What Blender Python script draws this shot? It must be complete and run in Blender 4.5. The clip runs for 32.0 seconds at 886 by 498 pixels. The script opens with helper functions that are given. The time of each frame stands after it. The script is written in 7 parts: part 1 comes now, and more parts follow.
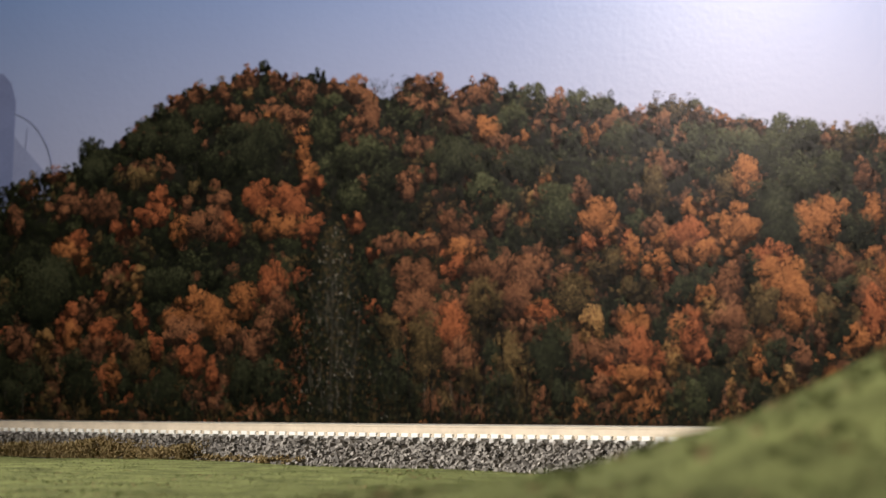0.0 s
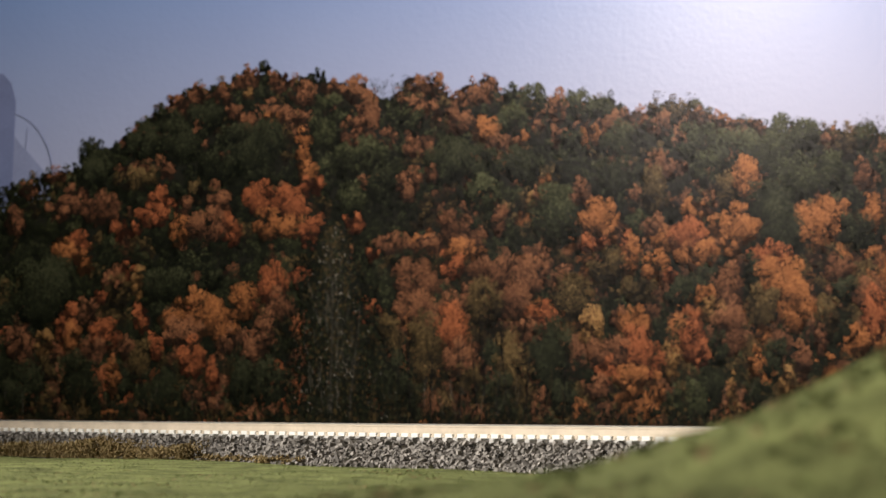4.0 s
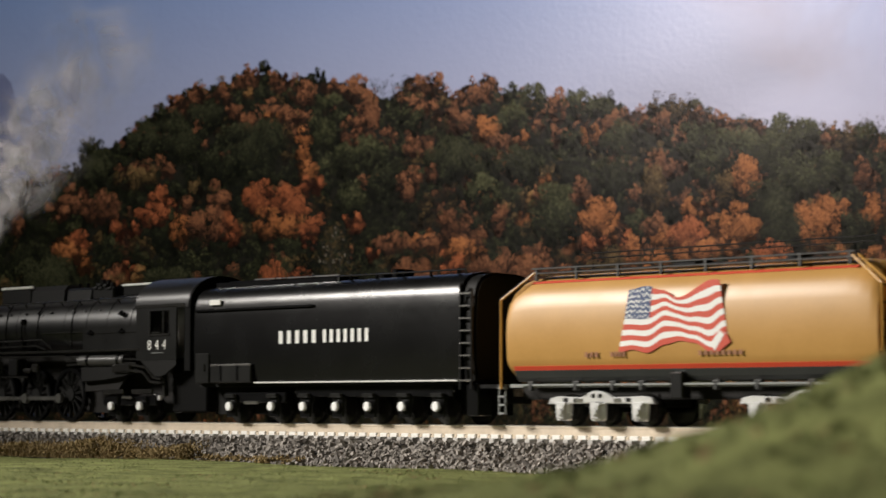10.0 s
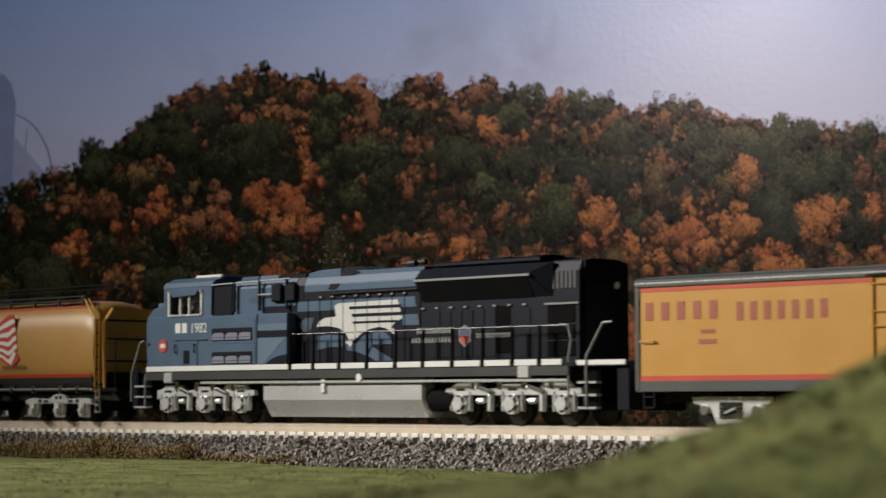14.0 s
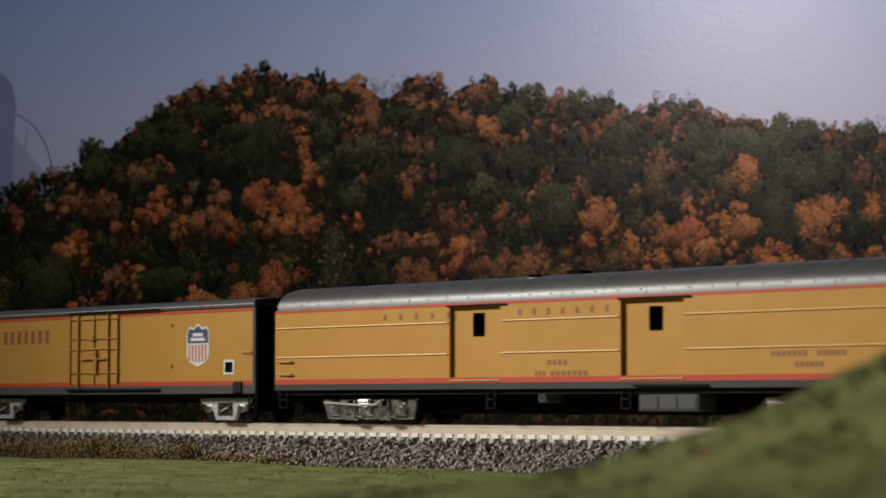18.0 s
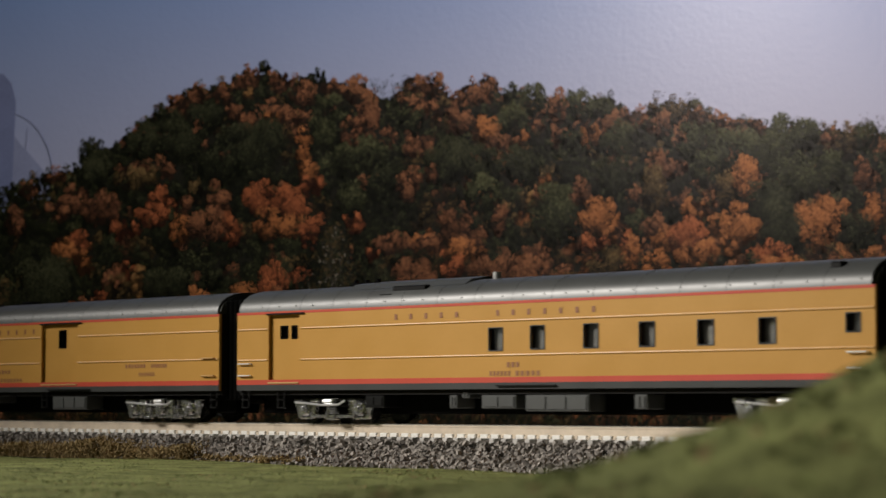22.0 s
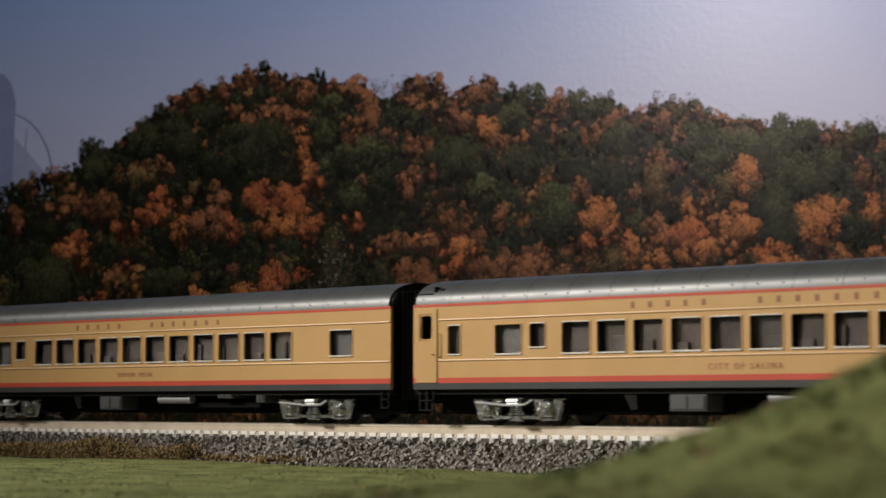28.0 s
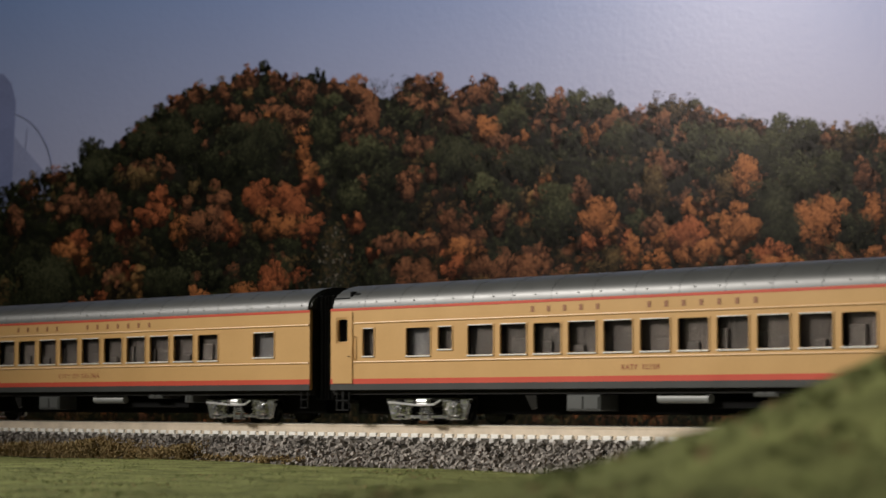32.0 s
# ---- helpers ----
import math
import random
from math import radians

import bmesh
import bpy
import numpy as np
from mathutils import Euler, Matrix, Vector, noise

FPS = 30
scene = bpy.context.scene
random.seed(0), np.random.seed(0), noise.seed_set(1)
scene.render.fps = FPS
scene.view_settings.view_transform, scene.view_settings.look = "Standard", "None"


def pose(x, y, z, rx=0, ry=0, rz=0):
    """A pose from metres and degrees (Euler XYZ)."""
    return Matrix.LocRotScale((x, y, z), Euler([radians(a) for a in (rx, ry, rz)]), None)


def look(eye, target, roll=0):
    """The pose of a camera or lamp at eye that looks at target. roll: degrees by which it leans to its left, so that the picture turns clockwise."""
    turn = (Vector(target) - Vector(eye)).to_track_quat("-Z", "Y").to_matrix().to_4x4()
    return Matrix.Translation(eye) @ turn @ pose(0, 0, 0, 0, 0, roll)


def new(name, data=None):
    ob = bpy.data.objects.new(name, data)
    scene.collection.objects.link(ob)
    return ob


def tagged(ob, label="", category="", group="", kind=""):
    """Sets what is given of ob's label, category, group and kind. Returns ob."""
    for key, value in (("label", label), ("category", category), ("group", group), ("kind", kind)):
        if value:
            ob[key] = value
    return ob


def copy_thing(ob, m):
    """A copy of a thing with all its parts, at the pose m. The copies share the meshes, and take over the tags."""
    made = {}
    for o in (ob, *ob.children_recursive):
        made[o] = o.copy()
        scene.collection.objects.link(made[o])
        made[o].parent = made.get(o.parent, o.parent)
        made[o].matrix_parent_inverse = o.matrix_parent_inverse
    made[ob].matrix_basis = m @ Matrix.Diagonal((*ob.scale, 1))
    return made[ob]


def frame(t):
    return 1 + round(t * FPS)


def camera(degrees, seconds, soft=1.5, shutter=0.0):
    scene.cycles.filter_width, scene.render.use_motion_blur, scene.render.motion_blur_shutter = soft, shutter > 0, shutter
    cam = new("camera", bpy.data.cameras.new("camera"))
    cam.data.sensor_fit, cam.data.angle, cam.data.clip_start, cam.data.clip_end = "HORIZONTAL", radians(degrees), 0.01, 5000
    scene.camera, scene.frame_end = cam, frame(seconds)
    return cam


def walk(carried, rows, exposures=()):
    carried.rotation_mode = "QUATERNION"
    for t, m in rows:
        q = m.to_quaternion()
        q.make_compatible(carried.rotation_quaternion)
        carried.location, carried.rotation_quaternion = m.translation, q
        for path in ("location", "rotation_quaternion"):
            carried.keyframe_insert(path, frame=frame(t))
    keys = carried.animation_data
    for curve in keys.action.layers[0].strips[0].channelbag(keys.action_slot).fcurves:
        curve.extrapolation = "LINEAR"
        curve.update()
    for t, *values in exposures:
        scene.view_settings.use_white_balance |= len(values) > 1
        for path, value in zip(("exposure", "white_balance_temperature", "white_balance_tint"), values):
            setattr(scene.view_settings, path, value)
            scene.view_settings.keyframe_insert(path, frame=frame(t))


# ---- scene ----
# A model railway in 1:87: everything is given in real metres of the model.
# x runs along the track, the train goes towards -x; z = 0 is the top of the rails.
EYE = (0.5783, -0.5544, 0.0071)
YAW = 46.215
cam = camera(22.0, 32.0, soft=1.5, shutter=0.4)
cam.data.dof.use_dof = True
cam.data.dof.focus_distance = 0.82
cam.data.dof.aperture_fstop = 31
walk(cam, [(0, pose(*EYE, 93.89, 0, YAW)), (32, pose(*EYE, 93.89, 0, YAW))],
     exposures=[(0, 0.46), (6, 0.42), (8, 0.25), (10, 0.13), (12.5, -0.12), (14, -0.12), (16, -0.37), (20, -0.35), (25, -0.28), (32, -0.27)])

AX = Vector((math.cos(radians(YAW)), math.sin(radians(YAW)), 0))
FW = Vector((-math.sin(radians(YAW)), math.cos(radians(YAW)), 0))


def at(right, ahead, z):
    """World place from metres to the right of and ahead of the eye."""
    return Vector((EYE[0], EYE[1], 0)) + AX * right + FW * ahead + Vector((0, 0, z))


# ---- light: a lamp beside the layout, a bulb close above the backdrop, dim room air ----
world = bpy.data.worlds.new("world")
scene.world = world
world.use_nodes = True
world.node_tree.nodes["Background"].inputs[0].default_value = (1.0, 0.97, 0.93, 1)
world.node_tree.nodes["Background"].inputs[1].default_value = 0.011


spot = bpy.data.lights.new("layout_lamp_light", "SPOT")
spot.energy, spot.spot_size, spot.spot_blend = 91.0, radians(56), 1.0
spot.shadow_soft_size, spot.color = 0.09, (1.0, 0.94, 0.86)
new("layout_lamp_light", spot).matrix_world = look(at(-1.05, 0.80, 0.58), at(0.19, 0.44, 0.0))
# an unseen second lamp, added for the boiler's sheen and the dim left end
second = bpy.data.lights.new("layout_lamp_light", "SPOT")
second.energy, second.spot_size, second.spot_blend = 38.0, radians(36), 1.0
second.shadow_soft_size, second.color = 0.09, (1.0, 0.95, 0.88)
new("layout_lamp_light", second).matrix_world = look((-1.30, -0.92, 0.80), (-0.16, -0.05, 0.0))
# a small reflector bulb turned to the backdrop
bulb = bpy.data.lights.new("backdrop_bulb_light", "SPOT")
bulb.energy, bulb.spot_size, bulb.spot_blend = 12.4, radians(80), 0.3
bulb.shadow_soft_size, bulb.color = 0.035, (1.0, 0.86, 0.80)
new("backdrop_bulb_light", bulb).matrix_world = look(at(0.222, 0.80, 0.345), at(-0.005, 1.25, 0.178))


# ---- materials ----
def material(name, colour, rough=0.5, metal=0.0, spec=0.5, vary=0.15, scale=80.0, bump=0.0, bscale=400.0, island=False,
             random_ob=0.0, coat=0.0, stain=None, spread=0.25):
    """A painted or natural surface: colour with grain at two scales, wear and fine relief."""
    m = bpy.data.materials.new(name)
    m.use_nodes = True
    nt = m.node_tree
    b = nt.nodes["Principled BSDF"]
    b.inputs["Metallic"].default_value = metal
    b.inputs["Specular IOR Level"].default_value = spec
    b.inputs["Coat Weight"].default_value = coat
    b.inputs["Coat Roughness"].default_value = 0.25
    co = nt.nodes.new("ShaderNodeTexCoord")
    n1 = nt.nodes.new("ShaderNodeTexNoise")
    n1.inputs["Scale"].default_value, n1.inputs["Detail"].default_value = scale, 5
    n2 = nt.nodes.new("ShaderNodeTexNoise")
    n2.inputs["Scale"].default_value, n2.inputs["Detail"].default_value = scale * 9, 3
    nt.links.new(co.outputs["Object"], n1.inputs["Vector"])
    nt.links.new(co.outputs["Object"], n2.inputs["Vector"])
    mix = nt.nodes.new("ShaderNodeMath")
    mix.operation = "MULTIPLY_ADD"
    nt.links.new(n1.outputs["Fac"], mix.inputs[0])
    mix.inputs[1].default_value = 0.65
    half = nt.nodes.new("ShaderNodeMath")
    half.operation = "MULTIPLY"
    half.inputs[1].default_value = 0.35
    nt.links.new(n2.outputs["Fac"], half.inputs[0])
    nt.links.new(half.outputs[0], mix.inputs[2])
    last = mix.outputs[0]
    if island or random_ob:
        if island:
            src = nt.nodes.new("ShaderNodeNewGeometry").outputs["Random Per Island"]
        else:
            src = nt.nodes.new("ShaderNodeObjectInfo").outputs["Random"]
        m2 = nt.nodes.new("ShaderNodeMix")
        m2.inputs[0].default_value = 0.6 if island else random_ob
        nt.links.new(last, m2.inputs[2])
        nt.links.new(src, m2.inputs[3])
        last = m2.outputs[0]
    ramp = nt.nodes.new("ShaderNodeValToRGB")
    lo, hi = [max(0.0, c * (1 - vary)) for c in colour], [min(1.0, c * (1 + vary)) for c in colour]
    if stain:
        lo = stain
    e = ramp.color_ramp.elements
    e[0].position, e[0].color = 0.5 - spread, (*lo, 1)
    e[1].position, e[1].color = 0.5 + spread, (*hi, 1)
    nt.links.new(last, ramp.inputs[0])
    nt.links.new(ramp.outputs[0], b.inputs["Base Color"])
    rr = nt.nodes.new("ShaderNodeMapRange")
    rr.inputs["To Min"].default_value, rr.inputs["To Max"].default_value = max(0.03, rough * 0.85), min(1, rough * 1.15)
    nt.links.new(n1.outputs["Fac"], rr.inputs["Value"])
    nt.links.new(rr.outputs[0], b.inputs["Roughness"])
    if bump:
        n3 = nt.nodes.new("ShaderNodeTexNoise")
        n3.inputs["Scale"].default_value, n3.inputs["Detail"].default_value = bscale, 4
        nt.links.new(co.outputs["Object"], n3.inputs["Vector"])
        bp = nt.nodes.new("ShaderNodeBump")
        bp.inputs["Strength"].default_value = 1.0
        bp.inputs["Distance"].default_value = bump
        nt.links.new(n3.outputs["Fac"], bp.inputs["Height"])
        nt.links.new(bp.outputs[0], b.inputs["Normal"])
    return m


def glass(name, colour, rough=0.05):
    m = bpy.data.materials.new(name)
    m.use_nodes = True
    b = m.node_tree.nodes["Principled BSDF"]
    b.inputs["Base Color"].default_value = (*colour, 1)
    b.inputs["Roughness"].default_value = rough
    b.inputs["Transmission Weight"].default_value = 1.0
    b.inputs["IOR"].default_value = 1.45
    return m


BLACK = material("satin_black_paint", (0.0055, 0.0055, 0.006), 0.20, spec=0.32, vary=0.25)
SATIN = material("dark_grey_paint", (0.0085, 0.0085, 0.009), 0.30, spec=0.33, vary=0.2)
BARREL = material("satin_black_boiler_jacket", (0.0050, 0.0050, 0.0053), 0.31, spec=0.46, vary=0.25, scale=120, bump=0.00012, bscale=90)
TANK = material("satin_black_tank_plate", (0.0036, 0.0036, 0.0039), 0.27, spec=0.27, vary=0.25, scale=60, bump=0.00015, bscale=70)
MATT = material("flat_black_casting", (0.0045, 0.0043, 0.004), 0.6, spec=0.15, vary=0.35)
CAP = material("glossy_white_cap", (0.93, 0.93, 0.92), 0.25, vary=0.04)
DARK = material("sooty_underframe", (0.010, 0.009, 0.008), 0.7, spec=0.2, vary=0.4)
GUNMETAL = material("oiled_steel", (0.052, 0.050, 0.048), 0.24, metal=0.7, vary=0.3)
RODS = material("rod_steel", (0.36, 0.35, 0.34), 0.28, metal=0.9, vary=0.25)
STEEL = material("bright_steel", (0.62, 0.60, 0.57), 0.24, metal=1.0, vary=0.15)
SILVER = material("silver_paint", (0.78, 0.78, 0.78), 0.28, metal=0.55, vary=0.06, scale=60)
TRIM = material("polished_trim", (0.82, 0.82, 0.80), 0.28, metal=0.2, vary=0.06, scale=60)
POLISHED = material("polished_silver_casting", (0.92, 0.92, 0.92), 0.26, metal=0.5, vary=0.2, scale=200, bump=0.0003, bscale=350)
CHROME = material("bright_plated_metal", (0.66, 0.66, 0.68), 0.20, metal=0.95, vary=0.35, scale=300, bump=0.0005, bscale=420)
YELLOW = material("armour_yellow_paint", (0.52, 0.268, 0.046), 0.42, spec=0.45, vary=0.06)
BUFF = material("aged_yellow_paint", (0.455, 0.250, 0.070), 0.42, spec=0.42, vary=0.08)
CREAM = material("pale_yellow_paint", (0.545, 0.325, 0.122), 0.42, spec=0.45, vary=0.06)
RED = material("signal_red_paint", (0.52, 0.055, 0.022), 0.45, vary=0.08)
ROOFGREY = material("harbour_grey_paint", (0.066, 0.069, 0.068), 0.42, spec=0.52, vary=0.12)
SILL = material("sill_grey_paint", (0.036, 0.038, 0.037), 0.45, spec=0.4, vary=0.15)
SIDEGREY = material("mist_grey_paint", (0.23, 0.24, 0.235), 0.5, vary=0.1)
WHITE = material("white_lettering", (0.74, 0.74, 0.72), 0.5, vary=0.05)
BLUE = material("slate_blue_paint", (0.082, 0.128, 0.195), 0.45, spec=0.16, vary=0.1)
SLATE = material("shaded_slate_paint", (0.058, 0.085, 0.125), 0.45, spec=0.3, vary=0.12)
PALEBLUE = material("pale_blue_paint", (0.115, 0.168, 0.24), 0.45, spec=0.3, vary=0.1)
LAVENDER = material("pale_lavender_paint", (0.205, 0.215, 0.275), 0.45, spec=0.3, vary=0.1)
GULL = material("greyish_white_paint", (0.57, 0.57, 0.55), 0.5, vary=0.08)
NAVY = material("midnight_blue_paint", (0.0065, 0.008, 0.0155), 0.42, spec=0.16, vary=0.15)
FLAGBLUE = material("flag_blue_paint", (0.045, 0.07, 0.16), 0.45, vary=0.1)
# black of the rubber bellows, and of blocks that stand in for shade
BROWN = material("rubber_and_shade_black", (0.006, 0.006, 0.006), 0.9, spec=0.08, vary=0.3)
RUST = material("faded_red_lettering", (0.33, 0.075, 0.030), 0.5, vary=0.1)
OCHRE = material("faded_brown_lettering", (0.27, 0.105, 0.034), 0.5, vary=0.1)
LENS = material("lamp_lens", (0.8, 0.8, 0.78), 0.1, spec=0.8, vary=0.02)
GLASS = glass("tinted_window_glass", (0.80, 0.76, 0.73))
# near-black brown: the dimness inside the cars is in this colour
SEAT = material("dim_interior_brown", (0.047, 0.042, 0.037), 0.8, vary=0.3, scale=150, random_ob=0.6)
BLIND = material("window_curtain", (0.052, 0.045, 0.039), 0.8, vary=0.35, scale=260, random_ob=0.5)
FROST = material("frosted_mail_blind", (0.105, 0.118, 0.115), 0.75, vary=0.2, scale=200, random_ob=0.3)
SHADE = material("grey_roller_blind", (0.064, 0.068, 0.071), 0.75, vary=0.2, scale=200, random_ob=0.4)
TIE = material("pale_plastic_sleeper", (0.50, 0.48, 0.45), 0.62, vary=0.25, scale=300, bump=0.0001, bscale=900, random_ob=0.5)
FOOT = material("lit_rail_foot", (0.90, 0.86, 0.79), 0.4, vary=0.2, scale=120)
RAIL = material("tan_weathered_rail", (0.60, 0.51, 0.40), 0.5, vary=0.2, scale=120)
RAILTOP = material("polished_railhead", (0.90, 0.86, 0.80), 0.22, metal=0.75, vary=0.1)
STONE = material("grey_ballast_stone", (0.250, 0.227, 0.203), 0.9, vary=0.36, scale=300, island=True)
BED = material("ballast_bed", (0.115, 0.107, 0.101), 0.95, vary=0.5, scale=700, bump=0.0006, bscale=700)
TURF = material("green_ground_turf", (0.172, 0.188, 0.068), 0.95, vary=0.5, scale=95, bump=0.0007, bscale=600, spec=0.1,
                stain=(0.078, 0.085, 0.030), spread=0.15)
TUFT = material("green_turf_fibre", (0.168, 0.196, 0.072), 0.95, vary=0.5, scale=40, island=True, spec=0.1)
MOSS = material("dark_olive_turf", (0.110, 0.130, 0.045), 0.95, vary=0.3, scale=60, island=True, spec=0.1)
STRAW = material("dry_brown_turf", (0.255, 0.188, 0.092), 0.95, vary=0.25, scale=60, island=True, spec=0.1)
PLASTER = material("plain_wall_plaster", (0.20, 0.20, 0.21), 0.9, vary=0.06, scale=3)
CARPET = material("brown_floor_carpet", (0.16, 0.12, 0.09), 0.95, vary=0.25, scale=20)
PLY = material("plywood_edge", (0.40, 0.28, 0.16), 0.7, vary=0.2, scale=30)


# ---- mesh helpers ----
def finish(name, bm, mat, parent=None, smooth=False, label=""):
    me = bpy.data.meshes.new(name)
    bm.to_mesh(me)
    bm.free()
    if smooth:
        me.polygons.foreach_set("use_smooth", [True] * len(me.polygons))
        me.set_sharp_from_angle(angle=radians(38))
    for one in (mat if isinstance(mat, (list, tuple)) else [mat]):
        me.materials.append(one)
    ob = new(name, me)
    if parent is not None:
        ob.parent = parent
    if label:
        ob["label"] = label
    return ob


def part(name, bm, mat, parent, label="", smooth=False):
    return finish(name, bm, mat, parent, smooth, label)


def raw(name, verts, faces, mats, index=None, parent=None, smooth=False):
    me = bpy.data.meshes.new(name)
    me.from_pydata(verts, [], faces)
    for one in mats:
        me.materials.append(one)
    if index is not None:
        me.polygons.foreach_set("material_index", index)
    if smooth:
        me.polygons.foreach_set("use_smooth", [True] * len(me.polygons))
    me.update()
    ob = new(name, me)
    ob.parent = parent
    return ob


def box(x0, x1, y0, y1, z0, z1, bev=0.0, bm=None, seg=1):
    own = bm is None
    b = bmesh.new()
    bmesh.ops.create_cube(b, size=1)
    bmesh.ops.transform(b, verts=b.verts, matrix=Matrix.LocRotScale(((x0 + x1) / 2, (y0 + y1) / 2, (z0 + z1) / 2), None, (x1 - x0, y1 - y0, z1 - z0)))
    if bev > 0:
        bmesh.ops.bevel(b, geom=b.edges, offset=bev, segments=seg, affect="EDGES", profile=0.5)
    if own:
        return b
    return merge(bm, b)


def merge(bm, other):
    me = bpy.data.meshes.new("tmp")
    other.to_mesh(me)
    other.free()
    bm.from_mesh(me)
    bpy.data.meshes.remove(me)
    return bm


def rod(p, q, r, bm=None, seg=8, r2=None):
    """A round bar from p to q."""
    own = bm is None
    b = bmesh.new()
    p, q = Vector(p), Vector(q)
    bmesh.ops.create_cone(b, cap_ends=True, segments=seg, radius1=r, radius2=r if r2 is None else r2, depth=(q - p).length)
    turn = (q - p).to_track_quat("Z", "Y").to_matrix().to_4x4()
    bmesh.ops.transform(b, verts=b.verts, matrix=Matrix.Translation((p + q) / 2) @ turn)
    if own:
        return b
    return merge(bm, b)


def bars(points, r, bm=None, seg=6):
    bm = bm or bmesh.new()
    for p, q in zip(points, points[1:]):
        rod(p, q, r, bm, seg)
    return bm


def extrude(profile, x0, x1, bev=0.0, bm=None):
    """A closed (y, z) outline drawn out along x."""
    own = bm is None
    b = bmesh.new()
    n = len(profile)
    a = [b.verts.new((x0, y, z)) for y, z in profile]
    c = [b.verts.new((x1, y, z)) for y, z in profile]
    b.faces.new(a[::-1])
    b.faces.new(c)
    for i in range(n):
        j = (i + 1) % n
        b.faces.new((a[i], a[j], c[j], c[i]))
    bmesh.ops.recalc_face_normals(b, faces=b.faces)
    if bev:
        bmesh.ops.bevel(b, geom=[e for e in b.edges if abs(e.verts[0].co.x - e.verts[1].co.x) < 1e-9], offset=bev, segments=2, affect="EDGES")
    return b if own else merge(bm, b)


def slab(outline, y0, y1, bm=None, bev=0.0):
    """A closed (x, z) outline drawn out along y."""
    own = bm is None
    b = bmesh.new()
    n = len(outline)
    a = [b.verts.new((x, y0, z)) for x, z in outline]
    c = [b.verts.new((x, y1, z)) for x, z in outline]
    b.faces.new(a)
    b.faces.new(c[::-1])
    for i in range(n):
        j = (i + 1) % n
        b.faces.new((a[j], a[i], c[i], c[j]))
    bmesh.ops.recalc_face_normals(b, faces=b.faces)
    if bev:
        bmesh.ops.bevel(b, geom=b.edges, offset=bev, segments=1, affect="EDGES")
    return b if own else merge(bm, b)


def disc(x, y, z, r, depth, bm=None, seg=20, bev=0.0):
    """A disc that faces the side of the track."""
    return rod((x, y - depth / 2, z), (x, y + depth / 2, z), r, bm, seg)


# ---- the room and the layout table ----
def room():
    x0, x1, y0, y1, z0, z1 = -2.6, 3.2, -2.6, 2.2, -0.95, 1.55
    t = 0.1
    tagged(finish("floor", box(x0, x1, y0, y1, z0 - t, z0), CARPET), "brown carpeted room floor", "floor", kind="structure")
    tagged(finish("ceiling", box(x0, x1, y0, y1, z1, z1 + t), PLASTER), "plain off-white room ceiling", "ceiling", kind="structure")
    for nm, b in (("wall_west", (x0 - t, x0, y0, y1)), ("wall_east", (x1, x1 + t, y0, y1)), ("wall_south", (x0 - t, x1 + t, y0 - t, y0)),
                  ("wall_north", (x0 - t, x1 + t, y1, y1 + t))):
        tagged(finish(nm, box(*b, z0 - t, z1 + t), PLASTER), "plain off-white plastered room wall", "wall", kind="structure")
    tab = new("layout_table")
    tagged(tab, "plywood table that carries the model railway", "table")
    part("tabletop", box(-2.3, 3.0, -0.85, 1.35, -0.060, -0.040), PLY, tab)
    for x in (-2.2, 2.9):
        for y in (-0.75, 1.25):
            part("leg", box(x - 0.03, x + 0.03, y - 0.03, y + 0.03, z0, -0.060), PLY, tab)


room()


# ---- the ground: turf, a mound near the eye, the roadbed ----
BASE = -0.0136


def ground_height(x, y):
    d = Vector((x - EYE[0], y - EYE[1], 0))
    r, a = d.dot(AX), d.dot(FW)
    z = BASE + 0.0011 * noise.noise(Vector((x * 14, y * 14, 0.3))) + 0.0005 * noise.noise(Vector((x * 60, y * 60, 1.7)))
    if a < 0.28:
        z -= 0.0035 * min(1.0, (0.28 - a) / 0.1)
    # the mound
    rise = float(np.interp(r, (-0.12, -0.06, -0.02, 0.0086, 0.0235, 0.0384, 0.0496, 0.0583, 0.085, 0.14),
                           (0.0, 0.003, 0.0080, 0.0106, 0.0135, 0.0185, 0.0226, 0.0272, 0.036, 0.040)))
    fall = math.exp(-((a - 0.30) / (0.085 if a > 0.30 else 0.10)) ** 2)
    return z + rise * fall * (1 + 0.07 * noise.noise(Vector((x * 50, y * 50, 4))))


def ground():
    # fine near the track and the eye, coarse further out
    xs = np.unique(np.concatenate([np.linspace(-2.3, -0.7, 14), np.linspace(-0.7, 0.75, 200), np.linspace(0.75, 3.0, 18)]))
    ys = np.unique(np.concatenate([np.linspace(-0.85, -0.56, 8), np.linspace(-0.56, 0.06, 150), np.linspace(0.06, 1.35, 18)]))
    verts = [(x, y, ground_height(x, y)) for y in ys for x in xs]
    n = len(xs)
    faces = [(j * n + i, j * n + i + 1, (j + 1) * n + i + 1, (j + 1) * n + i) for j in range(len(ys) - 1) for i in range(n - 1)]
    ob = raw("ground", verts, faces, [TURF], smooth=True)
    tagged(ob, "green ground foam with worn brown spots and a mound", "ground", kind="structure")


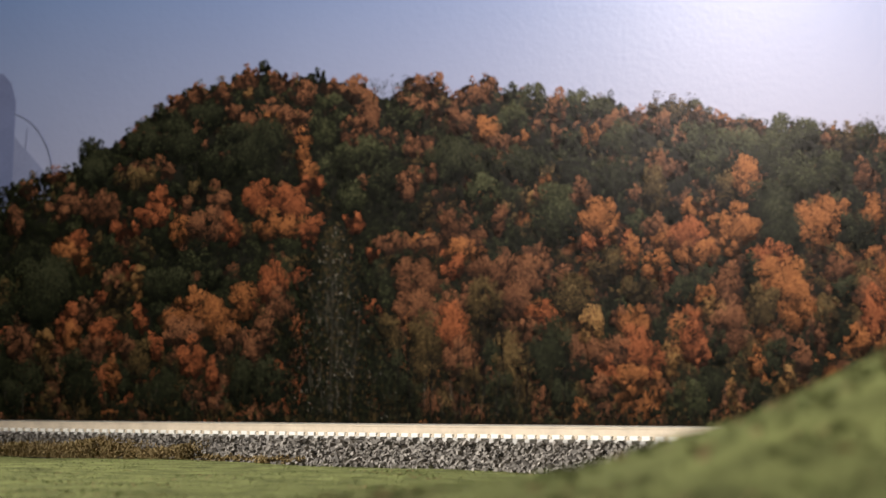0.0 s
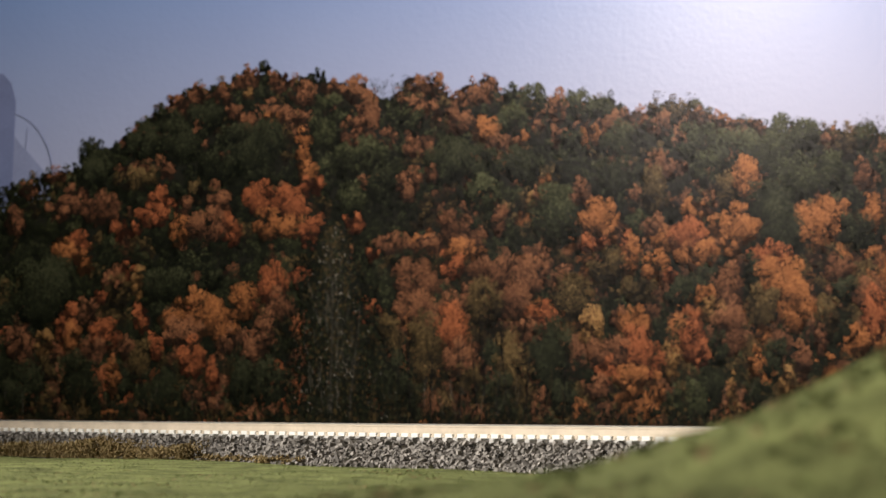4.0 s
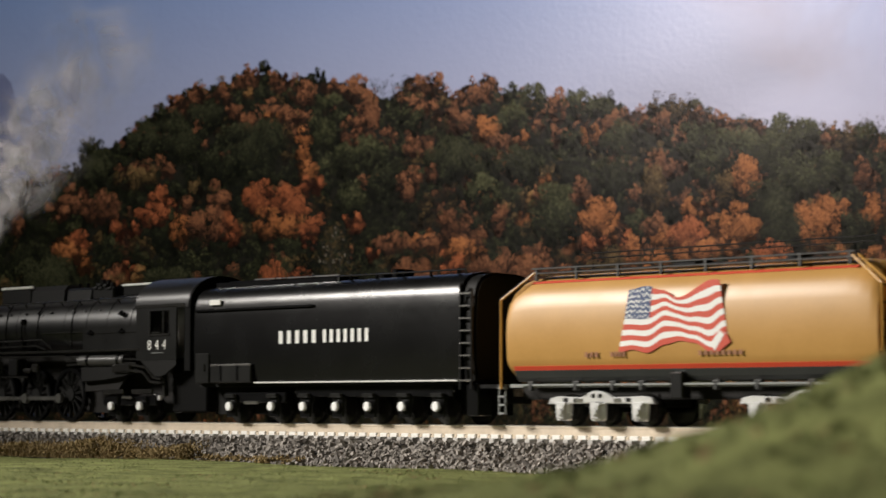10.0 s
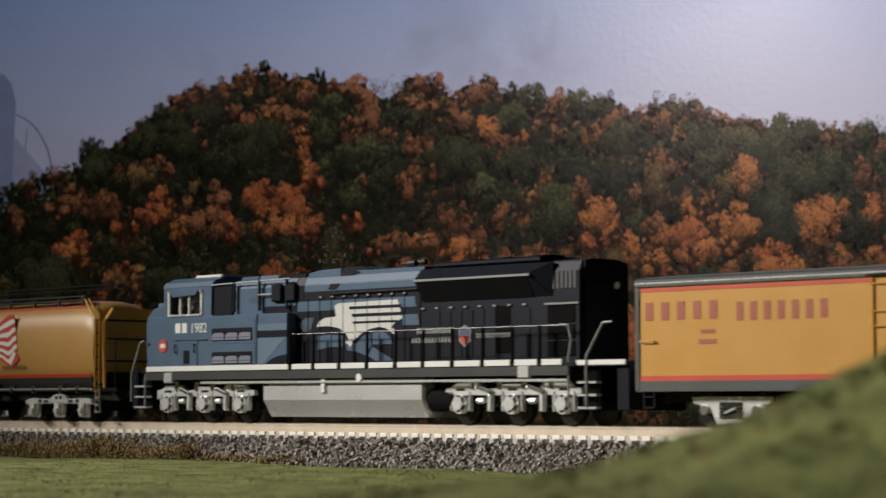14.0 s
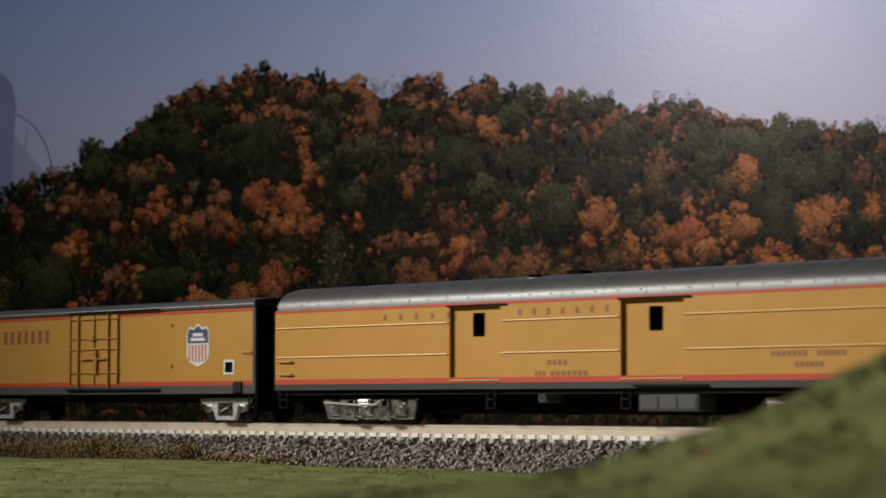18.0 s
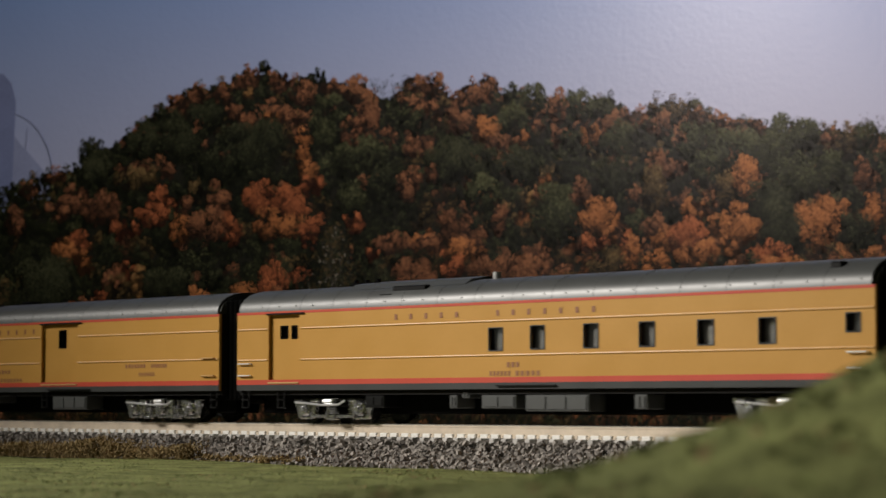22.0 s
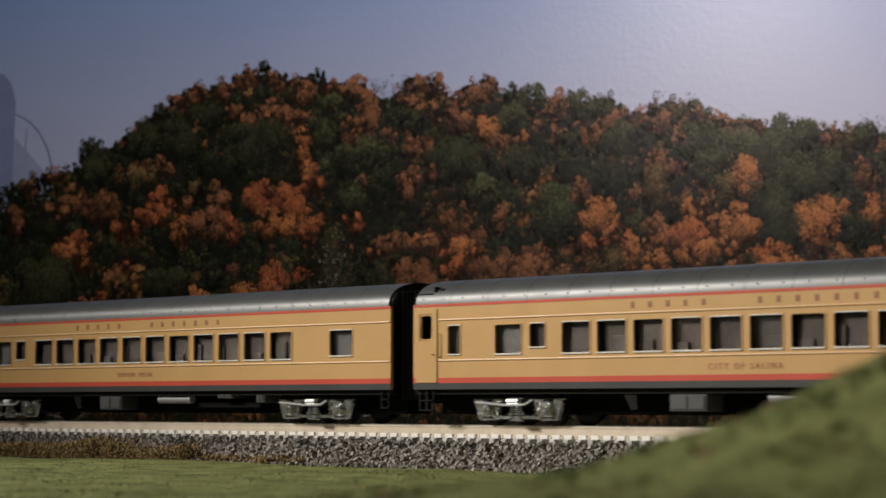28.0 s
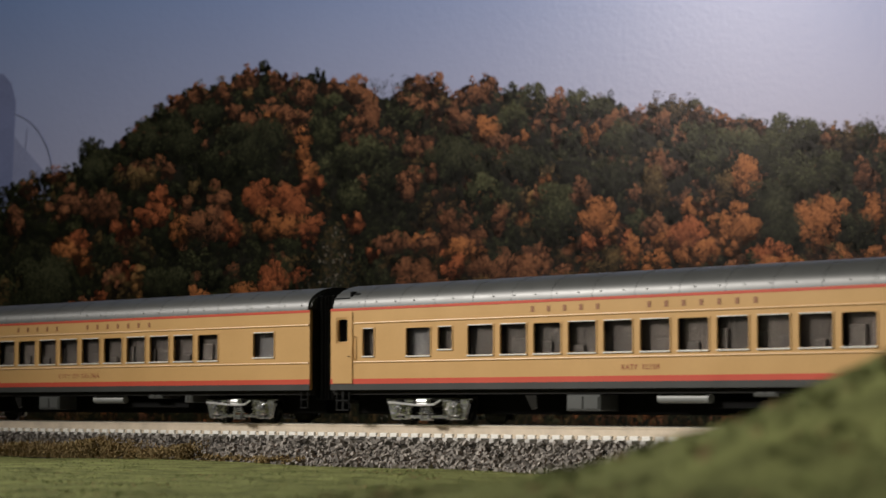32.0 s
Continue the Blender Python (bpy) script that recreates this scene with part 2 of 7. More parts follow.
def scatter(name, spots, size, mats, seed, label, category, stretch=1.0):
    """Many small ragged clumps as one heap."""
    rng = np.random.default_rng(seed)
    verts, faces, index = [], [], []
    for x, y, z, k in spots:
        b = len(verts)
        r = size * rng.uniform(0.6, 1.4) * k
        a = rng.uniform(0, 6.3)
        for i in range(3):
            aa = a + i * 2.1 + rng.uniform(-0.4, 0.4)
            rr = r * rng.uniform(0.7, 1.2)
            verts.append((x + rr * math.cos(aa), y + rr * math.sin(aa), z - 0.3 * r + rng.uniform(-0.3, 0.3) * r))
        verts.append((x + rng.uniform(-0.5, 0.5) * r, y + rng.uniform(-0.5, 0.5) * r, z + r * stretch * rng.uniform(0.7, 1.3)))
        faces += [(b, b + 1, b + 3), (b + 1, b + 2, b + 3), (b + 2, b, b + 3), (b + 2, b + 1, b)]
        m = int(rng.integers(len(mats)))
        index += [m] * 4
    ob = raw(name, verts, faces, mats, index)
    tagged(ob, label, category, kind="stuff")
    return ob


ROAD_TOP, ROAD_TOE = -0.0071, 0.041


def road_height(y):
    w = abs(y)
    if w < 0.0160:
        return ROAD_TOP
    k = min(1, (w - 0.0160) / (ROAD_TOE - 0.0160))
    return ROAD_TOP + (BASE - 0.0006 - ROAD_TOP) * k


def roadbed():
    prof = [(-ROAD_TOE, BASE - 0.0016), (-0.0160, ROAD_TOP - 0.0006), (0.0160, ROAD_TOP - 0.0006), (ROAD_TOE, BASE - 0.0016), (ROAD_TOE, -0.03), (-ROAD_TOE, -0.03)]
    tagged(finish("roadbed", extrude(prof, -2.3, 3.0), BED), "low dark gravel bank under the track", "roadbed", kind="structure")
    # loose stones on the bank, one ragged block each
    rng = np.random.default_rng(5)
    verts, faces = [], []
    cube = [(-1, -1, -1), (1, -1, -1), (1, 1, -1), (-1, 1, -1), (-1, -1, 1), (1, -1, 1), (1, 1, 1), (-1, 1, 1)]
    quads = [(0, 3, 2, 1), (4, 5, 6, 7), (0, 1, 5, 4), (1, 2, 6, 5), (2, 3, 7, 6), (3, 0, 4, 7)]
    near = 24000
    for i in range(near + 5000):
        if i < near:
            x = rng.uniform(-0.42, 0.36)
            y = -rng.uniform(0.0095, ROAD_TOE + 0.003)
        else:
            x, y = rng.uniform(-0.42, 0.36), rng.uniform(-0.0095, 0.022)
        r = rng.uniform(0.00035, 0.00105) * (0.65 if abs(y) < 0.0160 else 1)
        z = road_height(y) + rng.uniform(-0.3, 0.7) * r + (0.0010 if 0.0125 < -y < 0.0185 else 0.0) + 0.0011 * noise.noise(Vector((x * 170, y * 170, 3.1))) * min(1, max(0, (abs(y) - 0.012) / 0.006))
        b = len(verts)
        e = Euler(rng.uniform(0, 6, 3)).to_matrix()
        sx, sy, sz = rng.uniform(0.6, 1.1, 3) * r
        for c in cube:
            v = e @ Vector((c[0] * sx * rng.uniform(0.6, 1), c[1] * sy * rng.uniform(0.6, 1), c[2] * sz * rng.uniform(0.6, 1)))
            verts.append((x + v.x, y + v.y, z + v.z))
        faces += [tuple(b + k for k in q) for q in quads]
    tagged(raw("ballast", verts, faces, [STONE]), "loose grey crushed-stone ballast beside the sleepers", "ballast", kind="stuff")


def track():
    tr = new("railway_track")
    tagged(tr, "model railway track with tan rails on pale sleepers", "track")
    # rail section: foot, web, head
    def section(y, s=1):
        half = [(0.0013, -0.0044), (0.0013, -0.0039), (0.0005, -0.0035), (0.0005, -0.0010), (0.00065, -0.0008), (0.00065, -0.00005)]
        return [(y + a, z) for a, z in half] + [(y - a, z) for a, z in half[::-1]]
    for y in (-0.0082, 0.0082):
        r = part("rail", extrude(section(y), -2.3, 3.0), RAIL, tr)
        part("railhead", box(-2.3, 3.0, y - 0.00068, y + 0.00068, -0.0004, 0.0, 0.0001), RAILTOP, r, "polished running surface")
        part("rail_foot", box(-2.3, 3.0, y - 0.0014, y - 0.0011, -0.0043, -0.0039), RAIL, r)
    pitch = 0.0056
    sl = box(-0.00140, 0.00140, -0.0156, 0.0156, -0.0076, -0.0044, 0.00035)
    me = bpy.data.meshes.new("sleeper")
    sl.to_mesh(me)
    sl.free()
    me.materials.append(TIE)
    pl = box(-0.0007, 0.0007, -0.0024, 0.0021, -0.0046, -0.0034, 0.0002)
    mp = bpy.data.meshes.new("rail_chair")
    pl.to_mesh(mp)
    pl.free()
    mp.materials.append(RAIL)
    # near-white dashes between the chairs, coloured as the lit foot of the rail
    web = box(0.0008, pitch - 0.0008, -0.0026, -0.0012, -0.0048, -0.0031, 0.0003)
    mw = bpy.data.meshes.new("foot_dash")
    web.to_mesh(mw)
    web.free()
    mw.materials.append(FOOT)
    rng = random.Random(3)
    n0, n1 = int(-0.46 / pitch), int(0.40 / pitch)
    for i in range(n0, n1):
        o = new("sleeper", me)
        o.parent = tr
        o.matrix_local = pose(i * pitch + rng.uniform(-1, 1) * 0.00025, rng.uniform(-1, 1) * 0.0002, 0, 0, 0, rng.uniform(-0.6, 0.6))
        c = new("rail_chair", mp)
        c.parent = o
        c.location = (0, -0.0082, 0)
        for y in (-0.0082, 0.0082):
            w = new("foot_dash", mw)
            w.parent = o
            w.location = (0, y, 0)
    # the rest of the line, out of the camera's reach
    bm = bmesh.new()
    for i in list(range(int(-2.28 / pitch), n0)) + list(range(n1, int(2.98 / pitch))):
        x = i * pitch
        vs = [bm.verts.new((x + a, y, z)) for a in (-0.00125, 0.00125) for y in (-0.0152, 0.0152) for z in (-0.0070, -0.0044)]
        for q in ((0, 1, 3, 2), (4, 6, 7, 5), (0, 4, 5, 1), (2, 3, 7, 6), (1, 5, 7, 3), (0, 2, 6, 4)):
            bm.faces.new([vs[k] for k in q])
    tagged(part("far_sleepers", bm, TIE, tr), kind="stuff")


def turf():
    rng = np.random.default_rng(9)
    spots = []
    while len(spots) < 30000:
        a = rng.uniform(0.17, 0.86)
        half = a * 0.21
        r = rng.uniform(-half, half)
        p = at(r, a, 0)
        if abs(p.y) < ROAD_TOE - 0.002:
            continue
        spots.append((p.x, p.y, ground_height(p.x, p.y), 1.0 if a > 0.4 else 0.7))
    scatter("turf_fibres", spots, 0.0005, [TUFT], 11, "short olive green foam turf", "grass", 0.25)
    # larger clumps on the mound
    spots = []
    for i in range(3200):
        p = at(rng.uniform(-0.03, 0.10), rng.uniform(0.20, 0.44), 0)
        if noise.noise(Vector((p.x * 70, p.y * 70, 8))) > -0.05:
            spots.append((p.x, p.y, ground_height(p.x, p.y), 1.0))
    scatter("turf_clumps", spots, 0.0015, [TUFT, MOSS, MOSS, STRAW], 15, "mottled olive foam clumps on the mound", "grass", 0.35)
    # darker worn spots in the turf before the bank
    spots = []
    for i in range(9000):
        p = at(rng.uniform(-0.12, 0.08), rng.uniform(0.44, 0.72), 0)
        if abs(p.y) > ROAD_TOE and noise.noise(Vector((p.x * 22, p.y * 34, 5))) > 0.20:
            spots.append((p.x, p.y, ground_height(p.x, p.y), 1.0))
    scatter("turf_spots", spots, 0.0015, [MOSS, TUFT, TUFT, STRAW], 17, "worn brown and dark green spots in the turf", "grass", 0.12)
    spots = []
    for i in range(42000):
        x = rng.uniform(-0.40, -0.03)
        y = -0.0405 + rng.normal() * 0.0036 * (1 if x < -0.09 else 0.6)
        thick = 0.0068 * max(0.3, 0.8 + 0.6 * noise.noise(Vector((x * 30, 0, 2)))) * (1 if x < -0.09 else 0.3)
        if noise.noise(Vector((x * 120, y * 200, 6))) < -0.22 + (0 if x < -0.09 else 0.3):
            continue
        z = min(road_height(y), BASE + 0.003) if abs(y) < ROAD_TOE else BASE
        spots.append((x, y, z + rng.uniform(0, 1) ** 1.5 * thick, 1.0))
    scatter("dry_brush", spots, 0.00046, [STRAW], 12, "low brown dry brush along the ballast toe", "dry grass")


ground()
roadbed()
turf()
track()


# ---- rolling stock: sizes in millimetres from the front end of each vehicle, near side at -y ----
MM = 0.001
CARS = []
SPIN = []


def B(x0, x1, y0, y1, z0, z1, bev=0.0, bm=None, seg=1):
    return box(x0 * MM, x1 * MM, y0 * MM, y1 * MM, z0 * MM, z1 * MM, bev * MM, bm, seg)


def R(p, q, r, bm=None, seg=8, r2=None):
    return rod([c * MM for c in p], [c * MM for c in q], r * MM, bm, seg, None if r2 is None else r2 * MM)


def L(points, r, bm=None, seg=6):
    return bars([[c * MM for c in p] for p in points], r * MM, bm, seg)


def X(profile, x0, x1, bev=0.0, bm=None):
    return extrude([(y * MM, z * MM) for y, z in profile], x0 * MM, x1 * MM, bev * MM, bm)


def SL(outline, y0, y1, bm=None, bev=0.0):
    return slab([(x * MM, z * MM) for x, z in outline], y0 * MM, y1 * MM, bm, bev * MM)


def vehicle(name, s0, label, category, group="cars of the train"):
    e = new(name)
    tagged(e, label, category, group)
    CARS.append((e, s0 * MM))
    return e


def lettering(words, x, z, size, y, mat, parent, name="lettering", spread=1.0):
    """Words in flat raised letters on the near side; x is their left end, z their foot, size the letters' height."""
    cu = bpy.data.curves.new("letters", "FONT")
    cu.body, cu.size, cu.extrude, cu.space_character = words, size * MM * 1.4, 0.04 * MM, spread
    tmp = new("letters", cu)
    bpy.context.view_layer.update()
    me = bpy.data.meshes.new_from_object(tmp.evaluated_get(bpy.context.evaluated_depsgraph_get()))
    bpy.data.objects.remove(tmp)
    bpy.data.curves.remove(cu)
    me.transform(Matrix.Translation((x * MM, y * MM, z * MM)) @ Matrix.Rotation(radians(90), 4, "X"))
    me.materials.clear()
    me.materials.append(mat)
    ob = new(name, me)
    ob.parent = parent
    return ob


def blocks(spans, z0, z1, y, mat, parent, name="letter_bar"):
    """Plain bars, one for each letter: spans of x."""
    for a, b in spans:
        last = part(name, B(a, b, y - 0.06, y + 0.02, z0, z1), mat, parent)
    return last


def spread(x0, x1, n, fill=0.58):
    w = (x1 - x0) / (n - 1 + fill)
    return [(x0 + i * w, x0 + i * w + w * fill) for i in range(n)]


def wheelset(parent, x, r, gauge=7.9, mat=GUNMETAL):
    bm = bmesh.new()
    for s in (-1, 1):
        R((x, s * gauge, r), (x, s * (gauge + 1.6), r), r, bm, 24)
        R((x, s * (gauge - 0.7), r), (x, s * gauge, r), r + 0.5, bm, 24)
        R((x, s * (gauge + 1.6), r), (x, s * (gauge + 1.9), r), r * 0.72, bm, 18)
        R((x, s * (gauge + 1.7), r), (x, s * (gauge + 2.3), r), r * 0.3, bm, 12)
    R((x, -gauge, r), (x, gauge, r), 1.0, bm, 8)
    return part("wheelset", bm, mat, parent, smooth=True)


def axle_box(bm, x, y, z, w=4.6, h=5.4):
    s = -1 if y < 0 else 1
    B(x - w / 2, x + w / 2, min(y, y + s * 1.2), max(y, y + s * 1.2), z - h / 2, z + h / 2, 0.4, bm)
    R((x, y + s * 1.1, z), (x, y + s * 1.9, z), w * 0.33, bm, 12)


# ---- passenger trucks ----
def passenger_truck(parent, xc, wheels, base):
    half = base / 2 + 7.5
    tr = part("truck", B(xc - half + 3, xc + half - 3, -8.5, 8.5, 6.0, 10.0, 0.4), DARK, parent, "silver truck with coil springs and bright wheels")
    ax = [xc + base * (i / (wheels - 1) - 0.5) for i in range(wheels)]
    for a in ax:
        wheelset(tr, a, 5.2)
    for s in (-1, 1):
        def side(a, b, c, d, z0, z1, bm, bev=0.2):
            """A block between two depths on this side."""
            B(a, b, min(s * c, s * d), max(s * c, s * d), z0, z1, bev, bm)
        bm = bmesh.new()
        # slim top beam with drooping ends
        y0, y1 = sorted((s * 10.8, s * 12.2))
        SL([(xc - half, 7.6), (xc - half + 1.6, 9.4), (xc + half - 1.6, 9.4), (xc + half, 7.6), (xc + half - 1.4, 7.2), (xc + half - 2.6, 8.3), (xc - half + 2.6, 8.3), (xc - half + 1.4, 7.2)], y0, y1, bm, 0.2)
        part("side_frame", bm, GUNMETAL, tr)
        for a in ax:
            bm = bmesh.new()
            for d in (-1, 1):
                SL([(a + d * 2.2, 8.8), (a + d * 7.0, 9.0), (a + d * 5.6, 5.6), (a + d * 4.4, 2.0), (a + d * 2.2, 1.5)], y0, y1 + (0.2 if s > 0 else 0), bm, 0.15)
            side(a - 2.4, a + 2.4, 11.0, 12.0, 1.7, 2.5, bm)
            part("pedestal", bm, CHROME, tr)
            bm = bmesh.new()
            side(a - 2.3, a + 2.3, 11.0, 13.0, 2.8, 8.0, bm, 0.7)
            R((a, s * 12.8, 5.2), (a, s * 13.9, 5.2), 2.1, bm, 16)
            R((a, s * 13.9, 5.2), (a, s * 14.3, 5.2), 1.0, bm, 12)
            side(a - 1.0, a + 1.0, 11.4, 13.3, 7.3, 8.2, bm, 0.3)
            part("journal_box", bm, CHROME, tr)
        for a, b in zip(ax, ax[1:]):
            m = (a + b) / 2
            w = (b - a) / 2
            bm = bmesh.new()
            SL([(a + 2, 4.2), (a + 3.4, 2.2), (b - 3.4, 2.2), (b - 2, 4.2), (b - 2.6, 4.6), (b - 4, 3.2), (a + 4, 3.2), (a + 2.6, 4.6)], s * 12.5 - 0.4, s * 12.5 + 0.4, bm, 0.15)
            part("equaliser", bm, CHROME, tr)
            bm = bmesh.new()
            side(m - 2.6, m + 2.6, 11.4, 13.4, 1.4, 2.2, bm, 0.2)
            for d in (-2.2, 2.2):
                R((m + d, s * 13.2, 1.8), (m + d * 0.8, s * 12.8, 8.6), 0.45, bm, 8)
            part("swing_hanger", bm, CHROME, tr)
            bm = bmesh.new()
            for k in range(4):
                side(m - 3.6 + k * 0.5, m + 3.6 - k * 0.5, 12.0, 13.0, 3.6 + k * 0.75, 4.1 + k * 0.75, bm, 0.1)
            part("leaf_spring", bm, CHROME, tr)
            for dx in (-w + 4.9, w - 4.9):
                bm = bmesh.new()
                for k in range(6):
                    R((m + dx, s * 12.3, 3.4 + k * 0.8), (m + dx, s * 12.3, 3.85 + k * 0.8), 1.2 if k % 2 == 0 else 0.85, bm, 10)
                part("coil_spring", bm, STEEL, tr)
        part("brake_rod", L([(xc - half + 3, s * 13.5, 7.7), (xc - 4, s * 13.9, 6.7), (xc + 5, s * 13.9, 6.9), (xc + 8, s * 13.6, 8.4)], 0.4), SILVER, tr)
        part("brake_cylinder", R((xc - 3.4, s * 13.4, 8.0), (xc + 1.6, s * 13.4, 8.0), 1.0, None, 12), SILVER, tr, smooth=True)
    return tr


# ---- passenger cars ----
def columns(x0, x1, z0, z1, holes, y0, y1):
    bm = bmesh.new()
    xs = sorted({x0, x1, *[h[0] for h in holes], *[h[1] for h in holes]})
    for a, b in zip(xs, xs[1:]):
        cut = [h for h in holes if h[0] <= a + 1e-6 and h[1] >= b - 1e-6]
        if not cut:
            B(a, b, y0, y1, z0, z1, 0, bm)
        else:
            B(a, b, y0, y1, z0, cut[0][2], 0, bm)
            B(a, b, y0, y1, cut[0][3], z1, 0, bm)
    bmesh.ops.remove_doubles(bm, verts=bm.verts, dist=1e-7)
    return bm


ROOF = [(16.5, 41.2), (16.35, 42.6), (15.7, 44.4), (14.2, 46.2), (11.8, 47.8), (8.6, 49.0), (4.6, 49.75), (0, 50.0)]


def window(parent, x0, x1, z0, z1, mat=SILVER, blind=None, wide=0.45, cloth=BLIND):
    y = -16.5
    bm = bmesh.new()
    for a in ((x0 - 0.1, x0 + wide, z0, z1), (x1 - wide, x1 + 0.1, z0, z1), (x0, x1, z0 - 0.1, z0 + wide), (x0, x1, z1 - wide, z1 + 0.1)):
        B(a[0], a[1], y - 0.18, y + 0.7, a[2], a[3], 0.06, bm)
    for cx, cz, dx, dz in ((x0, z0, 1, 1), (x1, z0, -1, 1), (x0, z1, 1, -1), (x1, z1, -1, -1)):
        SL([(cx, cz), (cx + dx * (wide + 0.9), cz), (cx + dx * (wide + 0.25), cz + dz * (wide + 0.25)), (cx, cz + dz * (wide + 0.9))], y - 0.14, y + 0.68, bm)
    w = part("window", bm, mat, parent)
    part("pane", B(x0, x1, y + 0.35, y + 0.6, z0, z1), GLASS, w).visible_shadow = False
    if blind:
        bm = bmesh.new()
        a, b = x0 + blind[0] * (x1 - x0), x0 + blind[1] * (x1 - x0)
        n = max(2, int((b - a) / 1.1))
        for i in range(n):
            xa, xb = a + (b - a) * i / n, a + (b - a) * (i + 1) / n
            B(xa, xb, y + 2.0 + 0.05 * (i % 2), y + 2.7 + 0.05 * (i % 2), z0 - 0.6 + blind[2] * (z1 - z0), z1 + 0.8, 0, bm)
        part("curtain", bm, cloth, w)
    return w


def passenger_shell(car, length, paint, holes, sill=SILL):
    part("side_wall", columns(0, length, 12.1, 41.2, holes, -16.5, -15.3), paint, car)
    part("side_wall", B(0, length, 15.3, 16.5, 12.1, 41.2), paint, car)
    for x in (0, length - 1.2):
        part("end_wall", B(x + (0.05 if x == 0 else -0.05), x + 1.15, -15.3, 15.3, 11.2, 41.2), DARK, car)
    part("underframe", B(0, length, -14.8, 14.8, 10.4, 12.3), DARK, car)
    # black block added to stand for the darkness under the car
    part("under_car_shade", B(3, length - 3, -6, 6, 3.6, 10.6, 0.4), BROWN, car)
    # added sheet behind the windows, dark for the unlit inside
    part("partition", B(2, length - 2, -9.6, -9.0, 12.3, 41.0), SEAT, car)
    prof = [(y, z) for y, z in ROOF] + [(-y, z) for y, z in ROOF[-2::-1]]
    prof = prof + [(-15.0, 41.2), (15.0, 41.2)]
    roof = part("roof", X(prof, 0.3, length - 0.3, 0.9), ROOFGREY, car, smooth=True)
    for i in range(1, 16):
        bm = bmesh.new()
        x = length * i / 16
        for (a, b), (c, d) in zip(prof[:14], prof[1:15]):
            if c < -6.0:
                R((x, a, b), (x, c, d), 0.07, bm, 5)
        part("roof_seam", bm, ROOFGREY, roof)
    for i in range(30):
        x = length * (i + 0.5) / 30
        part("roof_rivet", R((x, -15.7, 43.0), (x, -16.5, 43.0), 0.24, None, 6), SIDEGREY, roof)
    for z0, z1, m in ((40.25, 41.15, RED), (14.2, 16.0, RED), (12.05, 14.2, sill)):
        part("stripe", B(-0.02, length + 0.02, -16.58, -16.4, z0, z1), m, car)
    for x0, x1 in ((-5.4, 0.0), (length, length + 5.4)):
        bm = bmesh.new()
        for k in range(4):
            xa = x0 + (x1 - x0) * k / 4
            B(xa, xa + 1.2, -13.6 + (k % 2) * 0.5, 13.6 - (k % 2) * 0.5, 8.5, 46.5, 0.5, bm)
        part("diaphragm", bm, BROWN, car)
    for x, d in ((-0.5, -1), (length + 0.5, 1)):
        part("coupler", B(min(x, x + d * 6), max(x, x + d * 6), -1.5, 1.5, 7.2, 9.6, 0.3), DARK, car)


def belt(car, spans, z, mat):
    for a, b in spans:
        part("belt_rail", R((a, -16.52, z), (b, -16.52, z), 0.34, None, 8), mat, car)


def step(car, x, z0=5.6, z1=11.5, w=3.6):
    bm = bmesh.new()
    for dx in (-w / 2, w / 2):
        B(x + dx - 0.25, x + dx + 0.25, -16.0, -15.4, z0, z1, 0, bm)
    for z in (z0, (z0 + z1) / 2):
        B(x - w / 2, x + w / 2, -16.4, -15.0, z - 0.1, z + 0.4, 0, bm)
    part("step", bm, SATIN, car)


def grab(car, x0, x1, z, mat):
    part("grab_iron", L([(x0, -16.4, z), (x0, -17.4, z), (x1, -17.4, z), (x1, -16.4, z)], 0.28), mat, car)


def under_box(car, x0, x1, z0, z1, mat=ROOFGREY, name="equipment_box"):
    b = part(name, B(x0, x1, -14.6, -6, z0, z1, 0.3), mat, car)
    n = max(2, int((x1 - x0) / 8))
    bm = bmesh.new()
    for i in range(n):
        a = x0 + 0.6 + (x1 - x0 - 1.2) * i / n
        B(a + 0.3, a + (x1 - x0 - 1.2) / n - 0.3, -14.9, -14.5, z0 + 0.7, z1 - 0.7, 0.1, bm)
    part("lid", bm, mat, b)
    return b


def air_tank(car, x0, x1, z, r=1.5, mat=SIDEGREY):
    part("air_tank", R((x0, -12.5, z), (x1, -12.5, z), r, None, 12), mat, car, smooth=True)


def sliding_door(car, x0, x1, z0, z1, lights):
    """A set-back baggage door with its frame; lights: window spans in it."""
    d = part("baggage_door", columns(x0, x1, z0, z1, [(a, b, c, e) for a, b, c, e in lights], -15.2, -14.6), YELLOW, car)
    for a, b, c, e in lights:
        part("pane", B(a, b, -14.9, -14.7, c, e), GLASS, d)
        bm = bmesh.new()
        for q in ((a - 0.2, a + 0.3, c, e), (b - 0.3, b + 0.2, c, e), (a, b, c - 0.2, c + 0.3), (a, b, e - 0.3, e + 0.2)):
            B(q[0], q[1], -15.35, -14.7, q[2], q[3], 0, bm)
        part("window_frame", bm, BLACK, d)
    part("threshold", B(x0, x1, -16.9, -15.2, z0 - 0.5, z0 + 0.1, 0.1), CREAM, d)
    part("drip_rail", B(x0 - 1, x1 + 3, -17.1, -16.3, z1 - 0.1, z1 + 0.5, 0.1), SATIN, d)


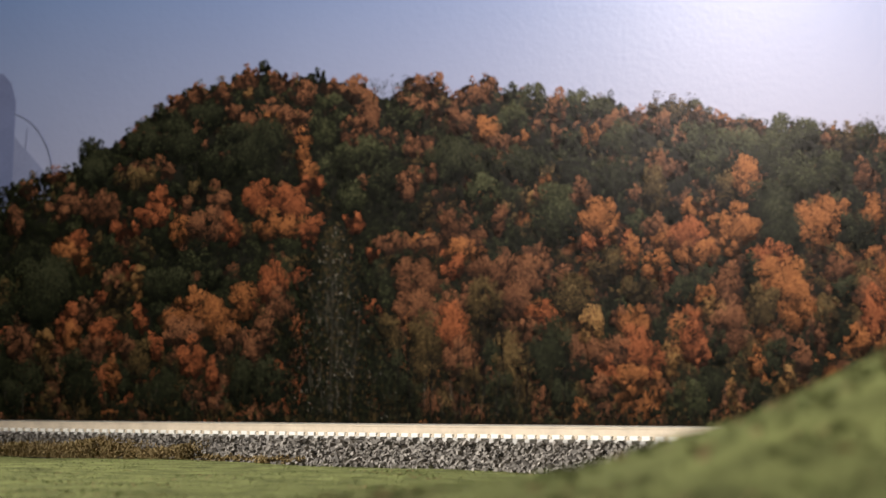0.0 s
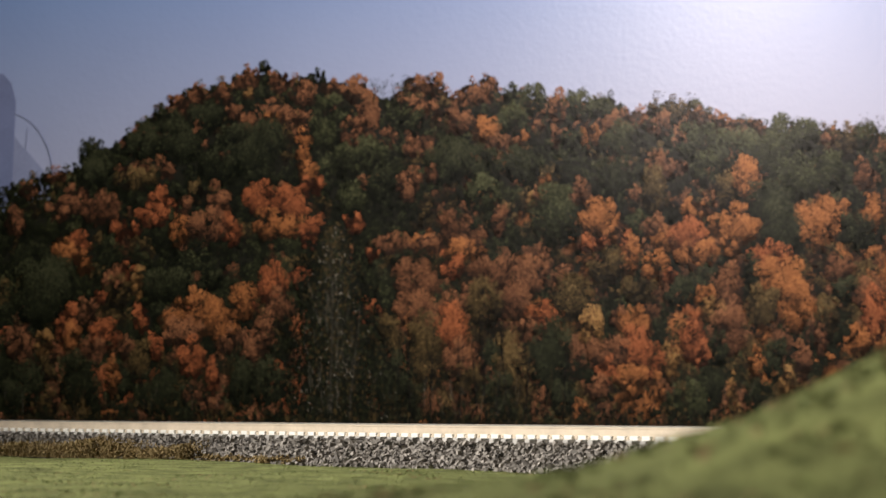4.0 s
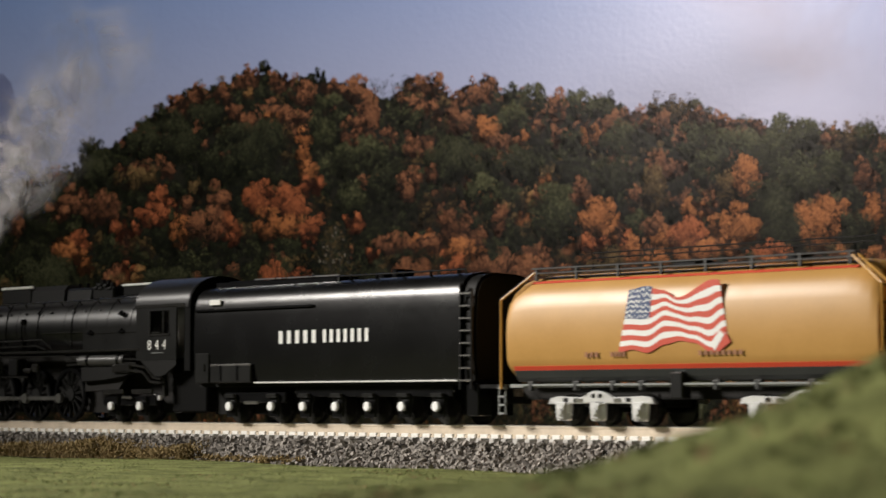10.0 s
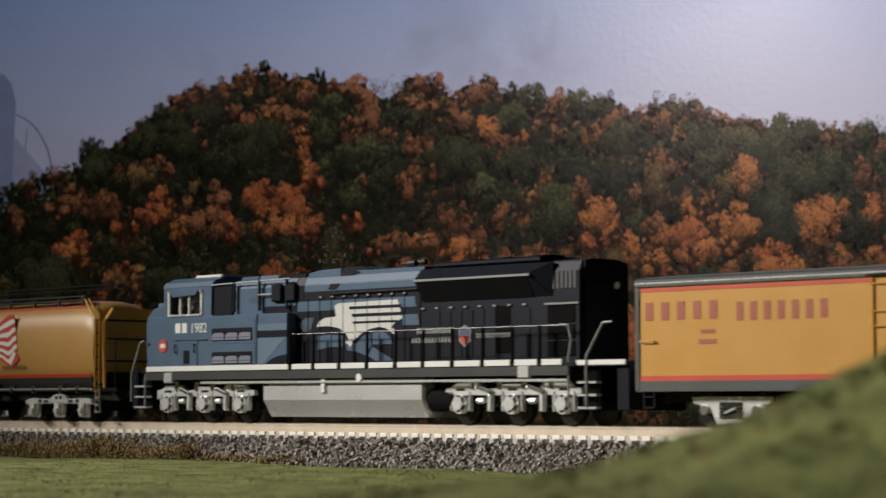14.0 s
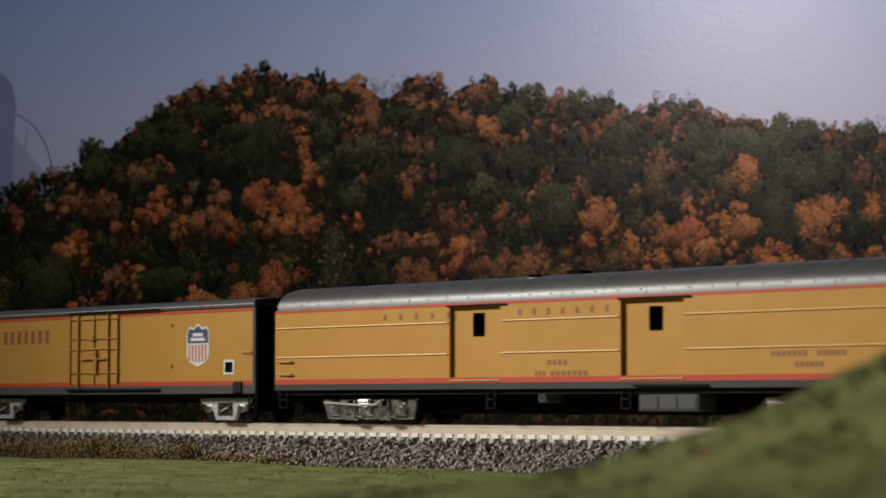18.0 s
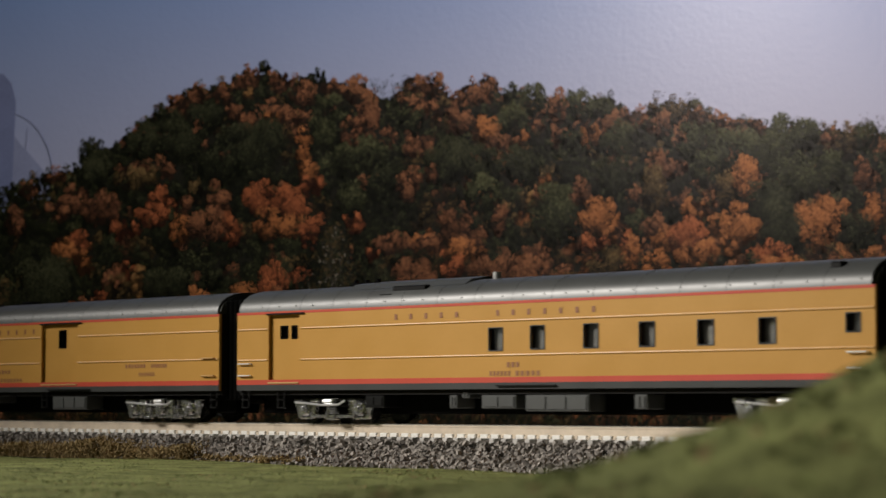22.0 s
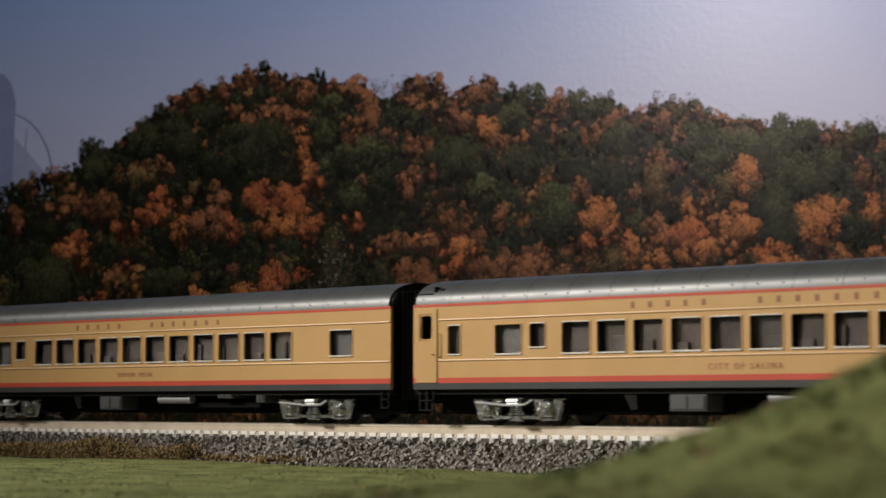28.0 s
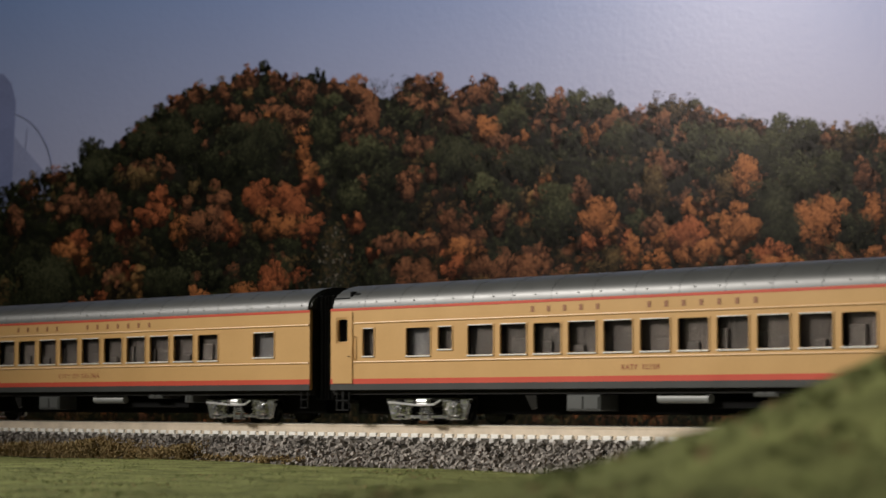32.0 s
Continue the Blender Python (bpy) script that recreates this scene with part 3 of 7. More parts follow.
def baggage_car():
    car = vehicle("baggage_car", 1184.8, "yellow baggage car with grey roof, red stripes and two sliding doors", "railway car")
    n = 289.8
    passenger_shell(car, n, YELLOW, [(92.7, 117.1, 15.2, 40.0), (170.4, 196.4, 15.2, 40.0)])
    sliding_door(car, 92.7, 117.1, 15.2, 40.0, [(103.1, 108.2, 30.0, 37.5)])
    sliding_door(car, 170.4, 196.4, 15.2, 40.0, [(181.5, 186.7, 30.2, 37.4)])
    belt(car, [(0.5, 92), (118, 169.8), (197, n - 0.5)], 34.7, YELLOW)
    belt(car, [(0.5, 92), (118, 169.8), (197, n - 0.5)], 24.0, YELLOW)
    blocks([(59.4 + i * 8.0, 60.8 + i * 8.0) for i in range(5)], 36.3, 38.4, -16.55, OCHRE, car)
    blocks([(125.5 + i * 6.4, 126.8 + i * 6.4) for i in range(7)], 36.3, 38.4, -16.55, OCHRE, car)
    blocks(spread(230, 243, 7) + spread(247, 257, 7), 21.2, 22.8, -16.55, OCHRE, car)
    blocks(spread(239, 249, 6), 18.0, 19.5, -16.55, OCHRE, car)
    blocks(spread(138.5, 147, 4), 19.8, 21.4, -16.55, OCHRE, car)
    blocks(spread(133, 137.5, 3) + spread(140, 156, 7), 16.3, 17.8, -16.55, OCHRE, car)
    passenger_truck(car, 47, 3, 36)
    passenger_truck(car, 249, 3, 36)
    under_box(car, 176.2, 200.6, 4.8, 10.2)
    under_box(car, 132.5, 136.2, 7.5, 11.5)
    for x in (4, 112, 172, 286):
        step(car, x)
    for x in (2.5, n - 10):
        grab(car, x, x + 7.5, 24.5 - (0 if x > 9 else 2), CREAM)
        grab(car, x, x + 7.5, 17.8, CREAM)
    part("step_board", B(176, 206, -17.3, -16.2, 12.6, 13.2), SATIN, car)
    part("roof_vent", B(121, 125.5, -7.5, -5.5, 49.0, 50.4, 0.3), BLACK, car)
    part("roof_vent", B(134, 141, -3, 3, 49.7, 51.2, 0.4), BLACK, car)


def mail_car():
    car = vehicle("mail_car", 1485.6, "yellow mail car with grey roof, red stripes and small square windows", "railway car")
    n = 289.8
    wins = [(133.8, 140.6, 24.7, 32.5)] + [(153.2 + 23.65 * i, 159.8 + 23.65 * i, 24.9, 32.8) for i in range(5)] + [(279.5, 284.8, 27.7, 33.4)]
    passenger_shell(car, n, YELLOW, [(18.5, 36.0, 15.0, 40.0)] + wins)
    sliding_door(car, 18.5, 36.0, 15.0, 40.0, [(24.0, 28.2, 31.2, 35.7), (30.4, 33.5, 31.1, 35.7)])
    for i, w in enumerate(wins):
        window(car, *w, mat=SILL, blind=(0.12, 1.1, 0.0) if i < 6 else (0.3, 1, 0.1), wide=0.3, cloth=FROST)
    belt(car, [(0.5, 18), (37, n - 0.5)], 34.7, YELLOW)
    belt(car, [(0.5, 18), (37, n - 0.5)], 23.3, YELLOW)
    blocks([(87.5 + i * 7.6, 88.9 + i * 7.6) for i in range(5)], 36.4, 38.3, -16.55, OCHRE, car)
    blocks([(137.5 + i * 7.2, 138.9 + i * 7.2) for i in range(7)], 36.4, 38.3, -16.55, OCHRE, car)
    blocks(spread(142.5, 148, 3), 19.2, 20.9, -16.55, OCHRE, car)
    blocks(spread(134.5, 144, 6) + spread(146.5, 157.5, 5), 16.4, 18.0, -16.55, OCHRE, car)
    passenger_truck(car, 50, 2, 30)
    passenger_truck(car, 256, 2, 30)
    for x0, x1, z0 in ((128.5, 144.8, 5.5), (149, 177.4, 4.6), (196.7, 202.2, 5.4), (113, 117, 5.6), (70, 80, 5.8)):
        under_box(car, x0, x1, z0, 10.2, ROOFGREY if x0 > 100 else SATIN)
    under_box(car, 119, 123, 9.0, 11.8)
    for x in (4.5, 25, 286):
        step(car, x)
    for x in (1.5, n - 9.5):
        grab(car, x, x + 7, 22.0, TRIM)
        grab(car, x, x + 7, 17.6, TRIM)
    part("step_board", B(138, 165, -17.3, -16.2, 12.9, 13.4), SATIN, car)
    part("roof_hatch", B(83, 100, -13.6, -9.6, 46.4, 48.4, 0.4), SATIN, car)
    part("roof_hatch_handle", B(78, 84, -15.0, -14.6, 45.2, 45.7, 0.1), SATIN, car)
    part("roof_vent", B(50, 64, -3.5, 2, 49.3, 51.0, 0.5), BLACK, car)
    for x in (50, 56, 62):
        part("roof_vent", R((x, -1, 50.5), (x, -1, 52.2), 0.9, None, 10), BLACK, car)
    part("raised_roof", X([(-11.5, 48.0), (-8, 50.0), (0, 51.2), (8, 50.0), (11.5, 48.0)], 57, 118, 0.4), ROOFGREY, car)
    part("roof_vent", R((123.5, -2, 49.5), (123.5, -2, 52.2), 1.4, None, 14), SILVER, car)
    part("roof_vent", B(272, 276, -13.5, -9, 45.8, 48.6, 0.4), SATIN, car)


def coach_body(s0, label):
    car = vehicle("coach", s0, label, "railway car", "coaches of the train")
    n = 290.5
    door = (3.6, 9.5, 29.0, 37.5)
    wins = [(16.8, 23.6, 23.6, 34.0), (39.4, 52.4, 23.4, 33.8), (55.4, 63.2, 25.4, 33.8)]
    wins += [(69.9 + 15.43 * i, 82.9 + 15.43 * i, 23.2, 33.9) for i in range(11)] + [(257.7, 270.7, 24.0, 33.8)]
    passenger_shell(car, n, CREAM, [door] + wins)
    window(car, *door, mat=CREAM, wide=0.3)
    rng = random.Random(8)
    for i, w in enumerate(wins):
        drawn = (rng.uniform(-0.05, 0.25), rng.uniform(0.9, 1.1), 0.0)
        o = window(car, *w, mat=CREAM, blind=drawn if 0 < i < 14 else (-0.1, 1.1, 0.0), wide=0.45, cloth=SHADE if i in (1, 14) else BLIND)
        # pale bar in place of the highlight along the frame's top
        if i % 4 != 1:
            part("top_highlight", B(w[0] + 0.6, w[1] - 0.6, -16.85, -16.3, w[3] - 0.45, w[3] - 0.1, 0.08), TRIM, o)
        part("sill", B(w[0] + 0.2, w[1] - 0.2, -16.95, -16.0, w[2] - 0.1, w[2] + 0.4, 0.1), TRIM, o)
    part("vestibule_door", columns(1.5, 11.9, 14.4, 39.6, [(3.3, 9.8, 28.7, 37.8)], -16.85, -16.5), CREAM, car)
    part("door_handle", R((10.4, -16.8, 24), (10.4, -17.4, 24), 0.3), STEEL, car)
    belt(car, [(12.5, n - 0.5)], 35.7, CREAM)
    belt(car, [(12.5, n - 0.5)], 21.9, CREAM)
    # seats seen dimly through the windows
    for i in range(15):
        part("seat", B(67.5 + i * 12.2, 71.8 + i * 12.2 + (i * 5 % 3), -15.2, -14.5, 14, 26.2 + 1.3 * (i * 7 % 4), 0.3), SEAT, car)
    blocks([(100 + i * 7.2, 101.4 + i * 7.2) for i in range(5)], 37.2, 39.1, -16.55, OCHRE, car)
    blocks([(150.5 + i * 7.0, 151.9 + i * 7.0) for i in range(7)], 37.2, 39.1, -16.55, OCHRE, car)
    passenger_truck(car, 46, 2, 28)
    passenger_truck(car, 245, 2, 28)
    under_box(car, 114, 129, 4.8, 10.2)
    air_tank(car, 152, 172.5, 8.8)
    under_box(car, 190.5, 200, 9.2, 11.4)
    under_box(car, 214, 219, 7.6, 11.2)
    part("pipe_tray", B(170, 212, -11, -8, 5.6, 8.4, 0.3), BROWN, car)
    part("brake_lever", SL([(95, 10), (100, 10), (100.5, 6), (98, 5.2)], -14.2, -13.5), GUNMETAL, car)
    for x in (4.5, 7.5):
        step(car, x, 4.8)
    step(car, 287)
    part("grab_iron", L([(13.2, -16.4, 23), (13.2, -17.2, 23), (13.2, -17.2, 31), (13.2, -16.4, 31)], 0.2), CREAM, car)
    v = part("roof_vent", B(9, 13.5, -14.6, -10.5, 43.6, 46.6, 0.4), SATIN, car)
    part("vent_cap", B(8.6, 10.2, -15.0, -10.8, 44.6, 47.2, 0.3), BLACK, v)
    part("roof_rail", L([(1, -15.6, 44.8), (9, -15.6, 44.8)], 0.25), SATIN, car)
    return car


def coaches():
    a = coach_body(1787.8, "pale yellow coach with grey roof, red stripes and many windows")
    others = []
    for s0 in (2090.0, 2392.2):
        b = copy_thing(a, pose(0, 0, 0))
        CARS.append((b, s0 * MM))
        others.append(b)
    lettering("SUNSHINE  SPECIAL", 128.5, 17.9, 1.7, -16.56, RUST, a, spread=1.15)
    lettering("CITY OF SALINA", 131.2, 17.6, 1.9, -16.56, RUST, others[0], spread=1.52)
    lettering("KATY  FLYER", 139.5, 17.9, 1.7, -16.56, RUST, others[1], spread=1.2)


# ---- the refrigerator car ----
def freight_truck(parent, xc, base=20):
    tr = part("truck", B(xc - 3, xc + 3, -9, 9, 5, 9.5, 0.3), DARK, parent, "silver freight truck with coil springs")
    for a in (xc - base / 2, xc + base / 2):
        wheelset(tr, a, 5.2)
    h = base / 2
    for s in (-1, 1):
        y0, y1 = sorted((s * 10.6, s * 12.2))
        bm = bmesh.new()
        SL([(xc - h - 5.5, 9.2), (xc + h + 5.5, 9.2), (xc + h + 5.0, 7.4), (xc + h + 3, 6.8), (xc + h - 3, 7.0), (xc + h - 5, 1.6), (xc - h + 5, 1.6),
            (xc - h + 3, 7.0), (xc - h - 3, 6.8), (xc - h - 5, 7.4)], y0, y1 - 0.6, bm, 0.2)
        SL([(xc - h - 2.2, 8.6), (xc - h + 3.4, 8.6), (xc - h + 6.6, 1.2), (xc - h + 4.2, 1.0), (xc - h + 2.5, 4.4), (xc - h - 2.2, 4.4)], y0, y1, bm, 0.2)
        SL([(xc + h + 2.2, 8.6), (xc + h - 3.4, 8.6), (xc + h - 6.6, 1.2), (xc + h - 4.2, 1.0), (xc + h - 2.5, 4.4), (xc + h + 2.2, 4.4)], y0, y1, bm, 0.2)
        B(xc - h + 4.2, xc + h - 4.2, y0, y1, 0.9, 2.4, 0.2, bm)
        B(xc - h - 2, xc + h + 2, y0, y1, 8.0, 9.4, 0.2, bm)
        part("side_frame", bm, POLISHED, tr)
        # dark plate for the shade behind the springs; nothing is cut out
        part("spring_shade", B(xc - 4.6, xc + 4.6, min(s * 11, s * 12.25), max(s * 11, s * 12.25), 2.6, 7.6), DARK, tr)
        for dx in (-3.3, 3.3):
            bm = bmesh.new()
            for k in range(4):
                R((xc + dx, s * 12.1, 2.8 + k * 1.0), (xc + dx, s * 12.1, 3.4 + k * 1.0), 0.9, bm, 10)
            part("coil_spring", bm, STEEL, tr)
        part("brake_lever", L([(xc - 2, s * 12.6, 4.4), (xc + 2, s * 12.6, 5.8)], 0.4), SILVER, tr)
        for a in (xc - h, xc + h):
            part("axle_cap", R((a, s * 12.0, 5.2), (a, s * 13.2, 5.2), 1.5, None, 12), STEEL, tr)


def refrigerator_car():
    car = vehicle("refrigerator_car", 962.8, "yellow refrigerator box car with grey ends and a latched side door", "railway car")
    n = 210.5
    part("side_wall", B(1.6, n - 1.6, -16.2, 16.2, 11.0, 44.5), YELLOW, car)
    for x in (0, n - 1.9):
        part("corner_post", B(x, x + 1.9, -16.6, -15.4, 11.0, 45.6, 0.2), ROOFGREY, car)
        part("end_wall", B(x + 0.1, x + 1.7, -15.4, 15.4, 10.8, 45.4), SIDEGREY if x == 0 else SATIN, car)
        part("corner_post", B(x, x + 1.9, 15.4, 16.6, 11.0, 45.6, 0.2), SIDEGREY, car)
    roof = part("roof", X([(-16.9, 43.6), (-16.9, 45.6), (-15.5, 46.3), (0, 47.8), (15.5, 46.3), (16.9, 45.6), (16.9, 43.6)], 0, n, 0.2), ROOFGREY, car)
    part("roof_rib", B(0.5, n - 0.5, -17.05, -16.8, 44.4, 44.8), SILVER, roof)
    part("sill", B(0.6, n - 0.6, -16.45, -15, 11.0, 14.2), ROOFGREY, car)
    part("stripe", B(1.9, n - 1.9, -16.35, -16.0, 14.2, 15.8), RED, car)
    part("stripe", B(1.9, n - 1.9, -16.35, -16.0, 41.9, 43.0), RED, car)
    # plug door with its locking rods
    d = part("plug_door", B(90.3, 123.6, -16.5, -16.1, 15.0, 43.2, 0.15), YELLOW, car)
    for x in (96.5, 117.4):
        part("lock_rod", R((x, -17.0, 13.2), (x, -17.0, 43.6), 0.40, None, 8), YELLOW, d)
    for x in (90.5, 107.4, 123.4):
        part("lock_rod", R((x, -16.8, 15), (x, -16.8, 43.2), 0.3, None, 8), YELLOW, d)
    for z in (41.4, 33.5, 29.2, 19.6):
        part("hinge_bar", B(89, 124.5, -17.1, -16.4, z - 0.22, z + 0.22, 0.1), YELLOW, d)
    part("lever", B(98, 105, -17.6, -17, 25.0, 25.5), YELLOW, d)
    part("lever", B(109, 116, -17.6, -17, 25.0, 25.5), YELLOW, d)
    part("lever", B(108.4, 109.8, -17.6, -16.6, 19.0, 28.6, 0.2), YELLOW, d)
    part("gear_box", B(104.6, 108, -17.6, -16.4, 32.6, 35.0, 0.3), YELLOW, d)
    for z0 in (43.7, 12.4):
        part("door_track", B(88.5, 151.5, -17.6, -16.5, z0, z0 + 0.7), SATIN, car)
    # emblem
    em = part("emblem", SL([(168.3, 34.6), (169.9, 36.8), (172.3, 36.2), (175.2, 37.9), (178.1, 36.2), (180.6, 36.8), (182.2, 34.6), (182.2, 26), (181, 23.4), (175.2, 21.4),
                            (169.4, 23.4), (168.3, 26)], -16.32, -16.1), WHITE, car, "shield emblem in blue, white and red")
    part("emblem_field", SL([(168.9, 34.4), (170.1, 36.1), (172.3, 35.5), (175.2, 37.1), (178.1, 35.5), (180.4, 36.1), (181.6, 34.4), (181.6, 30.4), (168.9, 30.4)], -16.38, -16.2), FLAGBLUE, em)
    for i in range(6):
        x = 169.5 + i * 2.05
        part("emblem_stripe", B(x, x + 0.85, -16.38, -16.2, 22.9 + abs(2.5 - i) * 0.25, 29.8), RED, em)
    part("emblem_bars", merge(B(172.1, 178.3, -16.44, -16.3, 33.0, 34.3), B(170.8, 179.6, -16.44, -16.3, 31.2, 32.5)), WHITE, em)
    blocks(spread(4.2, 33, 5, 0.48), 33.0, 38.6, -16.25, RUST, car)
    blocks(spread(40.4, 74, 7, 0.48), 32.2, 37.8, -16.25, RUST, car)
    blocks([(26.5, 32)], 28.6, 29.8, -16.25, RUST, car)
    blocks([(25.6, 32.6)], 25.4, 26.8, -16.25, RUST, car)
    part("placard", B(191.3, 197.7, -16.4, -16.1, 18.2, 23.8), WHITE, car)
    blocks([(192.3, 196.6)], 19.0, 22.9, -16.42, BLACK, car, "placard_print")
    for x in (158.5,):
        for z in (37.9, 22):
            part("bolt", R((x, -16.2, z), (x, -16.7, z), 0.7, None, 10), YELLOW, car)
    freight_truck(car, 34.8)
    freight_truck(car, 187.2)
    for x in (5.2, 89, 208):
        step(car, x, 5.8, 12.5, 4.2)
    for x in (2.5, n - 8):
        part("grab_iron", L([(x, -16.2, 26.5), (x, -17.2, 26.5), (x + 5.5, -17.2, 26.5), (x + 5.5, -16.2, 26.5)], 0.22), CREAM, car)
    part("brake_gear", B(197, 203, -17, -16, 11, 15.5, 0.5), DARK, car)
    part("underframe", B(4, n - 4, -6, 6, 7.5, 11.0), DARK, car)
    for x, d in ((0, -1), (n, 1)):
        part("coupler", B(min(x, x + d * 6), max(x, x + d * 6), -1.5, 1.5, 7.2, 9.6, 0.3), DARK, car)


# ---- the steam locomotive ----
SOOT = material("flat_soot_black", (0.005, 0.005, 0.005), 0.6, spec=0.12, vary=0.4)
JACKET = material("grey_boiler_jacket", (0.0100, 0.0100, 0.0100), 0.29, spec=0.42, vary=0.2)
GREYIRON = material("worn_grey_iron", (0.045, 0.044, 0.043), 0.38, spec=0.5, vary=0.3)
STACKGREY = material("stack_grey_paint", (0.085, 0.085, 0.09), 0.45, vary=0.15)

def spoked_driver(parent, x, r=11.1, y=7.9):
    """One driving axle: tyres, spokes, hubs and crank pins; its origin is the axle's centre."""
    e = part("driver_axle", R((0, -y - 1, 0), (0, y + 1, 0), 1.3, None, 10), GUNMETAL, parent)
    e.location = (x * MM, 0, r * MM)
    for s in (-1, 1):
        bm = bmesh.new()
        n = 36
        ys = (s * y, s * (y + 2.0))
        ring = []
        for rr, yy in ((r, ys[0]), (r, ys[1]), (r - 1.5, ys[1]), (r - 1.5, ys[0])):
            ring.append([bm.verts.new((rr * MM * math.cos(6.28318 * i / n), yy * MM, rr * MM * math.sin(6.28318 * i / n))) for i in range(n)])
        for a in range(4):
            for i in range(n):
                j = (i + 1) % n
                bm.faces.new((ring[a][i], ring[a][j], ring[(a + 1) % 4][j], ring[(a + 1) % 4][i]))
        bmesh.ops.recalc_face_normals(bm, faces=bm.faces)
        part("tyre", bm, BLACK, e, smooth=True)
        bm = bmesh.new()
        ym = s * (y + 0.9)
        for i in range(14):
            a = 6.28318 * i / 14
            part("spoke", R((2 * math.cos(a), ym, 2 * math.sin(a)), ((r - 1.2) * math.cos(a), ym, (r - 1.2) * math.sin(a)), 0.62, None, 6), MATT, e)
        R((0, ym - 1, 0), (0, ym + 1, 0), 2.8, bm, 14)
        R((0, ym - 0.8, -4.6), (0, ym + 0.8, -4.6), 2.0, bm, 12)
        SL([(-5.8, 7.4), (5.8, 7.4), (3.2, 10.2), (-3.2, 10.2)], ym - 0.7, ym + 0.7, bm)
        part("wheel_centre", bm, MATT, e)
        part("crank_pin", R((0, s * (y + 1.5), -4.6), (0, s * (y + 4.4), -4.6), 0.9, None, 10), STEEL, e)
    SPIN.append((e, x, r))
    return e


def bearing_cap(truck, x, z, y):
    """Round axle cover: dark housing, domed white cap and its bright lower lip."""
    cap = part("bearing_cap", merge(R((x, y, z), (x, y - 1.5, z), 1.7, None, 18), R((x, y - 1.5, z), (x, y - 1.7, z), 1.7, None, 18, 1.45)), CAP, truck, "white painted bearing cap", smooth=False)
    part("cap_housing", R((x, y + 0.2, z), (x, y - 0.6, z), 2.35, None, 18), GUNMETAL, cap)


def steam_locomotive():
    car = vehicle("steam_locomotive", 118.4, "black steam locomotive with smoke deflectors and four driving axles", "locomotive", "engines of the train")
    # boiler: stepped barrel along x
    for a, b, z, r in ((6, 84, 38.6, 12.0), (84, 158, 38.5, 12.9), (158, 200, 38.1, 13.6)):
        part("boiler", R((a, 0, z), (b, 0, z), r, None, 40), BARREL if a < 150 else JACKET, car, smooth=True)
    for x in (88.5, 106, 124, 141.5, 158.5, 173, 189):
        part("boiler_band", R((x - 0.35, 0, 38.4), (x + 0.35, 0, 38.4), 13.05 if x < 150 else 13.7, None, 40), BARREL, car, smooth=True)
    part("firebox", X([(-13.7, 28.0), (-13.7, 38), (13.7, 38), (13.7, 28.0)], 157, 200), JACKET, car)
    part("smokebox_front", R((2.5, 0, 38.6), (6.2, 0, 38.6), 10.6, None, 32), BLACK, car, smooth=True)
    hl = part("headlight", R((0.5, 0, 44), (3, 0, 44), 2.2, None, 16), BLACK, car)
    part("lens", R((0.2, 0, 44), (0.6, 0, 44), 1.8, None, 16), LENS, hl)
    # smoke deflectors: tall plates that curl inwards at the top
    for s in (-1, 1):
        prof = [(16.5, 29.4), (16.5, 46.2), (15.6, 48.6), (13.4, 50.4), (10.6, 51.0), (10.6, 50.3), (13.1, 49.8), (15.0, 48.2), (15.8, 46.1), (15.8, 29.4)]
        bm = X([(s * y, z) for y, z in prof], 4.6, 75.0)
        for v in bm.verts:
            if v.co.x < 0.010 and v.co.z > 0.045:
                v.co.x += (v.co.z - 0.045) * 0.6
        d = part("smoke_deflector", bm, BLACK, car, smooth=True)
        part("deflector_edge", B(22, 75, min(s * 15.6, s * 16.8), max(s * 15.6, s * 16.8), 28.9, 29.5, 0.1), GUNMETAL, d)
        # cowl that sweeps down to the pilot
        pts = [(4.6, 29.4)]
        for i in range(9):
            a = math.pi / 2 * i / 8
            pts.append((22 - 17 * math.sin(a) * 0.72 - 0.5, 29.4 - 14 * (1 - math.cos(a)) * 1.25))
        out = [(4.6, 29.4), (22, 29.4), (18.0, 28.6), (14.6, 26.6), (12.2, 23.6), (10.8, 19.5), (9.6, 13.0), (7.4, 6.0), (4.2, 3.0), (3.2, 12.0)]
        part("pilot_cowl", SL(out, min(s * 15.4, s * 16.4), max(s * 15.4, s * 16.4), None, 0.15), BLACK, car)
    part("pilot", X([(-15.6, 2.6), (-15.6, 12.5), (15.6, 12.5), (15.6, 2.6)], 3.4, 7.5, 0.6), BLACK, car)
    part("pilot_deck", B(5, 78, -15.6, 15.6, 25.0, 26.6), BLACK, car)
    # running boards
    for s in (-1, 1):
        y0, y1 = sorted((s * 12.2, s * 16.6))
        part("running_board", B(76, 200, y0, y1, 28.2, 29.2, 0.15), GUNMETAL if s < 0 else BLACK, car)
    # stack, bell, domes, pipes along the top
    st = part("smokestack", X([(-5.2, 50), (-5.2, 57.8), (5.2, 57.8), (5.2, 50)], 22.4, 38.4, 0.5), STACKGREY, car)
    part("stack_rim", B(38.4, 51, -4.4, 4.4, 50, 57.4, 0.8), BLACK, st)
    part("stack_base", B(20, 58, -8.5, 8.5, 49.4, 52.4, 1.0), BLACK, car)
    for x in (26, 36, 44, 50):
        part("stack_pipe", R((x, -6.6, 51.2), (x + 4.5, -6.8, 51.2), 0.9, None, 10), GUNMETAL, car)
    part("whistle", R((55, -3, 51), (55, -3, 55.2), 1.1, None, 12), STEEL, car)
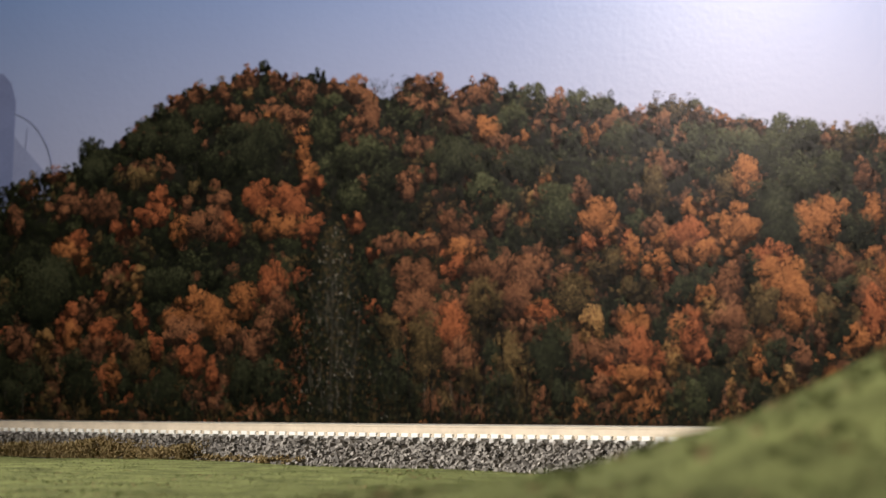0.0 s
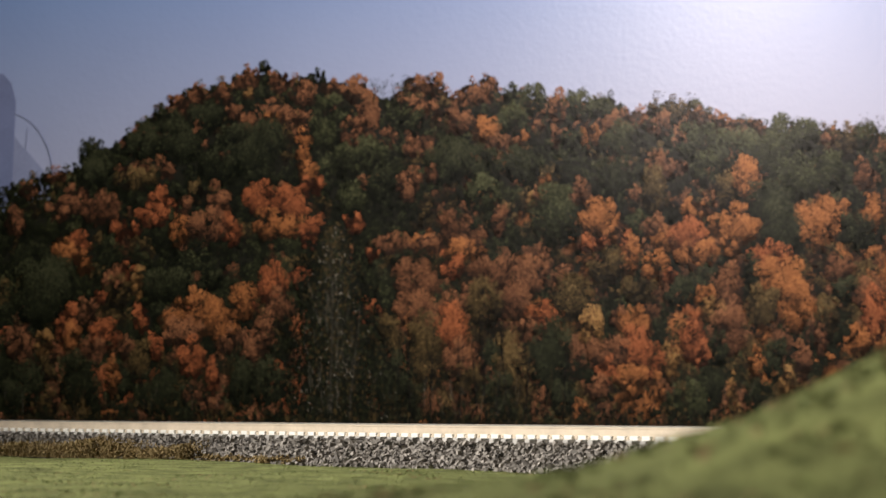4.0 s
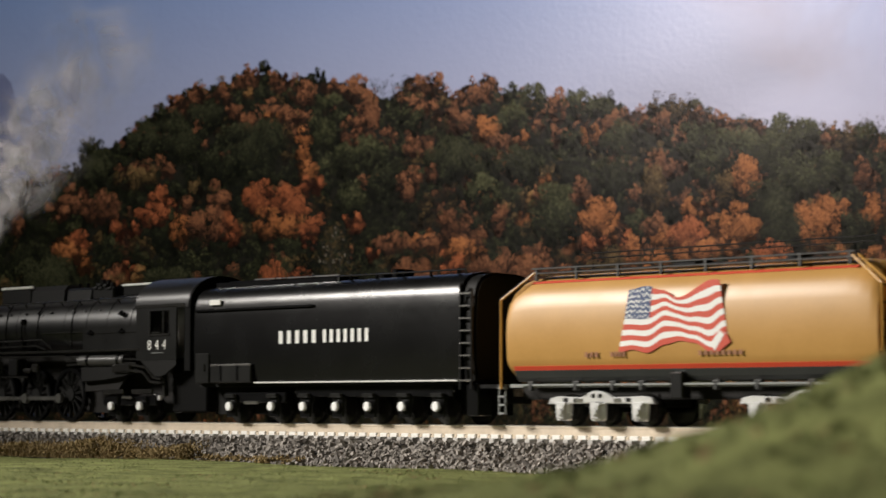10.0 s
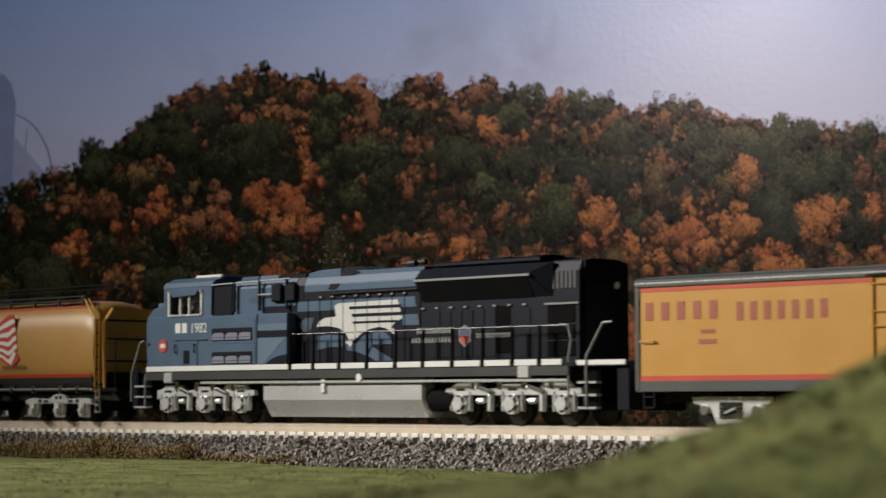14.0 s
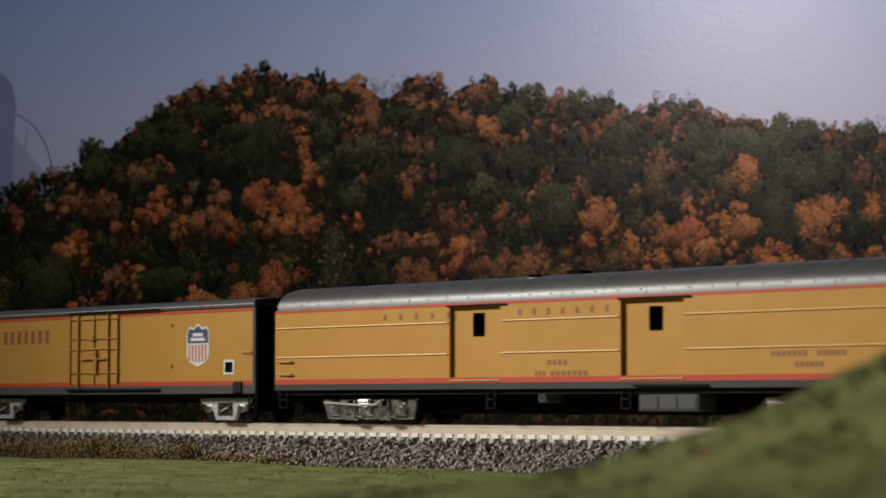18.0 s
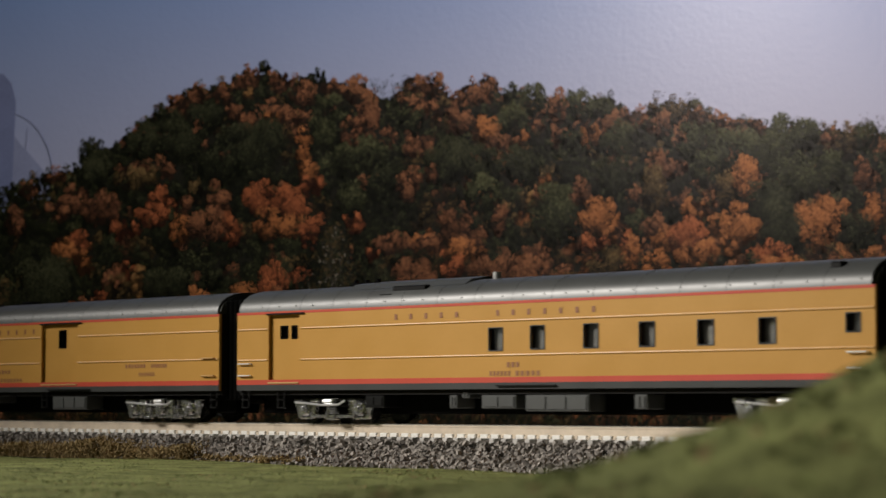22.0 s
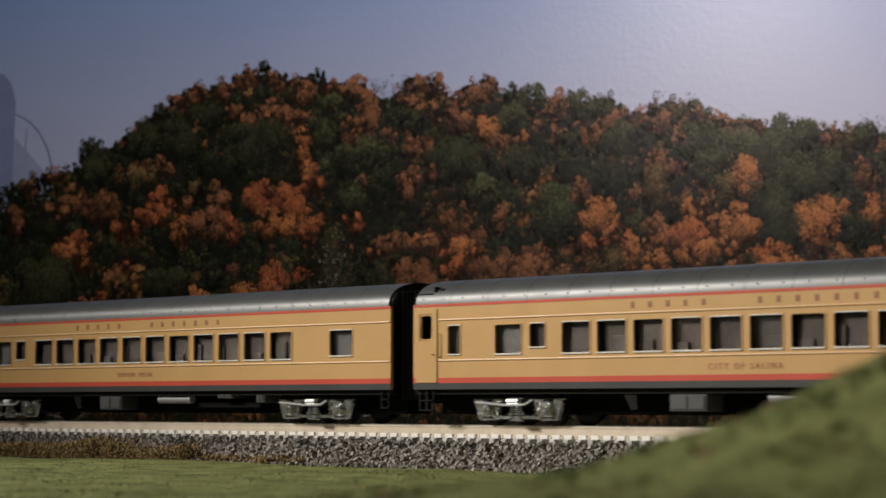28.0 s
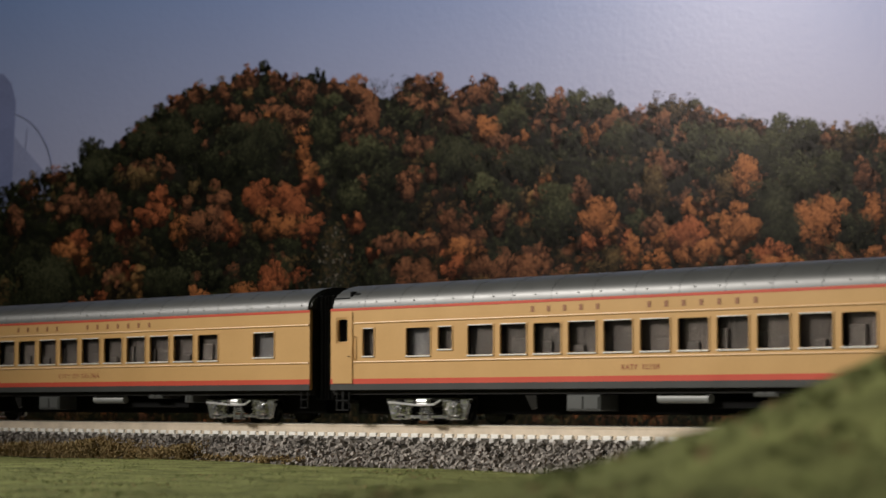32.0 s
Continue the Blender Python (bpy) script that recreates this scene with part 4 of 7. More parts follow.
    part("bell", R((12, -2, 51), (12, -2, 54.0), 1.8, None, 14, 0.9), GUNMETAL, car)
    part("cable_loop", L([(14, -8, 51), (17, -8, 52.8), (22, -8, 52.9)], 0.35), BLACK, car)
    part("feedwater_cover", B(83.5, 106, -5.4, 5.4, 50, 57.3, 0.7, None, 2), SOOT, car)
    # pale strip in place of the highlight on the cover's top edge
    part("cover_highlight", B(83.5, 107, -5.9, -4.6, 56.5, 57.5, 0.2), TRIM, car)
    part("sand_dome", X([(-6, 50), (-5.6, 55), (-3.5, 57.2), (3.5, 57.2), (5.6, 55), (6, 50)], 106, 133, 1.4), SOOT, car, smooth=True)
    part("steam_dome", X([(-6, 50), (-5.4, 54.5), (-3, 55.6), (3, 55.6), (5.4, 54.5), (6, 50)], 133, 152, 1.0), SOOT, car, smooth=True)
    for x in (137, 143):
        part("dome_valve", R((x, -1.5, 55), (x, -1.5, 57.6), 0.8, None, 10), BLACK, car)
    t = part("turret", B(150, 166, -5, 5, 50, 55.4, 0.8), SOOT, car)
    for x, z in ((153, 57.4), (156, 58.6), (160, 58.2), (163, 57.0), (157, 57.2)):
        part("valve", merge(R((x, -3.2, 54.5), (x, -3.2, z), 1.1, None, 8), R((x - 1.4, -4.4, z - 2.6), (x + 1.2, -4.6, z - 2.4), 0.9, None, 8)), SOOT, t)
    part("roof_duct", B(171, 197, -4, 4, 51, 55.8, 0.6), SATIN, car)
    # near-white strip, painted as the gleam along the duct's edge
    part("duct_highlight", B(171, 197, -4.6, -3.4, 55.1, 56.0, 0.2), TRIM, car)
    # handrail with its posts
    hr = part("handrail", L([(76, -11.6, 49.2), (120, -11.6, 49.6), (198, -11.8, 49.6)], 0.3), GUNMETAL, car)
    for i in range(9):
        part("handrail_post", R((84 + i * 13.4, -11.6, 49.5), (84 + i * 13.4, -10.2, 48.0), 0.35, None, 6), GUNMETAL, hr)
    for i in range(8):
        x = (92, 100, 112, 121, 131, 147, 155, 166)[i]
        part("washout_plug", R((x, -10.9, 45.0), (x, -12.0, 45.4), 0.55, None, 8), BLACK, car)
    for x, z in ((162.5, 36.0), (184, 36.2), (184, 43.4)):
        part("latch", merge(B(x - 2.2, x + 2.2, -14.4, -13.4, z - 0.6, z + 0.5, 0.3), B(x - 0.7, x + 0.7, -14.6, -13.4, z - 0.9, z + 1.2, 0.3)), BLACK, car)
    part("firebox_seam", B(158, 198, -14.0, -13.6, 35.7, 36.0), GUNMETAL, car)
    part("jacket_line", B(126, 157, -13.2, -12.6, 36.4, 36.8), GUNMETAL, car)
    # pipes on the side
    part("cooler_pipe", L([(86, -14.2, 33.4), (128, -14.2, 33.8), (136, -14.2, 29.6)], 0.5), GUNMETAL, car)
    part("cooler_pipe", L([(86, -14.2, 31.0), (124, -14.2, 31.4), (131, -14.2, 29.6)], 0.5), GUNMETAL, car)
    for x in (95, 114):
        part("pipe_clip", B(x - 0.5, x + 0.5, -14.9, -12.4, 30.2, 34.4, 0.2), BLACK, car)
    part("air_pump", B(104, 111, -15.2, -10, 19.0, 26.0, 0.5), SATIN, car)
    part("pump_bracket", L([(99, -15, 25), (99, -15, 18.5), (119, -15, 18.5)], 0.4), GUNMETAL, car)
    part("injector", R((117, -15, 21), (122, -15, 21), 1.2, None, 10), GUNMETAL, car)
    for z in (25.2, 23.6):
        part("feed_pipe", L([(148, -15.2, z - 0.6), (180, -15.2, z), (196, -15.2, z - 0.4)], 0.5), GUNMETAL, car)
    part("air_reservoir", R((156.5, -14.0, 24.6), (187.5, -14.0, 24.6), 2.3, None, 18), GREYIRON, car, smooth=True)
    for x in (163, 184):
        part("reservoir_strap", R((x - 0.6, -14.0, 24.6), (x + 0.6, -14.0, 24.6), 2.6, None, 18), BLACK, car, smooth=True)
    part("ash_pan", SL([(157, 22.2), (196, 22.0), (196, 20.0), (187, 18.0), (172, 16.6), (157, 16.0)], -14.6, -12.8, None, 0.3), MATT, car)
    part("fire_pan", SL([(157, 16.4), (186, 18.0), (180, 12.5), (157, 12.0)], -12.4, -11.4, None, 0.3), DARK, car)
    part("injector", B(180, 193, -16.2, -13, 19.6, 23.4, 0.7), GUNMETAL, car)
    part("steam_pipe", L([(193, -15.6, 22.6), (203, -15.6, 21.4), (208, -15.6, 17.4), (213, -15.6, 16.8)], 0.6), GUNMETAL, car)
    part("steam_pipe", L([(190, -15.6, 20.6), (201, -15.6, 19.6), (206, -15.6, 15.8), (213, -15.6, 15.2)], 0.6), GUNMETAL, car)
    # cylinder and valve gear
    cy = part("cylinder", R((19.5, -12.5, 14.0), (36, -12.5, 14.0), 5.4, None, 24), BLACK, car, smooth=True)
    part("valve_chest", R((18.5, -12.2, 21.0), (37, -12.2, 21.0), 2.8, None, 18), BLACK, cy, smooth=True)
    part("chest_cap", B(20, 35.5, -15.2, -12.2, 21.2, 22.6, 0.4), GUNMETAL, cy)
    part("cylinder_saddle", B(19, 37, -11, 11, 8, 27, 0.6), BLACK, car)
    part("slide_bar", B(36, 62, -13.6, -12.2, 15.8, 16.8, 0.1), GUNMETAL, car)
    part("slide_bar", B(36, 62, -13.6, -12.2, 11.8, 12.6, 0.1), GUNMETAL, car)
    part("gear_bracket", SL([(56, 27), (69, 27), (69, 16), (66, 14), (58, 20)], -13.8, -12.8), MATT, car)
    for x in (57, 60.5, 64.5):
        part("gear_link", B(x - 0.7, x + 0.7, -14.6, -13.6, 19.5, 26.5, 0.15), GUNMETAL, car)
    part("radius_rod", L([(44, -14.2, 20.2), (55, -14.2, 20.6), (62, -14.2, 18.8), (66, -14.2, 18.6)], 0.6), RODS, car)
    part("reverse_shaft", B(70, 82, -15, -13, 18.6, 20.0, 0.3), GUNMETAL, car)
    # frame made wide and deep, dark like the shade behind the wheels
    part("frame", B(8, 214, -6.6, 6.6, 3.6, 27), DARK, car)
    for x in (26.2, 54.0):
        wheelset(car, x, 5.0, mat=GUNMETAL)
    lead = part("leading_truck", B(24, 56, -11.8, -10.6, 6.0, 9.0, 0.4), BLACK, car)
    for x in (26.2, 54):
        b2 = bmesh.new()
        axle_box(b2, x, -11.4, 5.2, 4.4, 5.2)
        part("journal_box", b2, GUNMETAL, lead)
    for x in (64.9, 90.8, 117.2, 142.4):
        spoked_driver(car, x)
    # side rod and main rod, both carried round by the crank pins
    sr = bmesh.new()
    for a, b in ((0, 25.9), (25.9, 52.3), (52.3, 77.5)):
        B(a, b, -12.4, -11.6, -0.75, 0.75, 0.1, sr)
    for a in (0, 25.9, 52.3, 77.5):
        R((a, -12.8, 0), (a, -11.2, 0), 2.0, sr, 16)
    rod1 = part("side_rod", sr, RODS, car)
    mr = bmesh.new()
    B(-40, 0, -13.4, -12.8, -0.9, 0.9, 0.15, mr)
    R((0, -13.7, 0), (0, -12.5, 0), 2.2, mr, 16)
    R((-40, -13.7, 0), (-40, -12.5, 0), 1.5, mr, 14)
    rod2 = part("main_rod", mr, RODS, car)
    ch = part("crosshead", B(-2.4, 2.4, -13.9, -12.0, -1.6, 4.6, 0.4), GUNMETAL, car)
    # trailing truck
    tt = part("trailing_truck", B(170, 206, -12.6, -11.2, 6.5, 10.0, 0.4), BLACK, car)
    for x in (178.3, 197.5):
        wheelset(car, x, 5.6)
        b2 = bmesh.new()
        axle_box(b2, x, -12.4, 6.3, 6.4, 8.0)
        part("journal_box", b2, BLACK, tt)
        bearing_cap(tt, x, 6.3, -13.6)
        part("spring", B(x - 7, x + 7, -13.8, -12.6, 11.0, 13.0, 0.3), GUNMETAL, tt)
    part("truck_pin", B(184.5, 191, -14, -12.8, 9.2, 10.2, 0.2), STEEL, tt)
    part("sand_pipe", R((211, -14, 9.5), (211, -15.2, 9.5), 1.0, None, 10), SILVER, car)
    part("sand_pipe", L([(213, -14, 19), (214, -14, 10)], 1.2), GUNMETAL, car)
    # cab
    part("cab_side", columns(197.5, 223.5, 24.3, 46.0, [(206.5, 219.0, 34.4, 43.6)], -16.5, -15.7), JACKET, car)
    part("cab_side", B(197.5, 223.5, 15.7, 16.5, 24.3, 46), SATIN, car)
    part("cab_front", B(197.5, 198.5, -15.7, 15.7, 26, 49), BLACK, car)
    part("cab_skirt", SL([(200, 24.3), (223.5, 24.3), (223.5, 22.4), (216, 18.4), (210, 17.8)], -16.4, -15.8), MATT, car)
    arc = [(16.5 * math.cos(a), 44.6 + 12.4 * abs(math.sin(a)) ** 0.85) for a in [math.pi * i / 18 for i in range(19)]]
    inner = [(15.7 * math.cos(a), 44.6 + 11.7 * abs(math.sin(a)) ** 0.85) for a in [math.pi * i / 18 for i in range(18, -1, -1)]]
    roof = part("cab_roof", X(arc + inner, 196.5, 231.0), SATIN, car, smooth=True)
    part("roof_edge", B(197, 229, -16.75, -16.3, 44.8, 46.2, 0.2), GUNMETAL, roof)
    part("rear_curtain", X([(y * 0.985, z) for y, z in arc] + [(-16.2, 20), (16.2, 20)], 228.5, 232.0), BROWN, car)
    for x in (203, 222):
        part("roof_hook", B(x - 1.3, x + 1.3, -16, -15, 46.6, 47.6, 0.3), BLACK, roof)
    w = part("cab_window", merge(B(206.2, 219.4, -16.9, -16.2, 33.8, 34.6), merge(B(214.6, 215.2, -16.4, -16, 34.4, 43.6), B(206.2, 206.9, -16.7, -16.2, 34, 43.8))), GUNMETAL, car)
    part("pane", B(206.5, 219, -16.2, -16.0, 34.4, 43.6), GLASS, w)
    part("arm_rest", B(208, 213.5, -17.0, -16.4, 34.8, 35.3, 0.15), GUNMETAL, w)
    part("cab_interior", B(199, 222, -11, -10, 25, 48), ROOFGREY, car)
    part("cab_seat", B(208, 213, -15, -12, 33, 39.5, 0.8), DARK, car)
    # check valve and its pipe on the boiler, sand pipes down to the drivers
    part("check_valve", merge(B(110.6, 113.4, -13.9, -11.5, 40.6, 43.0, 0.6), R((112, -13.8, 40.8), (112, -13.8, 30.0), 0.4, None, 8)), BLACK, car)
    for x in (97, 121, 146):
        part("sand_pipe", L([(x, -7.5, 50.4), (x + 1, -11.6, 45.5), (x + 2, -13.4, 38), (x + 3, -13.6, 29.4)], 0.28), BLACK, car)
    part("lubricator", B(84, 90, -15.8, -13.2, 22.4, 26.4, 0.5), GUNMETAL, car)
    part("lubricator", B(122, 127, -15.6, -13.4, 20.4, 24.0, 0.5), GUNMETAL, car)
    part("drain_pipe", L([(66, -15.4, 27.6), (84, -15.6, 27.4), (112, -15.6, 26.8), (148, -15.6, 26.8)], 0.35), GUNMETAL, car)
    # black block added below the cab, where there is only shade
    part("gap_shade_block", B(214, 236, -11, 11, 4, 25, 0.5), BROWN, car)
    lettering("844", 205.0, 28.4, 3.9, -16.6, WHITE, car, spread=1.75)
    blocks(spread(208, 215, 5, 0.7), 26.9, 27.3, -16.52, SIDEGREY, car)
    return rod1, rod2, ch


# ---- the black tender ----
def tender():
    car = vehicle("tender", 352.0, "black fourteen-wheel tender with rounded shoulders and white lettering", "tender", "engines of the train")
    n = 149.5
    half = [(5, 52.2), (9.4, 51.7), (12.2, 50.6), (14.1, 48.9), (15.3, 46.8), (16.0, 44.0), (16.35, 40.0), (16.55, 35.0), (16.6, 30.0), (16.45, 25.0), (16.1, 20.0), (15.5, 15.4)]
    prof = [(-y, z) for y, z in half[::-1]] + half
    part("tank", X(prof, 1.8, 147.6), TANK, car, smooth=True)
    part("side_sill", B(38, 147, -16.8, -15.2, 14.7, 15.3, 0.15), TRIM, car)
    part("shoulder_rail", B(2, 72, -17.1, -16.3, 42.3, 43.2, 0.2), BLACK, car)
    part("patch", B(11, 17.6, -16.75, -15.9, 44.6, 46.6, 0.1), WHITE, car, "small white panel")
    part("front_wall", X([(y * 0.98, z) for y, z in prof], 1.0, 1.8), BLACK, car)
    # rear ladder and end
    part("end_wall", X([(y * 0.93, z - 0.6) for y, z in prof], 147.6, 154.0, 0.8), MATT, car, smooth=True)
    lad = part("ladder", merge(B(147.9, 148.7, -16.9, -16.0, 12, 48, 0.1), B(153.2, 154.0, -16.9, -16.0, 12, 46, 0.1)), SATIN, car)
    for i in range(8):
        z = 15 + i * 4.2
        part("rung", R((148.2, -16.7, z), (153.6, -16.7, z), 0.4, None, 6), RODS, lad)
    # top: hatch, deck fittings and long rail
    part("bunker_rail", L([(30, -9.8, 54.0), (78, -9.8, 53.8), (78, -9.8, 51.8)], 0.3), RODS, car)
    part("coal_bunker_edge", B(6, 78, -9.5, -8.7, 50.5, 53.6, 0.2), BLACK, car)
    part("deck_fittings", B(10, 28, -7, 2, 51.5, 54.2, 0.6), BLACK, car)
    for x, w, h in ((30, 9, 53.6), (47, 6, 53.2), (64, 10, 53.8), (92, 5, 53.8), (101, 3, 55.2)):
        part("water_hatch", B(x, x + w, -5, 4, 51.8, h, 0.5), BLACK, car)
    part("deck_rail", L([(78, -11.5, 51.8), (78, -11.5, 53.2), (146, -11.5, 53.0), (146, -11.5, 51.4)], 0.3), GUNMETAL, car)
    for i in range(5):
        part("lifting_ring", R((84 + i * 14, -9, 51.6), (84 + i * 14, -9, 53.8), 0.6, None, 8), BLACK, car)
    # side boxes
    tb = part("tool_box", B(12.4, 37, -17.4, -15.0, 15.0, 22.0, 0.4), JACKET, car)
    part("lid_edge", B(12.4, 37, -17.6, -16.8, 21.2, 22.2, 0.3), RODS, tb)
    for x in (19, 29):
        part("hinge", B(x - 0.4, x + 0.4, -17.7, -17.2, 16, 21.6), BLACK, tb)
    part("step_box", B(2.6, 11.0, -16.95, -15.0, 15.0, 26.4, 0.3), JACKET, car)
    part("step_handle", B(8.4, 9.0, -17.4, -16.9, 19.4, 22.4, 0.2), GUNMETAL, car)
    # underframe deepened in flat black, for the darkness below the tender
    part("underframe", B(3, 150, -7.2, 7.2, 3.2, 15), MATT, car)
    part("tank_bottom", B(3, 147, -14.6, 14.6, 13.6, 15.6), MATT, car)
    # running gear: white bearing caps on seven axles
    beam = part("pedestal_beam", B(58, 141, -13.0, -11.4, 9.6, 14.0, 0.3), BLACK, car)
    fr = part("front_truck", B(16, 52, -13.0, -11.4, 7.5, 11.5, 0.4), BLACK, car)
    for i, x in enumerate((21.0, 45.8, 64.0, 82.0, 99.3, 117.2, 134.5)):
        wheelset(car, x, 5.6)
        b2 = bmesh.new()
        axle_box(b2, x, -12.6, 6.4, 6.2, 8.6)
        jb = part("journal_box", b2, BLACK, beam if i > 1 else fr)
        holder = beam if i > 1 else fr
        bearing_cap(holder, x, 6.2, -13.8)
        part("cap_hood", B(x - 3.0, x + 3.0, -15.0, -13.4, 9.4, 11.0, 0.4), JACKET, holder)
        if i > 1:
            b3 = bmesh.new()
            for k in range(3):
                B(x - 7 + k * 1.2, x + 7 - k * 1.2, -12.8, -11.8, 11.2 + k * 0.8, 11.8 + k * 0.8, 0, b3)
            part("leaf_spring", b3, GUNMETAL, holder)
    part("equaliser", B(29, 37, -14.2, -13.0, 7.0, 8.2, 0.2), STEEL, fr)
    blocks(spread(52.6, 73.4, 5, 0.46), 29.2, 33.9, -16.72, WHITE, car)
    blocks(spread(77.4, 101.8, 7, 0.46), 29.2, 33.9, -16.72, WHITE, car)
    part("rear_step", B(150, 156, -15.5, -9, 3.0, 14.0, 0.4), BLACK, car)
    part("coupler", B(153, 163, -1.5, 1.5, 7.2, 9.6, 0.3), DARK, car)
    part("drawbar", B(-4, 3, -2, 2, 8, 10), DARK, car)


# ---- the yellow water tender ----
def three_axle_truck(parent, ax):
    xc = (ax[0] + ax[2]) / 2
    tr = part("truck", B(ax[0] - 4, ax[2] + 4, -8.5, 8.5, 6, 10.5, 0.4), DARK, parent, "silver six-wheel truck with arched side frame")
    for a in ax:
        wheelset(tr, a, 5.2)
    for s in (-1, 1):
        y0, y1 = sorted((s * 12.0, s * 13.8))
        bm = bmesh.new()
        m = ax[1]
        SL([(ax[0] - 6.4, 7.0), (ax[0] - 5.6, 8.9), (ax[0] - 2, 9.6), (m - 7, 9.2), (m - 4.2, 10.6), (m - 1.6, 11.4), (m + 1.6, 11.4), (m + 4.2, 10.6), (m + 7, 9.2), (ax[2] + 2, 9.6), (ax[2] + 5.6, 8.9), (ax[2] + 6.4, 7.0),
            (ax[2] + 3, 7.2), (m + 6, 7.2), (m, 7.8), (m - 6, 7.2), (ax[0] + 3, 7.2)], y0, y1, bm, 0.3)
        part("side_frame", bm, POLISHED, tr)
        # flat dark plates in place of the shade in the frame's holes
        for dx, z in ((-9, 8.2), (9, 8.2), (-13.5, 8.3), (13.5, 8.3)):
            part("slot_shade", B(m + dx - 1.1, m + dx + 1.1, min(s * 13.7, s * 13.95), max(s * 13.7, s * 13.95), z - 0.6, z + 0.7, 0.1), DARK, tr)
        for dx in (-1.5, 1.5):
            part("slot_shade", B(m + dx - 0.8, m + dx + 0.8, min(s * 13.7, s * 13.95), max(s * 13.7, s * 13.95), 9.0, 10.4, 0.2), DARK, tr)
        for a in ax:
            bm = bmesh.new()
            SL([(a - 3.4, 7.4), (a + 3.4, 7.4), (a + 2.9, 2.2), (a + 2.0, 1.6), (a - 2.0, 1.6), (a - 2.9, 2.2)], y0 + 0.1, y1 + 0.1, bm, 0.3)
            axle_box(bm, a, s * 13.7, 4.6, 3.6, 4.8)
            B(a - 2.3, a + 2.3, min(s * 13.4, s * 14.8), max(s * 13.4, s * 14.8), 6.6, 7.6, 0.3, bm)
            part("journal_box", bm, POLISHED, tr)
        for a, b in zip(ax, ax[1:]):
            c = (a + b) / 2
            part("spring_cap", B(c - 1.6, c + 1.6, min(s * 12.8, s * 14.1), max(s * 12.8, s * 14.1), 7.6, 8.8, 0.2), STEEL, tr)


def flag(car):
    """A waving striped flag painted on the tank."""
    f = part("flag", B(58, 59, -16.66, -16.6, 36, 37), FLAGBLUE, car, "waving red, white and blue striped flag")

    def bend(u, rows):
        for (a, p), (b, q) in zip(rows, rows[1:]):
            if u <= b:
                k = (u - a) / (b - a)
                return p + (q - p) * (3 * k * k - 2 * k ** 3)
        return rows[-1][1]

    def at_(u, v):
        # u along, v up the cloth; top, middle and foot wave apart
        head = bend(u, [(0, 0), (0.2, 0.9), (0.38, -0.2), (0.54, -2.7), (0.94, 2.4), (1, 2.0)])
        foot = bend(u, [(0, -2.3), (0.12, -1.5), (0.27, -2.6), (0.43, -0.2), (0.57, 0.9), (0.69, 0.2), (0.86, -2.9), (1, -0.4)])
        belly = bend(u, [(0, 0), (0.16, -1.0), (0.45, 1.7), (0.72, -0.8), (0.86, -1.2), (1, 0.2)])
        x = 58.0 + u * 36.4 - (1 - v) * 4.6 * (1 - u) + 3.4 * u * (1 - v)
        z = 25.6 + v * 17.0 + head * v + foot * (1 - v) + belly * 4 * v * (1 - v)
        return x * MM, z * MM

    def band(u0, u1, v0, v1, y0, y1, n):
        bm = bmesh.new()
        prev = None
        for i in range(n + 1):
            u = u0 + (u1 - u0) * i / n
            a = [bm.verts.new((x, y * MM, z)) for v, y in ((v0, y0), (v1, y0), (v1, y1), (v0, y1)) for x, z in (at_(u, v),)]
            if prev:
                for q in range(4):
                    bm.faces.new((prev[q], a[q], a[(q + 1) % 4], prev[(q + 1) % 4]))
            else:
                bm.faces.new(a)
            prev = a
        bm.faces.new(prev)
        bmesh.ops.recalc_face_normals(bm, faces=bm.faces)
        return bm
    rows = 11
    for k in range(rows):
        part("flag_stripe", band(0, 1, k / rows, (k + 1) / rows, -16.72, -16.5, 26), RED if k % 2 == 0 else WHITE, f)
    part("flag_canton", band(0, 0.26, 6 / 11, 1.015, -16.8, -16.6, 10), FLAGBLUE, f)
    # the foot corner turns back on itself
    part("flag_fold", SL([(96.0, 30.0), (98.7, 25.8), (94.0, 22.9), (91.8, 24.6)], -16.86, -16.6), RED, f)
    part("flag_fold", SL([(94.5, 29.4), (96.3, 28.2), (92.6, 23.3), (90.6, 25.2)], -16.92, -16.7), WHITE, f)
    bm = bmesh.new()
    rng = random.Random(50)
    for i in range(9):
        for j in range(6):
            x, z = at_(0.018 + i * 0.028 + rng.uniform(-0.004, 0.004), 0.575 + j * 0.078 + (i % 2) * 0.02 + rng.uniform(-0.01, 0.01))
            r = rng.uniform(0.00022, 0.0004)
            box(x - r, x + r, -0.01684, -0.01675, z - r, z + r, 0, bm)
    part("flag_stars", bm, WHITE, f)


